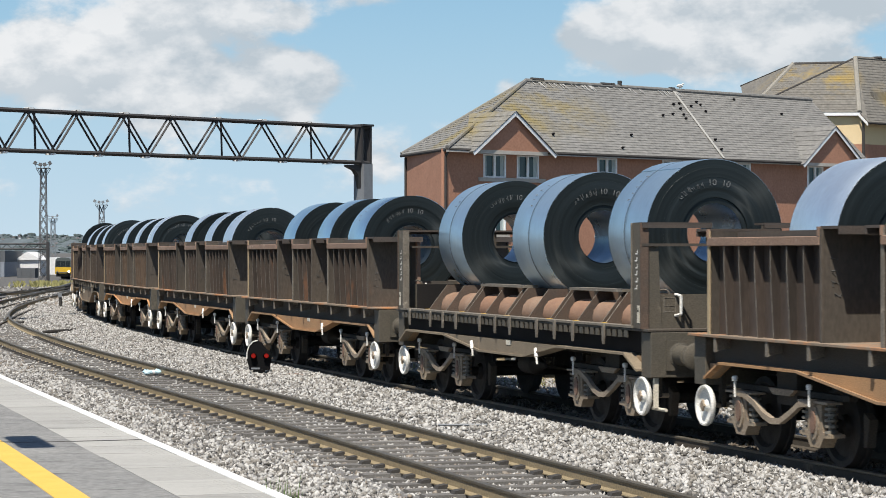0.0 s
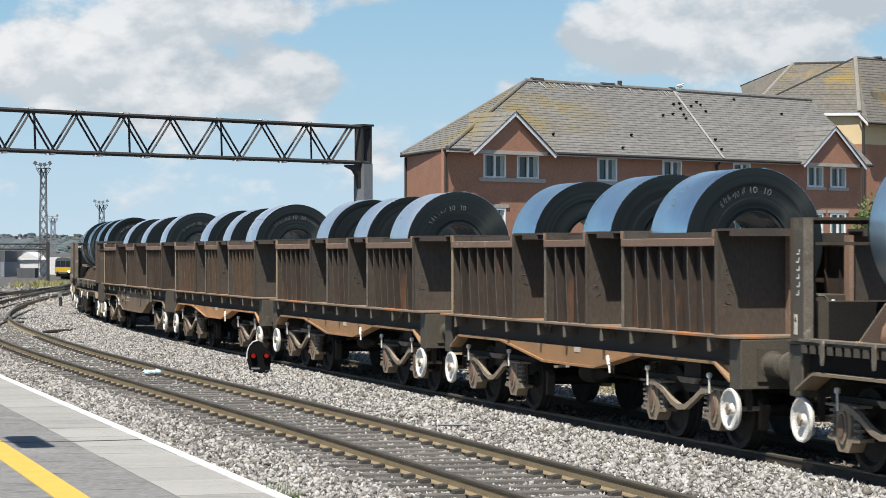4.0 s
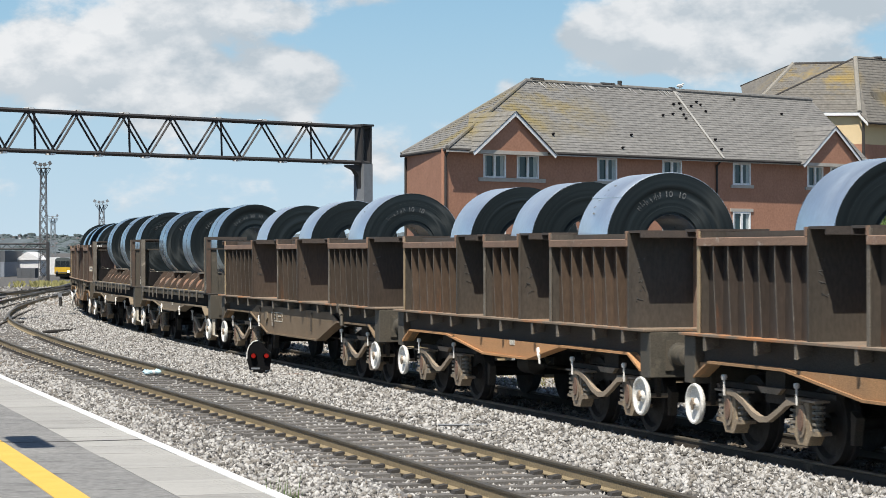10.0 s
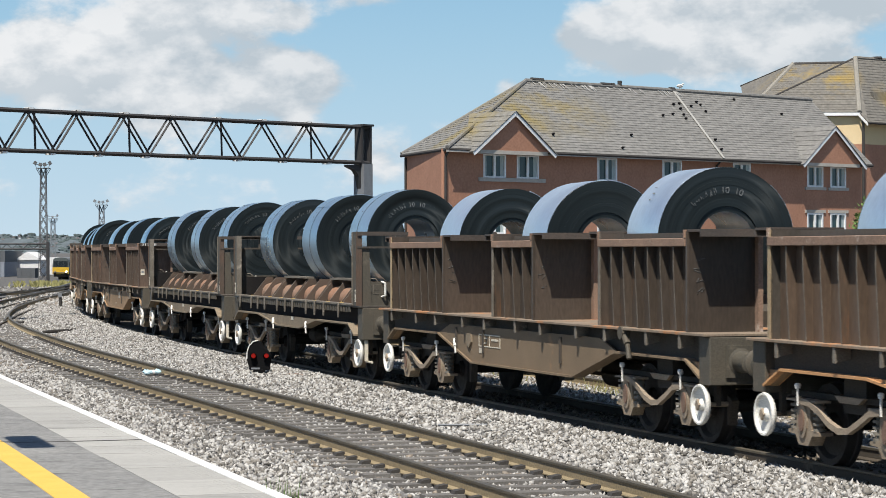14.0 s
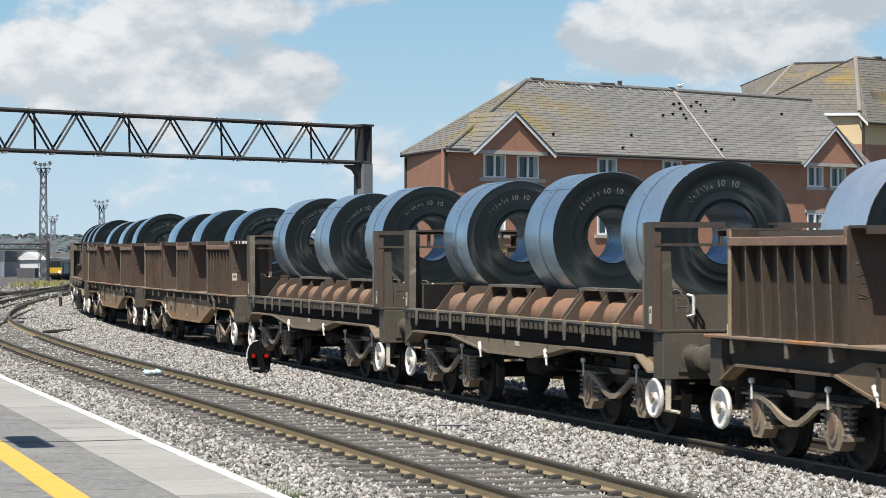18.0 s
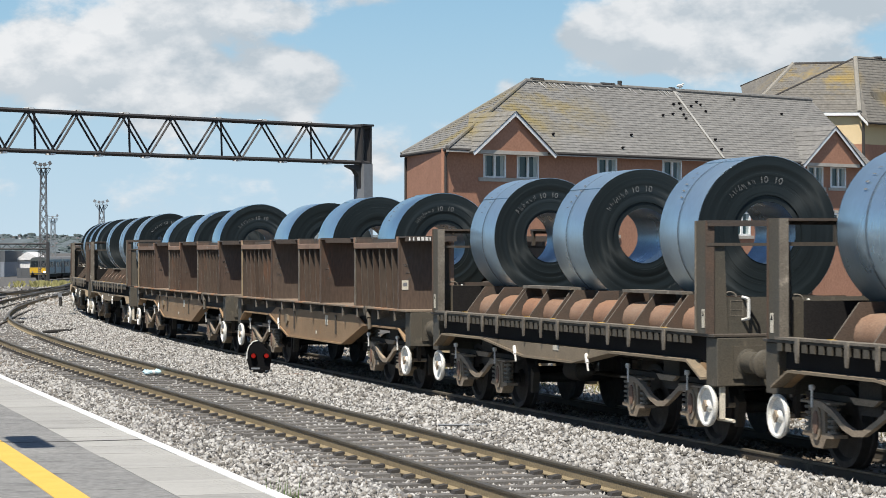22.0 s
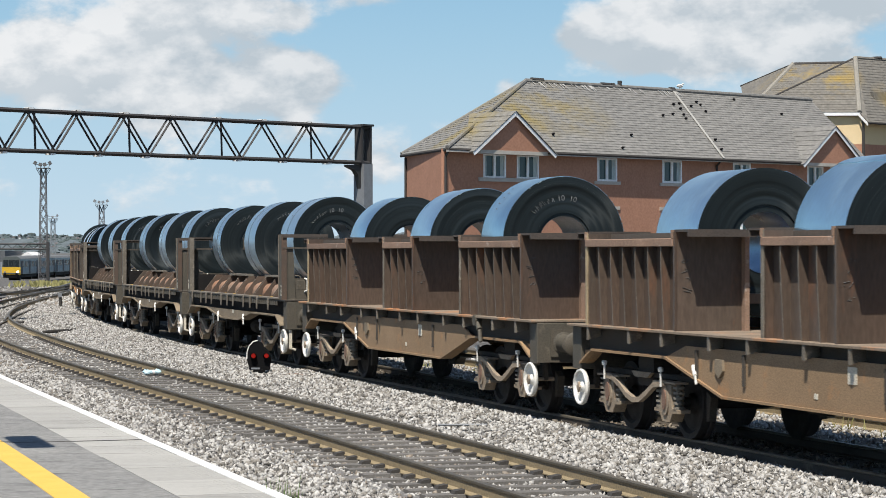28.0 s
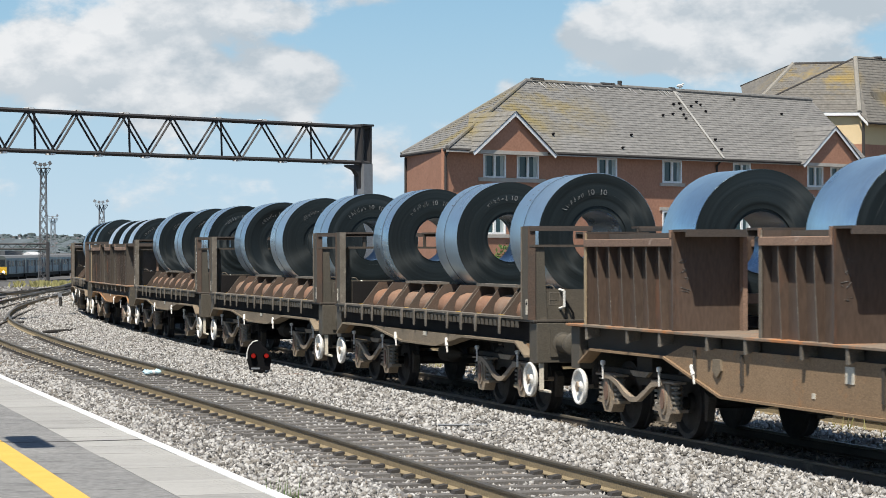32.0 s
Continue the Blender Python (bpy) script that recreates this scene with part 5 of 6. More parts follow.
OC = [(-3.95, .92, 1.15), (0.0, .93, 1.2), (3.95, .93, 1.25)]
# kind, front and rear brake wheels' distances at the start, coils as (middle, radius, width)
TRAIN = [("v", 10.27, 20.82, [(-3.12, 0.94, 1.17), (0, 0.93, 1.1), (2.65, 0.93, 1.1)]),
         ("o", 22.75, 33.31, [(-3.75, 0.93, 1.26), (0.06, 0.94, 1.37), (4.03, 0.96, 1.35)]),
         ("v", 35.13, 45.72, [(-2.86, 0.93, 1.02), (0.17, 0.94, 1.04), (2.68, 0.94, 1.16)]),
         ("v", 47.35, 57.91, [(-2.83, 0.92, 0.95), (0.09, 0.92, 0.97), (2.78, 0.94, 1.14)]),
         ("v", 59.58, 70.12, [(-3.2, 0.93, 1.05), (-0.25, 0.93, 0.93), (2.74, 0.95, 1.12)]),
         ("d", 71.87, 85.21, [(-4.28, 0.92, 1.06), (-0.14, 0.93, 1.06), (4.1, 0.96, 1.07)]),
         ("o", 87.15, 97.77, [(-3.91, 0.92, 1.26), (0.11, 0.93, 1.23), (4.01, 0.94, 1.3)])]
TRAIN += [("o", 99.62, 110.21, [(-4.12, 0.92, 1.21), (-0.29, 0.93, 1.22), (3.69, 0.95, 1.2)]),
          ("l", 112.06, 125.36, [(-4.21, 0.93, 1.3), (-0.24, 0.95, 1.23), (4.18, 0.93, 1.15)]),
          ("l", 127.33, 140.71, [(-4.13, 0.92, 1.04), (0.08, 0.95, 1.17), (4.1, 0.99, 1.06)]),
          ("o", 142.63, 153.21, [(-3.83, 0.91, 0.98), (0.16, 0.92, 1.16), (4.06, 0.93, 1.29)]),
          ("o", 154.88, 165.45, OC),
          ("o", 167.34, 177.9, OC),
          ("v", 179.6, 190.15, VC),
          ("o", 191.95, 202.5, OC),
          ("v", 204.3, 214.85, VC),
          ("v", 216.6, 227.15, VC),
          ("v", 228.9, 239.45, VC)]
MOVERS = []
WHEELS = []


def long_marks(w, boxed):
    """Stencilled marks on the belly of a long wagon."""
    bm = B()
    y0, y1 = -1.256, -1.25
    if boxed:
        for a0, a1, c0, c1 in ((0.0, 1.0, 1.075, 1.09), (0.0, 1.0, 0.90, 0.915), (0.0, 0.015, 0.915, 1.075), (0.5, 0.515, 0.915, 1.075), (0.985, 1.0, 0.915, 1.075),
                               (0.2, 0.24, 0.95, 1.04), (0.26, 0.38, 1.02, 1.04), (0.26, 0.36, 0.95, 0.97), (0.6, 0.9, 1.0, 1.03), (0.02, 0.12, 0.80, 0.88), (0.14, 0.25, 0.80, 0.88)):
            box(bm, -1.70 + a0, -1.70 + a1, y0, y1, c0, c1)
        part("data_panel", bm, "offwhite", w, "white stencilled data box")
    else:
        part("data_panel", box(B(), 1.05, 1.25, y0, y1, 0.96, 1.14), "offwhite", w, "faint pale stencil patch")
        part("stencil_mark", box(B(), 0.28, 0.36, y0, y1, 0.76, 0.82), "offwhite", w, "small white stencil square")
    lever = rod(B(), (4.35, -1.30, 1.30), (4.55, -1.33, 1.16), 0.045, 8)
    rod(lever, (4.55, -1.33, 1.16), (4.62, -1.34, 0.98), 0.032, 8)
    part("brake_lever", lathe(lever, [(-1.36, 0.0), (-1.36, 0.085), (-1.25, 0.085), (-1.25, 0.0)], 'y', 12, (4.35, 0, 1.30)), "headstock", w, "olive cranked lever on a round boss")
    part("badge", prism(B(), [(-2.24, 1.08), (-2.04, 1.08), (-2.02, 0.95), (-2.14, 0.86), (-2.26, 0.95)], -1.28, -1.25), "belly_olive", w, "small cast shield badge")


def make_train():
    makers = {"v": lambda: closed_wagon(False), "l": lambda: closed_wagon(True), "d": lambda: closed_wagon(True, True), "o": open_wagon}
    made = {}
    longs, numbered = [], []
    seed = 0
    for kind, a, b, coils in TRAIN:
        if kind not in made:
            w, hl = makers[kind]()
            running_gear(w, hl)
            made[kind] = (w, hl)
        else:
            w, hl = copy_thing(made[kind][0], Matrix.Identity(4)), made[kind][1]
        if a == 59.58:
            # this wagon is rustier than the others of its kind
            for ob in [c for b in w.children for c in (b, *b.children)]:
                for old, fresh in (("wagon_side", "wagon_warm"), ("belly_rust", "belly_orange")):
                    if ob.type == 'MESH' and ob.material_slots and ob.material_slots[0].material == M[old]:
                        ob.material_slots[0].link = 'OBJECT'
                        ob.material_slots[0].material = M[fresh]
        numbered += [w] if a in (22.75, 167.34) else []
        longs += [(w, a)] if kind in "ld" else []
        mid = (a + b) / 2
        half = hl - 1.67
        MOVERS.append((w, mid, half, Matrix.Identity(4)))
        WHEELS.extend(o for o in w.children if o.name.startswith("wheelset"))
        for x, r, width in coils:
            seed += 1
            c = coil(r, width, seed, kind == "o" or seed % 3 == 0, "coil_blue" if a == 35.13 else {"v": "coil_pale", "l": "coil_blue", "d": "coil_pale", "o": "coil"}[kind])
            z = (2.56 if kind == "o" else 2.45) + max(0.0, r - 0.94)
            MOVERS.append((c, mid, half, Matrix.Translation((x, 0, z)) @ pose(0, 0, 0, random.Random(seed).uniform(-6, 6))))

    for w in numbered:
        for end in (-1, 1):
            bars = B()
            for k in range(6):
                z = 2.36 - k * 0.088
                for c0, c1 in ((-0.035, 0.035), (-0.05, 0.02))[k % 2:k % 2 + 1]:
                    box(bars, *sorted((end * 5.25 + c0, end * 5.25 + c1)), -1.3185, -1.3155, z - 0.058, z - 0.04)
                    box(bars, *sorted((end * 5.25 + c1 - 0.016, end * 5.25 + c1)), -1.3185, -1.3155, z - 0.058, z)
            tagged(part("number_bars", bars, "white", w), "white painted bars down the end post", kind="stuff")
    for w, a in longs:
        long_marks(w, a == 71.87)
        if a == 112.06:
            n = part("notice", box(B(), 6.402, 6.408, -1.25, -1.14, 1.70, 1.86), "offwhite", w, "small white notice plate")
            bars = B()
            for k in range(6):
                box(bars, 6.792, 6.797, -1.24 + k * 0.072, -1.24 + k * 0.072 + (0.022 if k in (0, 1, 5) else 0.05), 2.53, 2.59)
            tagged(part("number_bars", bars, "white", w), "white painted bars on the hood edge", kind="stuff")
            part("mark", box(B(), 6.408, 6.411, -1.23, -1.16, 1.76, 1.82), "grey_steel", n)


make_train()


# ---------------------------------------------------------------- signal gantry
def make_gantry():
    g = thing("signal_gantry", "dark steel lattice girder gantry across the tracks on a post", "gantry")
    P = Vector((-3.2, 95.0, 0))
    d = Vector((-12.2, -12.3, 0)).normalized()
    n = Vector((d.y, -d.x, 0))
    L = 27.0
    zb, zt = 5.80, 7.22
    half = 0.14

    def at(s, side, z):
        q = P + d * s + n * side * half
        return (q.x, q.y, z)

    def bar(name, p0, p1, r, n_=4):
        part(name, rod(B(), p0, p1, r, n_), "gantry", g)

    panels = 11

    def node(k):
        return 1.87 + 2.36 * k - 0.024 * k * k

    for side in (-1, 1):
        for z, nm in ((zb, "bottom_chord"), (zt, "top_chord")):
            q0, q1 = Vector(at(-0.2, side, z)), Vector(at(L, side, z))
            bar(nm, q0, q1, 0.072)
        for k in range(panels):
            bar("diagonal", at(node(k), side, zb), at(node(k + 0.5), side, zt), 0.045)
            bar("diagonal", at(node(k + 0.5), side, zt), at(node(k + 1), side, zb), 0.045)
        bar("diagonal", at(node(-0.5), side, zt), at(node(0), side, zb), 0.055)
    for k in range(panels):
        bar("cross_tie", at(node(k + 0.5), -1, zt), at(node(k + 0.5), 1, zt), 0.04)
        bar("cross_tie", at(node(k), -1, zb), at(node(k), 1, zb), 0.04)
        for q, z in ((node(k + 0.5), zt + 0.085), (node(k) + 0.1, zb - 0.085)):
            nc = part("joint_plate", box(B(), -0.10, 0.10, -0.17, 0.17, -0.03, 0.03), "white_line", g, "small pale bolted joint plate")
            nc.matrix_basis = Matrix.Translation(at(q, 0, z)) @ Matrix.Rotation(math.atan2(d.y, d.x), 4, 'Z')
        if k % 2 == 0:
            bar("upright", at(node(k + 0.5) - 0.33, 1, zt), at(node(k + 0.5) - 0.38, 1, zb), 0.05)
        part("gusset", prism(B(), [(-0.2, -0.09), (0.2, -0.09), (0.12, 0.1), (-0.12, 0.1)], -0.02, 0.02), "gantry", g).matrix_basis = Matrix.Translation(at(node(k + 0.5), -1, zt)) @ Matrix.Rotation(math.atan2(d.y, d.x), 4, 'Z')
    post = part("post", box(B(), -0.24, 0.24, -0.3, 0.3, -0.6, 5.75), "grey_steel", g, "grey weathered box post")
    post.matrix_basis = Matrix.Translation((P.x, P.y, 0)) @ Matrix.Rotation(math.atan2(d.y, d.x), 4, 'Z')
    for sx in (-0.24, 0.24):
        lg = part("post_channel", box(B(), sx - 0.05, sx + 0.05, -0.2, 0.2, 5.72, 7.32), "gantry", g)
        lg.matrix_basis = post.matrix_basis.copy()
    br = part("bracket", prism(B(), [(0.24, 5.70), (0.95, 5.70), (0.92, 5.62), (0.55, 5.48), (0.36, 5.25), (0.24, 4.75)], -0.12, 0.12), "gantry", g)
    br.matrix_basis = post.matrix_basis.copy()
    cap = part("end_plate", box(B(), -0.3, 0.3, -0.32, 0.32, 7.25, 7.33), "gantry", g)
    cap.matrix_basis = post.matrix_basis.copy()
    q = P + d * (L - 0.4)
    far = part("far_post", box(B(), q.x - 0.35, q.x + 0.35, q.y - 0.35, q.y + 0.35, -0.6, 7.35), "gantry", g)


make_gantry()


# ---------------------------------------------------------------- brick apartment block
C0 = Vector((0.03, 113.8))
E_ = Vector((0.730, 0.684)).normalized()
N_ = Vector((E_.y, -E_.x))                 # out of the front
LC0 = Vector((-1.95, 121.6))
EL = (LC0 - C0).normalized()
NL = Vector((-EL.y, EL.x))                 # out of the left end


def front(f, z, out=0.0):
    q = C0 + E_ * f + N_ * out
    return Vector((q.x, q.y, z))


def front_box(bm, f0, f1, z0, z1, o0, o1):
    lo = [bm.verts.new(front(f, z, o)) for f, z, o in ((f0, z0, o0), (f1, z0, o0), (f1, z0, o1), (f0, z0, o1))]
    hi = [bm.verts.new(front(f, z, o)) for f, z, o in ((f0, z1, o0), (f1, z1, o0), (f1, z1, o1), (f0, z1, o1))]
    bm.faces.new(lo[::-1])
    bm.faces.new(hi)
    for i in range(4):
        bm.faces.new((lo[i], lo[(i + 1) % 4], hi[(i + 1) % 4], hi[i]))
    return bm


def plate(bm, pts, th):
    """A flat polygon of places, th thick along its normal."""
    pts = [Vector(p) for p in pts]
    nrm = (pts[1] - pts[0]).cross(pts[2] - pts[0]).normalized() * th
    a = [bm.verts.new(p) for p in pts]
    b = [bm.verts.new(p + nrm) for p in pts]
    bm.faces.new(a[::-1])
    bm.faces.new(b)
    n = len(pts)
    for i in range(n):
        bm.faces.new((a[i], a[(i + 1) % n], b[(i + 1) % n], b[i]))
    return bm


def courses(parent, e0, e1, r0, r1, rows, name="tile_course", lift=0.032, mat="tile"):
    """Overlapping tile courses on the slope between an eaves line and a ridge line."""
    e0, e1, r0, r1 = Vector(e0), Vector(e1), Vector(r0), Vector(r1)
    nrm = (e1 - e0).cross(r0 - e0).normalized()
    if nrm.z < 0:
        nrm = -nrm
    for k in range(rows):
        t0, t1 = k / rows, (k + 1) / rows + 0.004
        a, b = e0.lerp(r0, t0), e1.lerp(r1, t0)
        c, d = e1.lerp(r1, min(t1, 1.0)), e0.lerp(r0, min(t1, 1.0))
        bm = B()
        lo = [bm.verts.new(p) for p in (a, b, c, d)]
        hi = [bm.verts.new(p) for p in (a + nrm * lift, b + nrm * lift, c + nrm * 0.006, d + nrm * 0.006)]
        bm.faces.new(lo)
        bm.faces.new(hi)
        for i in range(4):
            bm.faces.new((lo[i], lo[(i + 1) % 4], hi[(i + 1) % 4], hi[i]))
        part(name, bm, mat, parent)


def window(b, f0, f1, z0, z1, sill=True):
    w = part("window", front_box(B(), f0, f1, z0, z1, -0.10, -0.05), "glass", b, "white framed window with dark panes")
    t = 0.10
    for nm, a0, a1, c0, c1 in (("frame_side", f0, f0 + t, z0, z1), ("frame_side", f1 - t, f1, z0, z1), ("frame_head", f0 + t, f1 - t, z1 - t, z1), ("frame_foot", f0 + t, f1 - t, z0, z0 + t),
                               ("mullion", (f0 + f1) / 2 - 0.075, (f0 + f1) / 2 + 0.075, z0 + t, z1 - t)):
        part(nm, front_box(B(), a0, a1, c0, c1, -0.05, 0.03), "frame", w)
    mid = (f0 + f1) / 2
    part("curtain", front_box(B(), f1 - t - 0.24, f1 - t, z0 + t, z1 - t, -0.049, -0.045), "curtain", w, "pale curtain behind the pane")
    part("curtain", front_box(B(), f0 + t, f0 + t + 0.17, z0 + t, z1 - t, -0.049, -0.045), "curtain", w, "pale curtain behind the pane")
    if sill:
        part("sill", front_box(B(), f0 - 0.2, f1 + 0.2, z0 - 0.17, z0, 0.0, 0.09), "sill", w, "pale stone sill")


def gable(b, fl, fr, za, depth):
    """A small cross gable over the front: brick triangle, white verge boards and its own tiles."""
    fm = (fl + fr) / 2
    zb = 7.12
    tri = B()
    prism_pts = [front(fl + 0.15, zb, 0.57), front(fr - 0.15, zb, 0.57), front(fm, za - 0.12, 0.57)]
    plate(tri, prism_pts, 0.04)
    gb = part("gable_wall", tri, "brick", b)
    for f0 in (fl, fr):
        o = 0.78
        d = Vector((f0 - fm, zb - za)).normalized()
        up = Vector((-d.y, d.x)) if d.x < 0 else Vector((d.y, -d.x))
        if up.y < 0:
            up = -up
        w_ = 0.17
        a = (f0 + d.x * 0.25, zb + d.y * 0.25)
        c = (fm, za)
        part("verge_board", plate(B(), [front(a[0], a[1], o), front(a[0] - up.x * w_, a[1] - up.y * w_, o), front(c[0], c[1] - w_ * 1.2, o), front(c[0], c[1], o)], 0.03), "frame", gb, "white verge board")
        e0, e1 = front(a[0], a[1] + 0.03, o + 0.05), front(a[0], a[1] + 0.03, 0.3)
        r0, r1 = front(c[0], c[1] + 0.03, o + 0.05), front(c[0], c[1] + 0.03, -depth)
        courses(gb, e0, e1, r0, r1, 8)
    part("lintel_band", front_box(B(), fl + 0.3, fr - 0.3, zb - 0.16, zb + 0.02, 0.0, 0.63), "sill", b)


def make_block():
    b = thing("apartment_block", "orange brick apartment block with lichened grey tile roof", "building")
    f1 = 34.7
    fw = 33.0
    R = C0 + E_ * f1
    back = R - N_ * 11
    D_ = 0.16
    inner = [C0 - N_ * D_ + EL * 0.1 - NL * 0.12, C0 + E_ * (fw - 0.15) - N_ * D_, back, LC0 - NL * 0.12]
    part("core", prism(B(), [tuple(p) for p in inner], -0.7, 7.1, 'z'), "clip", b)
    left = B()
    plate(left, [(*(C0 + NL * 0.006), -0.7), (*(LC0 + NL * 0.006), -0.7), (*(LC0 + NL * 0.006), 7.15), (*(C0 + NL * 0.006), 7.15)], 0.05)
    part("end_wall", left, "brick", b)
    holes = [(2.64, 1.55), (4.95, 1.55), (10.75, 1.5), (15.75, 1.55), (21.5, 1.5), (27.95, 1.45), (30.05, 1.45)]
    skin = B()
    for z0, z1, cut in ((-0.7, 3.05, False), (3.05, 4.35, True), (4.35, 5.80, False), (5.80, 7.0, True), (7.0, 7.15, False)):
        edges = [0.0]
        for f0, w_ in holes if cut else ():
            if z0 > 5 or f0 != 4.95:
                edges += [f0, f0 + w_]
        edges.append(fw)
        for a, c in zip(edges[0::2], edges[1::2]):
            front_box(skin, a, c, z0, z1, -D_, 0.0)
    part("front_wall", skin, "brick", b)
    ze, zr = 7.16, 11.15
    e0 = C0 + N_ * 0.55 + NL * 0.2
    e1 = C0 + E_ * 33.3 + N_ * 0.55
    eL = LC0 + NL * 0.2
    r0 = C0 + E_ * 10.6 - N_ * 5.0
    r1 = C0 + E_ * 35.0 - N_ * 5.0
    roof = part("roof", plate(B(), [(*e0, ze - 0.05), (*e1, ze - 0.05), (*(C0 + E_ * f1 - N_ * 5.0), zr - 0.06), (*r0, zr - 0.06)], 0.01), "tile", b)
    courses(roof, (*e0, ze), (*e1, ze), (*r0, zr), (*(C0 + E_ * f1 - N_ * 5.0), zr), 28, lift=0.026)
    courses(roof, (*eL, ze), (*e0, ze), (*r0, zr), (*r0, zr), 28, lift=0.026)
    part("back_slope", plate(B(), [(*r0, zr), (*(C0 + E_ * f1 - N_ * 5.0), zr), (*(back), ze), (*eL, ze)], 0.02), "tile", roof)
    q = [Vector((*r0, zr + 0.03)), Vector((*(C0 + E_ * f1 - N_ * 5.0), zr + 0.06))]
    part("ridge_tiles", rod(B(), q[0], q[1], 0.13, 8), "tile", roof, "grey ridge tiles with bird lime")
    part("hip_tiles", rod(B(), Vector((*e0, ze + 0.04)), q[0], 0.11, 8), "tile", roof)
    part("hip_tiles", rod(B(), Vector((*eL, ze + 0.04)), q[0], 0.09, 8), "tile", roof)
    # pale flashing over the party wall, vents on the slope
    def slope(f, t):
        a = C0 + E_ * f + N_ * 0.55
        c = C0 + E_ * f - N_ * 5.0
        p = a.lerp(c, t)
        return Vector((p.x, p.y, ze + (zr - ze) * t))
    up = (slope(10, 0) - slope(12, 0)).cross(slope(10, 1) - slope(10, 0)).normalized()
    up = up if up.z > 0 else -up
    lime = B()
    rl = random.Random(2)
    for _ in range(70):
        f = rl.uniform(10.8, 19.5) if rl.random() < 0.75 else rl.uniform(20.5, 23)
        t1 = 0.99 - rl.uniform(0.01, 0.09)
        w_ = rl.uniform(0.015, 0.05)
        plate(lime, [slope(f - w_, 0.99) + up * 0.06, slope(f + w_, 0.99) + up * 0.06, slope(f + w_ * 0.4, t1) + up * 0.06, slope(f - w_ * 0.4, t1) + up * 0.06], 0.004)
    tagged(part("bird_lime", lime, "lime", roof), "white bird lime streaks below the ridge", kind="stuff")
    part("party_flashing", plate(B(), [slope(20.0, 0.0) + up * 0.04, slope(20.16, 0.0) + up * 0.04, slope(22.36, 1.0) + up * 0.04, slope(22.2, 1.0) + up * 0.04], 0.03), "groove", roof, "pale mortar line over the party wall")
    for f, t in ((18.9, 0.59), (19.9, 0.62), (20.9, 0.77), (21.5, 0.79), (20.8, 0.62), (20.6, 0.56), (22.3, 0.76), (23.2, 0.83), (23.3, 0.79), (23.1, 0.69), (27.0, 0.91), (30.0, 0.72), (14.4, 0.27), (12.6, 0.08),
                 (8.3, 0.23), (21.1, 0.26), (20.7, 0.12), (21.1, 0.71), (29.6, 0.48)):
        v = part("roof_vent", rod(B(), (-0.07, 0, 0.03), (0.07, 0.02, 0.06), 0.075, 7, 0.05), "black", roof, "small dark roof vent")
        v.matrix_basis = Matrix.Translation(slope(f, t) + up * 0.05) @ Matrix.Rotation(math.atan2(E_.y, E_.x), 4, 'Z')
    for f, a in ((11.0, 0.9), (16.4, 0.8), (17.1, 0.35), (22.0, 0.4)):
        part("ridge_cap", rod(B(), slope(f, 1.0) + Vector((0, 0, 0.12)), slope(f + a, 1.0) + Vector((0, 0, 0.12)), 0.12, 6), "clip", roof)
    for f in (17.9,):
        v = part("ridge_vent", rod(B(), slope(f, 1.0), slope(f, 1.0) + Vector((0, 0, 0.38)), 0.12, 8), "clip", roof)
    # gutter, downpipes, soffit
    part("gutter", rod(B(), Vector((*e0, ze - 0.06)), Vector((*e1, ze - 0.06)), 0.085, 6), "clip", b)
    part("gutter", rod(B(), Vector((*eL, ze - 0.06)), Vector((*e0, ze - 0.06)), 0.085, 6), "clip", b)
    part("fascia", plate(B(), [front(-0.3, 6.98, 0.5), front(33.2, 6.98, 0.5), front(33.2, 7.07, 0.5), front(-0.3, 7.07, 0.5)], 0.02), "sill", b, "pale eaves board")
    part("soffit", plate(B(), [front(0, 7.05, 0.0), front(fw, 7.05, 0.0), (*e1, 7.06), (*e0, 7.06)], 0.02), "clip", b)
    for f in (0.05, 20.1):
        part("downpipe", rod(B(), front(f, -0.6, 0.08), front(f, 6.8, 0.08), 0.06, 8), "clip", b)
        part("pipe_swan_neck", rod(B(), front(f, 6.8, 0.08), front(f, 7.1, 0.4), 0.06, 8), "clip", b)
    q = LC0 + NL * 0.07 - EL * 0.4
    part("downpipe", rod(B(), (q.x, q.y, -0.6), (q.x, q.y, 7.0), 0.06, 8), "clip", b)
    for f0, w_ in ((2.64, 1.55), (4.95, 1.55), (10.75, 1.5), (15.75, 1.55), (21.5, 1.5), (27.95, 1.45), (30.05, 1.45)):
        window(b, f0, f0 + w_, 5.80, 7.0, f0 not in (2.64, 4.95))
        if f0 not in (4.95,):
            window(b, f0, f0 + w_, 3.05, 4.35)
            part("lintel", front_box(B(), f0 - 0.2, f0 + w_ + 0.2, 4.35, 4.52, 0.0, 0.05), "sill", b)
    part("sill_band", front_box(B(), 2.3, 6.9, 5.63, 5.82, 0.0, 0.1), "sill", b, "pale stone sill band")
    gable(b, 1.4, 6.82, 9.06, 2.5)
    gable(b, 26.8, 32.3, 9.22, 2.6)


M["curtain"] = material("pale_curtain", (0.50, 0.56, 0.54), 0.9, alt=(0.24, 0.3, 0.3), scale=4.0, amount=0.7, stretch=(6, 6, 0.4))
make_block()


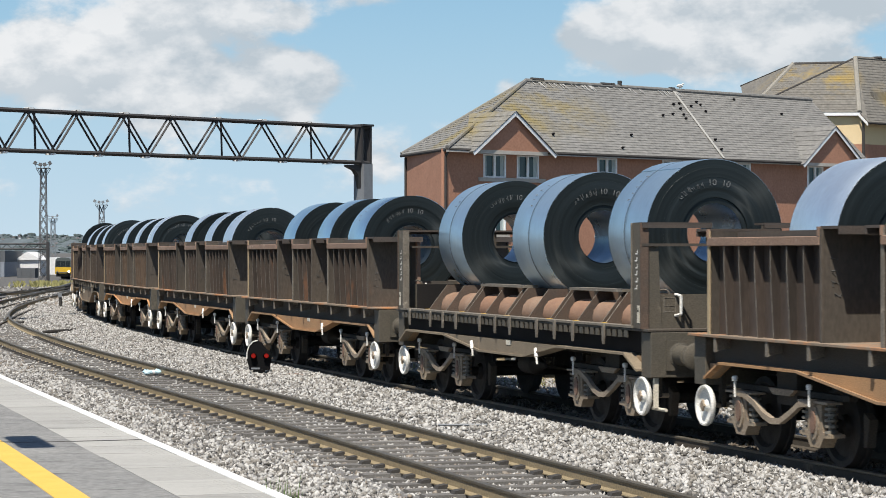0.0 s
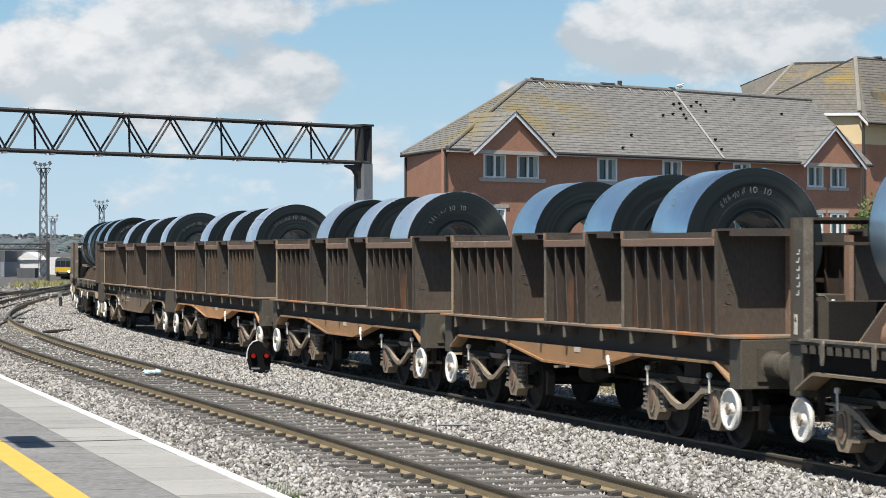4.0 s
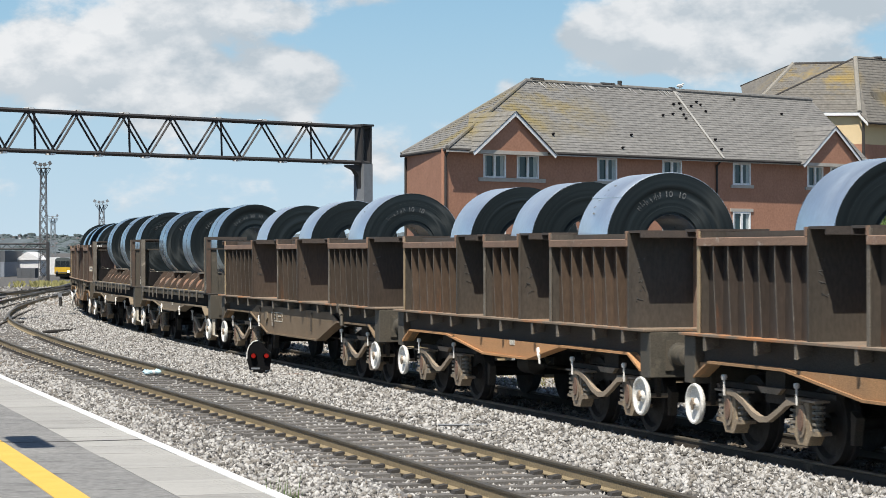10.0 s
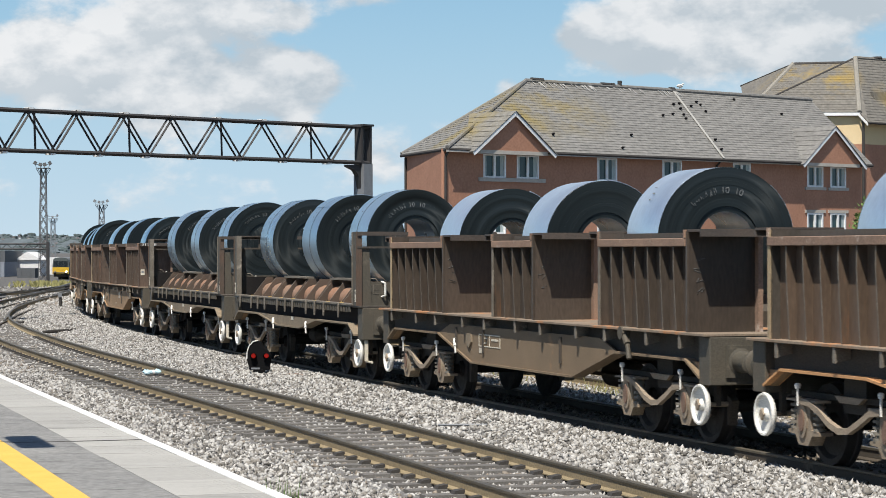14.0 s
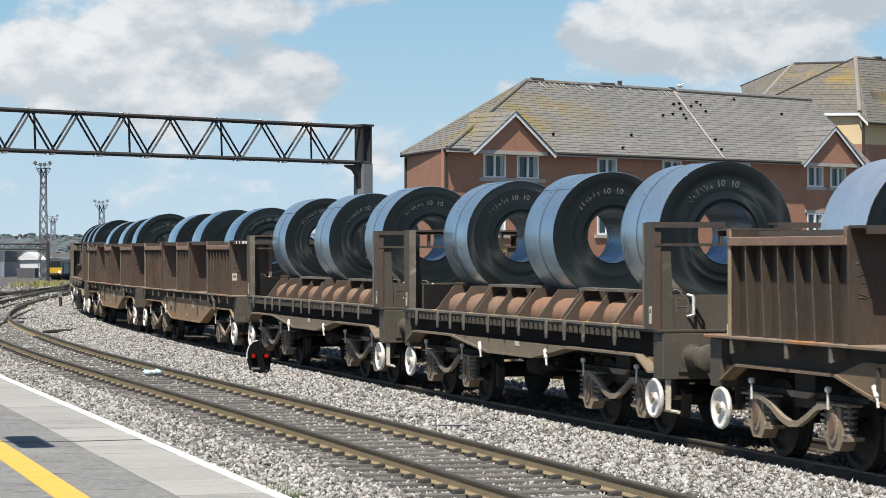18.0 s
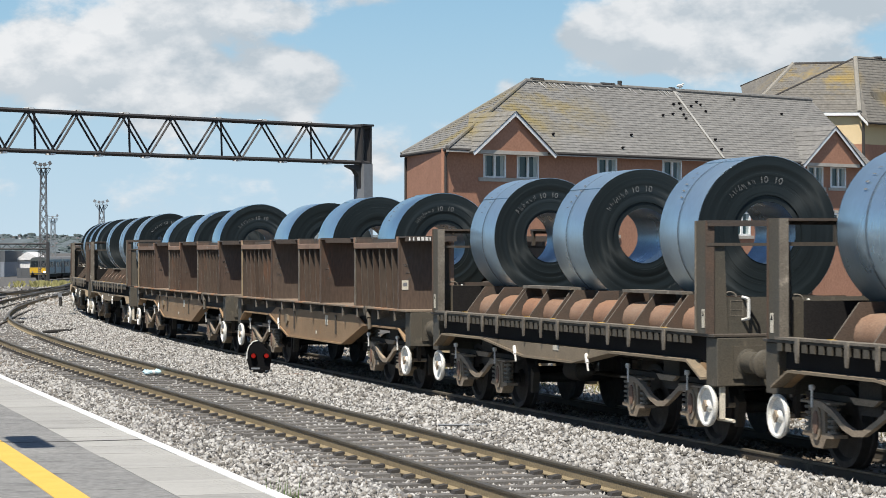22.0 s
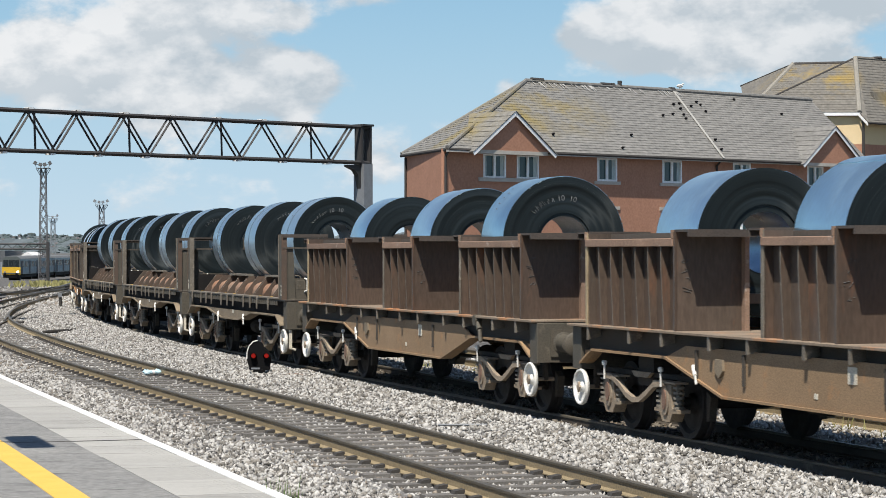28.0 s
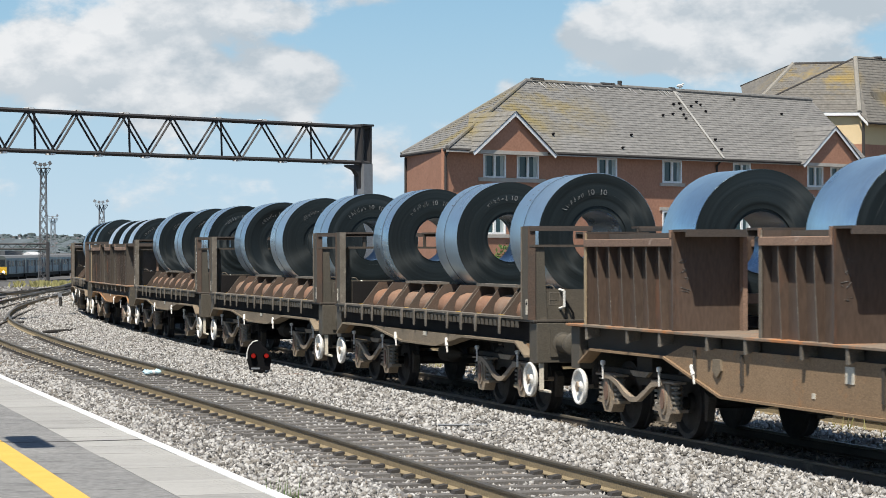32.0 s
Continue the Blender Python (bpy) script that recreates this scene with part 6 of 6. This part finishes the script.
def make_gull():
    """A white gull standing on the ridge."""
    g = thing("gull", "small white gull standing on the tiled ridge", "bird")
    p = C0 + E_ * 22.9 - N_ * 5.0
    z = 11.32
    part("body", lathe(B(), [(-0.2, 0.02), (-0.12, 0.08), (0.0, 0.11), (0.1, 0.09), (0.17, 0.02)], 'x', 10, (p.x, p.y, z + 0.16)), "white", g, smooth=True)
    part("head", lathe(B(), [(-0.06, 0.01), (-0.03, 0.05), (0.03, 0.05), (0.06, 0.01)], 'x', 8, (p.x + 0.16, p.y, z + 0.27)), "white", g, smooth=True)
    part("beak", rod(B(), (p.x + 0.2, p.y, z + 0.27), (p.x + 0.28, p.y, z + 0.25), 0.015, 5, 0.004), "yellow_line", g)
    part("wing", rod(B(), (p.x + 0.08, p.y - 0.09, z + 0.19), (p.x - 0.26, p.y - 0.07, z + 0.15), 0.04, 6, 0.01), "grey_steel", g)
    for k in (-0.03, 0.05):
        part("leg", rod(B(), (p.x + k, p.y, z - 0.16), (p.x + k, p.y, z + 0.1), 0.012, 5), "yellow_line", g)


make_gull()


M["hip_tile"] = material("pale_hip_tile", (0.27, 0.25, 0.21), 0.9, alt=(0.21, 0.195, 0.17), scale=2.0, amount=0.7)


def make_corner_block():
    b = thing("corner_block", "cream rendered block with brick base and grey hipped roof", "building")
    foot = [(27.1, 153.25), (37.0, 163.2), (30.0, 174.0), (19.7, 168.0), (19.7, 154.0)]
    part("upper_wall", prism(B(), foot, 9.1, 10.95, 'z'), "cream", b, "cream rendered upper wall")
    part("brick_base", prism(B(), foot, -0.7, 9.1, 'z'), "brick", b)
    e1, e0, eb, er = (19.2, 153.6, 11.14), (26.9, 153.0, 11.14), (27.35, 152.3, 10.42), (37.2, 162.1, 10.42)
    a, c = (27.5, 158.0, 15.05), (33.2, 162.4, 15.05)
    roof = part("roof", plate(B(), [(19.2, 153.62, 10.93), (26.9, 153.02, 10.93), (26.9, 153.02, 11.12), (19.2, 153.62, 11.12)], 0.06), "frame", b, "white eaves board under the tiles")
    part("corner_fascia", plate(B(), [(26.85, 153.0, 10.92), (27.35, 152.32, 10.22), (27.35, 152.32, 10.40), (26.85, 153.0, 11.12)], 0.05), "frame", roof)
    part("soffit", plate(B(), [(19.2, 153.7, 10.9), (26.9, 153.1, 10.9), (27.4, 153.6, 10.9), (19.6, 154.2, 10.9)], 0.02), "clip", roof)
    courses(roof, e1, e0, a, a, 22, mat="tile_dark", lift=0.026)
    courses(roof, eb, er, a, c, 24, mat="tile_dark", lift=0.026)
    part("hip_slope", plate(B(), [e0, eb, a], 0.02), "tile_dark", roof)
    part("back_slope", plate(B(), [e1, a, c, (30.0, 174.0, 11.0)], 0.02), "tile_dark", roof)
    part("hip_tiles", rod(B(), e0, a, 0.17, 8), "hip_tile", roof, "pale hip tiles")
    part("hip_tiles", rod(B(), e1, a, 0.08, 8), "clip", roof)
    part("ridge_tiles", rod(B(), a, c, 0.13, 8), "tile_dark", roof)
    part("chimney_vent", rod(B(), (28.9, 159.1, 15.1), (29.5, 159.5, 15.15), 0.13, 8), "clip", roof)
    part("gutter", rod(B(), eb, er, 0.09, 6), "clip", b)
    part("downpipe", rod(B(), (27.15, 152.95, -0.7), (27.15, 152.95, 10.6), 0.09, 8), "clip", b)
    # dormer on the front slope
    dm = part("dormer", plate(B(), [(28.35, 155.3, 11.4), (31.2, 158.0, 11.4), (31.2, 158.2, 12.6), (28.0, 155.3, 12.6)], 0.2), "tile_dark", roof, "small lichened tile dormer")
    part("dormer_fascia", rod(B(), (28.35, 155.1, 11.35), (31.2, 157.8, 11.35), 0.11, 4), "frame", dm)


def make_rear_block():
    b = thing("rear_block", "further block with lichened grey hipped tile roof", "building")
    e3, e0, e1 = (23.4, 186.0, 15.08), (22.26, 174.0, 12.2), (38.0, 168.0, 12.2)
    r0, r1 = (26.6, 180.0, 16.34), (36.0, 177.0, 16.34)
    part("wall", prism(B(), [(22.8, 174.6), (37.5, 169.0), (40.0, 186.0), (23.6, 185.6)], -0.7, 12.15, 'z'), "brick", b)
    roof = part("roof", plate(B(), [e0, e1, r1, r0], 0.01), "tile_dark", b)
    courses(roof, e0, e1, r0, r1, 22, mat="tile_dark", lift=0.026)
    courses(roof, e3, e0, r0, r0, 22, mat="tile_dark", lift=0.026)
    part("back_slope", plate(B(), [e3, r0, r1, (40.0, 186.0, 12.2)], 0.02), "tile_dark", roof)
    part("hip_tiles", rod(B(), e0, r0, 0.17, 8), "hip_tile", roof, "pale hip tiles")
    part("hip_tiles", rod(B(), e3, r0, 0.08, 8), "clip", roof)
    part("ridge_tiles", rod(B(), r0, r1, 0.13, 8), "clip", roof)


make_corner_block()
make_rear_block()


# ---------------------------------------------------------------- trees and weeds
def leaf_cloud(bm, rng, centre, radius, n, size):
    for _ in range(n):
        d = rng.normal(size=3)
        d /= np.linalg.norm(d)
        p = Vector(centre) + Vector(d * np.array(radius) * rng.uniform(0.35, 1.0) ** 0.6)
        q = Euler(rng.uniform(0, 6.28, 3)).to_matrix()
        s = size * rng.uniform(0.6, 1.3)
        vs = [bm.verts.new(p + q @ Vector(c)) for c in ((-s, 0, 0), (0, -s * 0.55, 0), (s, 0, 0.2 * s), (0, s * 0.55, 0))]
        bm.faces.new(vs)


def make_tree(x, y, z0, height, spread, seed, n=1400):
    rng = np.random.default_rng(seed)
    t = thing("tree", "leafy green tree between the tracks and the houses", "tree", "lineside trees")
    bm = rod(B(), (x, y, z0), (x, y, z0 + height * 0.55), 0.16, 8, 0.08)
    for k in range(5):
        a = rng.uniform(0, 6.28)
        rod(bm, (x, y, z0 + height * (0.3 + 0.05 * k)), (x + math.cos(a) * spread * 0.6, y + math.sin(a) * spread * 0.6, z0 + height * (0.55 + 0.07 * k)), 0.07, 6, 0.02)
    part("trunk", bm, "bark", t)
    bm = B()
    for k in range(9):
        c = (x + rng.uniform(-0.6, 0.6) * spread, y + rng.uniform(-0.6, 0.6) * spread, z0 + height * rng.uniform(0.45, 0.88))
        leaf_cloud(bm, rng, c, (spread * 0.45, spread * 0.45, height * 0.16), n // 9, 0.09)
    part("crown", bm, "leaf", t)


make_tree(17.9, 97.0, -0.5, 5.6, 2.0, 1, 2600)
make_tree(21.0, 99.0, -0.5, 5.0, 2.2, 2)
make_tree(2.6, 106.0, -0.5, 3.0, 1.5, 3)
make_tree(4.8, 107.5, -0.5, 2.8, 1.3, 4)
make_tree(12.5, 108.0, -0.5, 2.6, 1.4, 5)


def make_weeds():
    rng = np.random.default_rng(6)
    bm = B()
    for _ in range(22):
        bear = rng.choice([30, 64, 70, 78, 86, 104, 112, 118]) + rng.normal() * 4
        y = rng.uniform(198, 232)
        x = (bear - 784) / 4190 * y
        z = ground_height(y)
        for _k in range(26):
            h = rng.uniform(0.15, 0.65)
            a = rng.uniform(0, 6.28)
            bx, by = x + rng.normal() * 0.35, y + rng.normal() * 0.5
            tip = Vector((bx + math.cos(a) * 0.25, by + math.sin(a) * 0.2, z + h))
            w_ = 0.05
            bm.faces.new([bm.verts.new(p) for p in ((bx - w_, by, z), (bx + w_, by, z), tip + Vector((w_, 0, -0.1)), tip + Vector((-w_, 0, 0)))])
    tagged(part("yard_weeds", bm, "weed"), "yellow-green weeds growing over the disused sidings", "weeds", kind="stuff")
    bm = B()
    for _ in range(70):
        s = rng.uniform(10, 48)
        o = rng.choice([2.3, 5.4, 6.3]) + rng.normal() * 0.3
        p = at_line(s, o, -0.25)
        for _k in range(16):
            a = rng.uniform(0, 6.28)
            h = rng.uniform(0.12, 0.4)
            q = p + Vector((rng.normal() * 0.12, rng.normal() * 0.15, 0))
            tip = q + Vector((math.cos(a) * 0.12, math.sin(a) * 0.12, h))
            bm.faces.new([bm.verts.new(c) for c in (q + Vector((-0.015, 0, 0)), q + Vector((0.015, 0, 0)), tip)])
    tagged(part("track_weeds", bm, "weed"), "yellowish weeds along the disused rails", "weeds", kind="stuff")
    bm = B()
    p = Vector(plat(0.62, -0.06, -0.5))
    for _k in range(60):
        a = rng.uniform(0, 6.28)
        h = rng.uniform(0.28, 0.62)
        q = p + Vector((rng.normal() * 0.08, rng.normal() * 0.08, 0))
        tip = q + Vector((math.cos(a) * 0.08, math.sin(a) * 0.08, h))
        bm.faces.new([bm.verts.new(c) for c in (q + Vector((-0.012, 0, 0)), q + Vector((0.012, 0, 0)), tip)])
    tagged(part("edge_weed", bm, "leaf"), "small green weed growing at the platform edge", "weeds", kind="stuff")


make_weeds()


def make_heap(bear, d, w, seed):
    x = (bear - 784) / 4190 * d
    z = ground_height(d)
    h = thing("spoil_heap", "low heap of pale old ballast beside yard rails", "spoil heap", "heaps in the yard")
    bm = B()
    bmesh.ops.create_icosphere(bm, subdivisions=3, radius=1.0)
    for v in bm.verts:
        k = 1 + 0.35 * noise.noise(v.co * 2.5 + Vector((seed, 0, 0)))
        v.co = Vector((x + v.co.x * w * k, d + v.co.y * w * 1.5 * k, z - 0.05 + max(v.co.z, -0.2) * 0.42 * k))
    part("mound", bm, "sleeper", h)


def make_rubble():
    rng = np.random.default_rng(9)
    bm = B()
    for _ in range(900):
        d = rng.uniform(118, 205)
        bear = rng.uniform(-12, 140)
        p = Vector(((bear - 784) / 4190 * d, d, ground_height(d)))
        r = rng.uniform(0.06, 0.22)
        q = [p + Vector((math.cos(a) * r * rng.uniform(0.6, 1.6), math.sin(a) * r, -0.03)) for a in (0.3, 2.2, 4.4)]
        v = [bm.verts.new(c) for c in q + [p + Vector((rng.normal() * 0.04, 0, r * rng.uniform(0.5, 1.1)))]]
        for f in ((0, 1, 3), (1, 2, 3), (2, 0, 3)):
            bm.faces.new([v[k] for k in f])
    tagged(part("yard_rubble", bm, "stone"), "scattered pale rubble and old ballast among yard rails", "rubble", kind="stuff")


make_rubble()
for bear, d, w, seed in ((22, 163, 0.5, 1), (73, 152, 0.45, 2), (113, 172, 0.4, 3), (48, 178, 0.5, 4), (96, 160, 0.3, 5), (5, 150, 0.4, 6)):
    make_heap(bear, d, w, seed)


# ---------------------------------------------------------------- depot yard far off
def make_tower(bear, y, ztop, width, heads, steel="mast"):
    x = (bear - 784) / 4190 * y
    z0 = ground_height(y)
    t = thing("floodlight_tower", "tall grey lattice floodlight tower in the yard", "floodlight tower", "yard floodlights")
    w = width / 2
    for sx in (-1, 1):
        for sy in (-1, 1):
            part("leg", rod(B(), (x + sx * w, y + sy * w, z0), (x + sx * w * 0.6, y + sy * w * 0.6, ztop), 0.075, 4), steel, t)
    n = int((ztop - z0) / (width * 1.3))
    for k in range(n):
        a, b = k / n, (k + 1) / n
        wa, wb = w * (1 - 0.4 * a), w * (1 - 0.4 * b)
        za, zb = z0 + (ztop - z0) * a, z0 + (ztop - z0) * b
        for sy in (-1, 1):
            part("lacing", rod(B(), (x - wa, y + sy * wa, za), (x + wb, y + sy * wb, zb), 0.045, 4), steel, t)
            part("lacing", rod(B(), (x + wa, y + sy * wa, za), (x - wb, y + sy * wb, zb), 0.045, 4), steel, t)
    hw = w * 1.5
    for sx in (-1, 1):
        for sy in (-1, 1):
            part("collar_strut", rod(B(), (x + sx * w * 0.6, y + sy * w * 0.6, ztop - 1.0), (x + sx * hw, y + sy * hw, ztop), 0.05, 4), steel, t)
    part("platform", box(B(), x - hw, x + hw, y - hw, y + hw, ztop, ztop + 0.1), steel, t)
    part("handrail", rod(B(), (x - hw, y - hw, ztop + 0.55), (x + hw, y - hw, ztop + 0.55), 0.04, 4), steel, t)
    for k in range(heads):
        u = -1 + 2 * k / (heads - 1)
        lamp = part("lamp", box(B(), -0.20, 0.20, -0.2, 0.2, -0.24, 0.24), steel, t)
        lamp.matrix_basis = Matrix.Translation((x + u * hw * 1.15, y - hw * (0.6 if k % 2 else 1.0), ztop + 0.45 + 0.32 * abs(u))) @ Matrix.Rotation(-0.55 * u, 4, 'Y')
        part("lamp_bracket", rod(B(), (x + u * hw * 0.9, y - hw, ztop), (x + u * hw * 1.15, y - hw * 0.8, ztop + 0.5), 0.05, 4), steel, t)


make_tower(77, 330.0, 13.4, 1.15, 4)
make_tower(94, 560.0, 9.2, 1.4, 3, "grey_steel")
make_tower(180, 430.0, 10.1, 1.3, 4, "grey_steel")


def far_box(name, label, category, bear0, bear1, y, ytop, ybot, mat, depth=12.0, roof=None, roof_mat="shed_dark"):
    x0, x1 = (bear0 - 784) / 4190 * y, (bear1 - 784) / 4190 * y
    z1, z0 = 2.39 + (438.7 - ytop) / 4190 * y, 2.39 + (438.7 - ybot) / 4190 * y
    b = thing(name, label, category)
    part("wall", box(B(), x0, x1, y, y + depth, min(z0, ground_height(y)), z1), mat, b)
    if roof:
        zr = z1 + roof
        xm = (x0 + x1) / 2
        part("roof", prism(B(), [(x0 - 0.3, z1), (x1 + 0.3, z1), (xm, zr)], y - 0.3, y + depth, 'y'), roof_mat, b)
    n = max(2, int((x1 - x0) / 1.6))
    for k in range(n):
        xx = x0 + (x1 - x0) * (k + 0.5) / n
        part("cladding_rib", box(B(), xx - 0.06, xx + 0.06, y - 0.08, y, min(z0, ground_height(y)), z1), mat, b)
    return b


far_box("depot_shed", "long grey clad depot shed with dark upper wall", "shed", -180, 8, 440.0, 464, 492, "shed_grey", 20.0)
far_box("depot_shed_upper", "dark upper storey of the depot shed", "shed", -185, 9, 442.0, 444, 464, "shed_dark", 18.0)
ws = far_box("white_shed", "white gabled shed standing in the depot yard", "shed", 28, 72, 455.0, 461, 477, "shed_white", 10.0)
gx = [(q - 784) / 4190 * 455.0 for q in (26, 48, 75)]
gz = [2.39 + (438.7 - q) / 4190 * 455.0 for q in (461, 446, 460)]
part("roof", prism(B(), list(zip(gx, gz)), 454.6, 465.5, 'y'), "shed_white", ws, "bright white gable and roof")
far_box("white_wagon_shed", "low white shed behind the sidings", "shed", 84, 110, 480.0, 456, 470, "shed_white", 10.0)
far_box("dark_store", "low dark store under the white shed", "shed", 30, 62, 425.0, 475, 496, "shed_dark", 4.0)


def make_far_gantry():
    g = thing("yard_gantry", "dark overhead gantry across the depot tracks", "gantry")
    y = 300.0
    x0, x1 = (-120 - 784) / 4190 * y, (88 - 784) / 4190 * y
    za, zb = 2.39 + (438.7 - 441) / 4190 * y, 2.39 + (438.7 - 432) / 4190 * y
    for z in (za, zb):
        part("chord", rod(B(), (x0, y, z), (x1, y, z), 0.09, 4), "gantry", g)
    n = 22
    for k in range(n):
        a, b = x0 + (x1 - x0) * k / n, x0 + (x1 - x0) * (k + 1) / n
        part("diagonal", rod(B(), (a, y, za if k % 2 else zb), (b, y, zb if k % 2 else za), 0.05, 4), "gantry", g)
    for x in (x1 - 0.2, x0 + 0.2, (x0 + x1) / 2 - 4):
        part("post", box(B(), x - 0.18, x + 0.18, y - 0.18, y + 0.18, ground_height(y), zb + 0.3), "gantry", g)


make_far_gantry()


def make_hills():
    rng = np.random.default_rng(4)
    b = thing("far_hills", "hazy wooded hills with scattered houses on the horizon", "hills", kind="structure")
    for y, base, amp, seed in ((4500.0, 27.0, 8.0, 1), (3200.0, 12.0, 7.0, 2)):
        bm = B()
        xs = np.arange(-3200, 3200, 9.0)
        lo, hi, bk = [], [], []
        for x in xs:
            z = base + amp * noise.noise(Vector((x * 0.003, seed * 7.3, 0))) + 5.0 * noise.noise(Vector((x * 0.022, seed, 3))) + rng.uniform(-1.8, 1.8)
            lo.append(bm.verts.new((x, y - 300, -9)))
            hi.append(bm.verts.new((x, y + rng.uniform(-40, 40), z)))
            bk.append(bm.verts.new((x, y + 400, -9)))
        for i in range(len(xs) - 1):
            bm.faces.new((lo[i], lo[i + 1], hi[i + 1], hi[i]))
            bm.faces.new((hi[i], hi[i + 1], bk[i + 1], bk[i]))
        part("wooded_ridge", bm, "hill", b)
    bm = B()
    for _ in range(900):
        ridge, base = ((4500.0, 27.0), (3200.0, 12.0))[int(rng.integers(0, 2))]
        u = rng.uniform(-0.02, 0.8)
        y = ridge - 300 * u
        bear = rng.uniform(-60, 230)
        x = (bear - 784) / 4190 * y
        z = -9 + (1 - u) * (base + 9)
        r = rng.uniform(1.6, 6) * (1.0 if rng.uniform() < 0.9 else 1.5)
        m = bmesh.ops.create_icosphere(bm, subdivisions=1, radius=1.0)
        for v in m["verts"]:
            v.co = Vector((x, y, z)) + Vector((v.co.x * r, v.co.y * 5.0, v.co.z * r * 0.6)) * rng.uniform(0.55, 1.3)
    part("tree_crowns", bm, "hill_tree", b)
    for _ in range(95):
        ridge, base = ((4500.0, 27.0), (3200.0, 12.0))[int(rng.integers(0, 2))]
        u = rng.uniform(0.05, 0.55)
        y = ridge - 300 * u + 368
        bear = rng.uniform(-20, 230)
        x = (bear - 784) / 4190 * ridge
        z = -9 + (1 - u) * (base + 7)
        w_ = rng.uniform(2.0, 5.0)
        h = part("house", box(B(), x - w_, x + w_, y - 372, y - 364, z - 3.5, z + 0.5), "shed_white" if rng.uniform() < 0.4 else "sill", b)
        part("house_roof", prism(B(), [(x - w_ - 0.4, z + 0.5), (x + w_ + 0.4, z + 0.5), (x, z + 3.5)], y - 373, y - 363, 'y'), "roof_red" if rng.uniform() < 0.6 else "shed_grey", h)


make_hills()


# ---------------------------------------------------------------- passenger unit that leaves the depot
def make_unit():
    u = thing("passenger_train", "yellow-fronted blue-grey diesel passenger train on a far track", "train")
    L = 15.6
    for k in range(4):
        y0 = k * (L + 0.5)
        body = part("car_body", prism(B(), [(-1.38, 0.95), (-1.4, 2.2), (-1.3, 3.25), (1.3, 3.25), (1.4, 2.2), (1.38, 0.95)], y0 + (0.12 if k == 0 else 0), y0 + L), "dmu_grey", u)
        part("roof", prism(B(), [(-1.3, 3.25), (-1.0, 3.58), (0, 3.7), (1.0, 3.58), (1.3, 3.25)], y0 + 0.1, y0 + L), "dmu_roof", body)
        for i in range(5):
            a = y0 + 1.5 + i * 2.75
            part("side_window", box(B(), 1.36, 1.41, a, a + 1.7, 2.05, 2.85), "dmu_glass", body)
            part("panel", box(B(), 1.385, 1.405, a - 0.3, a + 2.0, 1.15, 1.95), "dmu_pale", body, "pale blue side panel")
        for a in (y0 + 0.6, y0 + L / 2 - 0.6, y0 + L - 1.8):
            part("door", box(B(), 1.37, 1.43, a, a + 1.15, 1.0, 2.95), "shed_dark", body)
        part("underframe", box(B(), -1.2, 1.2, y0 + 0.3, y0 + L - 0.3, 0.45, 0.95), "black", body)
        for a in (y0 + 3.0, y0 + L - 3.0):
            part("axle", rod(B(), (-0.85, a, 0.42), (0.85, a, 0.42), 0.42, 16), "tyre", body)
    nose = part("cab_front", prism(B(), [(-1.38, 0.85), (-1.4, 2.0), (1.4, 2.0), (1.38, 0.85)], 0.0, 0.13), "dmu_yellow", u, "bright yellow cab front")
    part("cab_surround", prism(B(), [(-1.4, 2.0), (-1.3, 3.25), (-0.9, 3.58), (0.9, 3.58), (1.3, 3.25), (1.4, 2.0)], 0.02, 0.13), "dmu_cab", u)
    for a0, a1 in ((-1.2, -0.46), (-0.4, 0.4), (0.46, 1.2)):
        part("windscreen", prism(B(), [(a0, 2.1), (a0 * 0.96, 3.08), (a1 * 0.96, 3.08), (a1, 2.1)], -0.02, 0.03), "dmu_glass", u, "dark windscreen pane")
    part("bumper", box(B(), -1.3, 1.3, -0.08, 0.02, 1.0, 1.14), "dmu_cab", u)
    for x in (-0.87, 0.87):
        part("buffer", lathe(B(), [(-0.45, 0.0), (-0.45, 0.2), (-0.4, 0.2), (-0.39, 0.09), (0.0, 0.09)], 'y', 14, (x, 0.05, 0.95)), "black", u)
    part("skirt", box(B(), -1.2, 1.2, 0.05, 0.4, 0.4, 0.85), "black", u)
    part("headlight", lathe(B(), [(-0.05, 0.0), (-0.04, 0.17), (0.0, 0.19), (0.02, 0.19)], 'y', 14, (0.95, 0.0, 1.25)), "headlight", u, "lit headlight")
    part("headlight", lathe(B(), [(-0.05, 0.0), (-0.04, 0.13), (0.0, 0.15), (0.02, 0.15)], 'y', 14, (-0.95, 0.0, 1.25)), "dmu_roof", u)
    return u


UNIT = make_unit()
UNIT_WAY = [(0.0, 401.5), (6.0, 401.3), (10.0, 401.0), (13.0, 400.0), (16.0, 395.8), (19.0, 388.8), (22.0, 377.0), (25.0, 364.8), (28.0, 353.2), (32.0, 342.0)]


def motions():
    for ob, mid, half, local in MOVERS:
        walk(ob, [(float(t), wagon_pose(mid, half, t) @ local) for t in range(33)])
    walk(UNIT, [(t, pose(-64.4, y, ground_height(y) + 0.1)) for t, y in UNIT_WAY])
    # wheels roll on the rails
    times = [i * 0.15 for i in range(213)] + [32.0]
    turns = [math.degrees(float(np.interp(t, range(33), GONE)) / 0.447) for t in times]
    for ws in WHEELS:
        x, y, z = ws.location
        walk(ws, [(t, pose(x, y, z, 0, a, 0)) for t, a in zip(times, turns)])


motions()
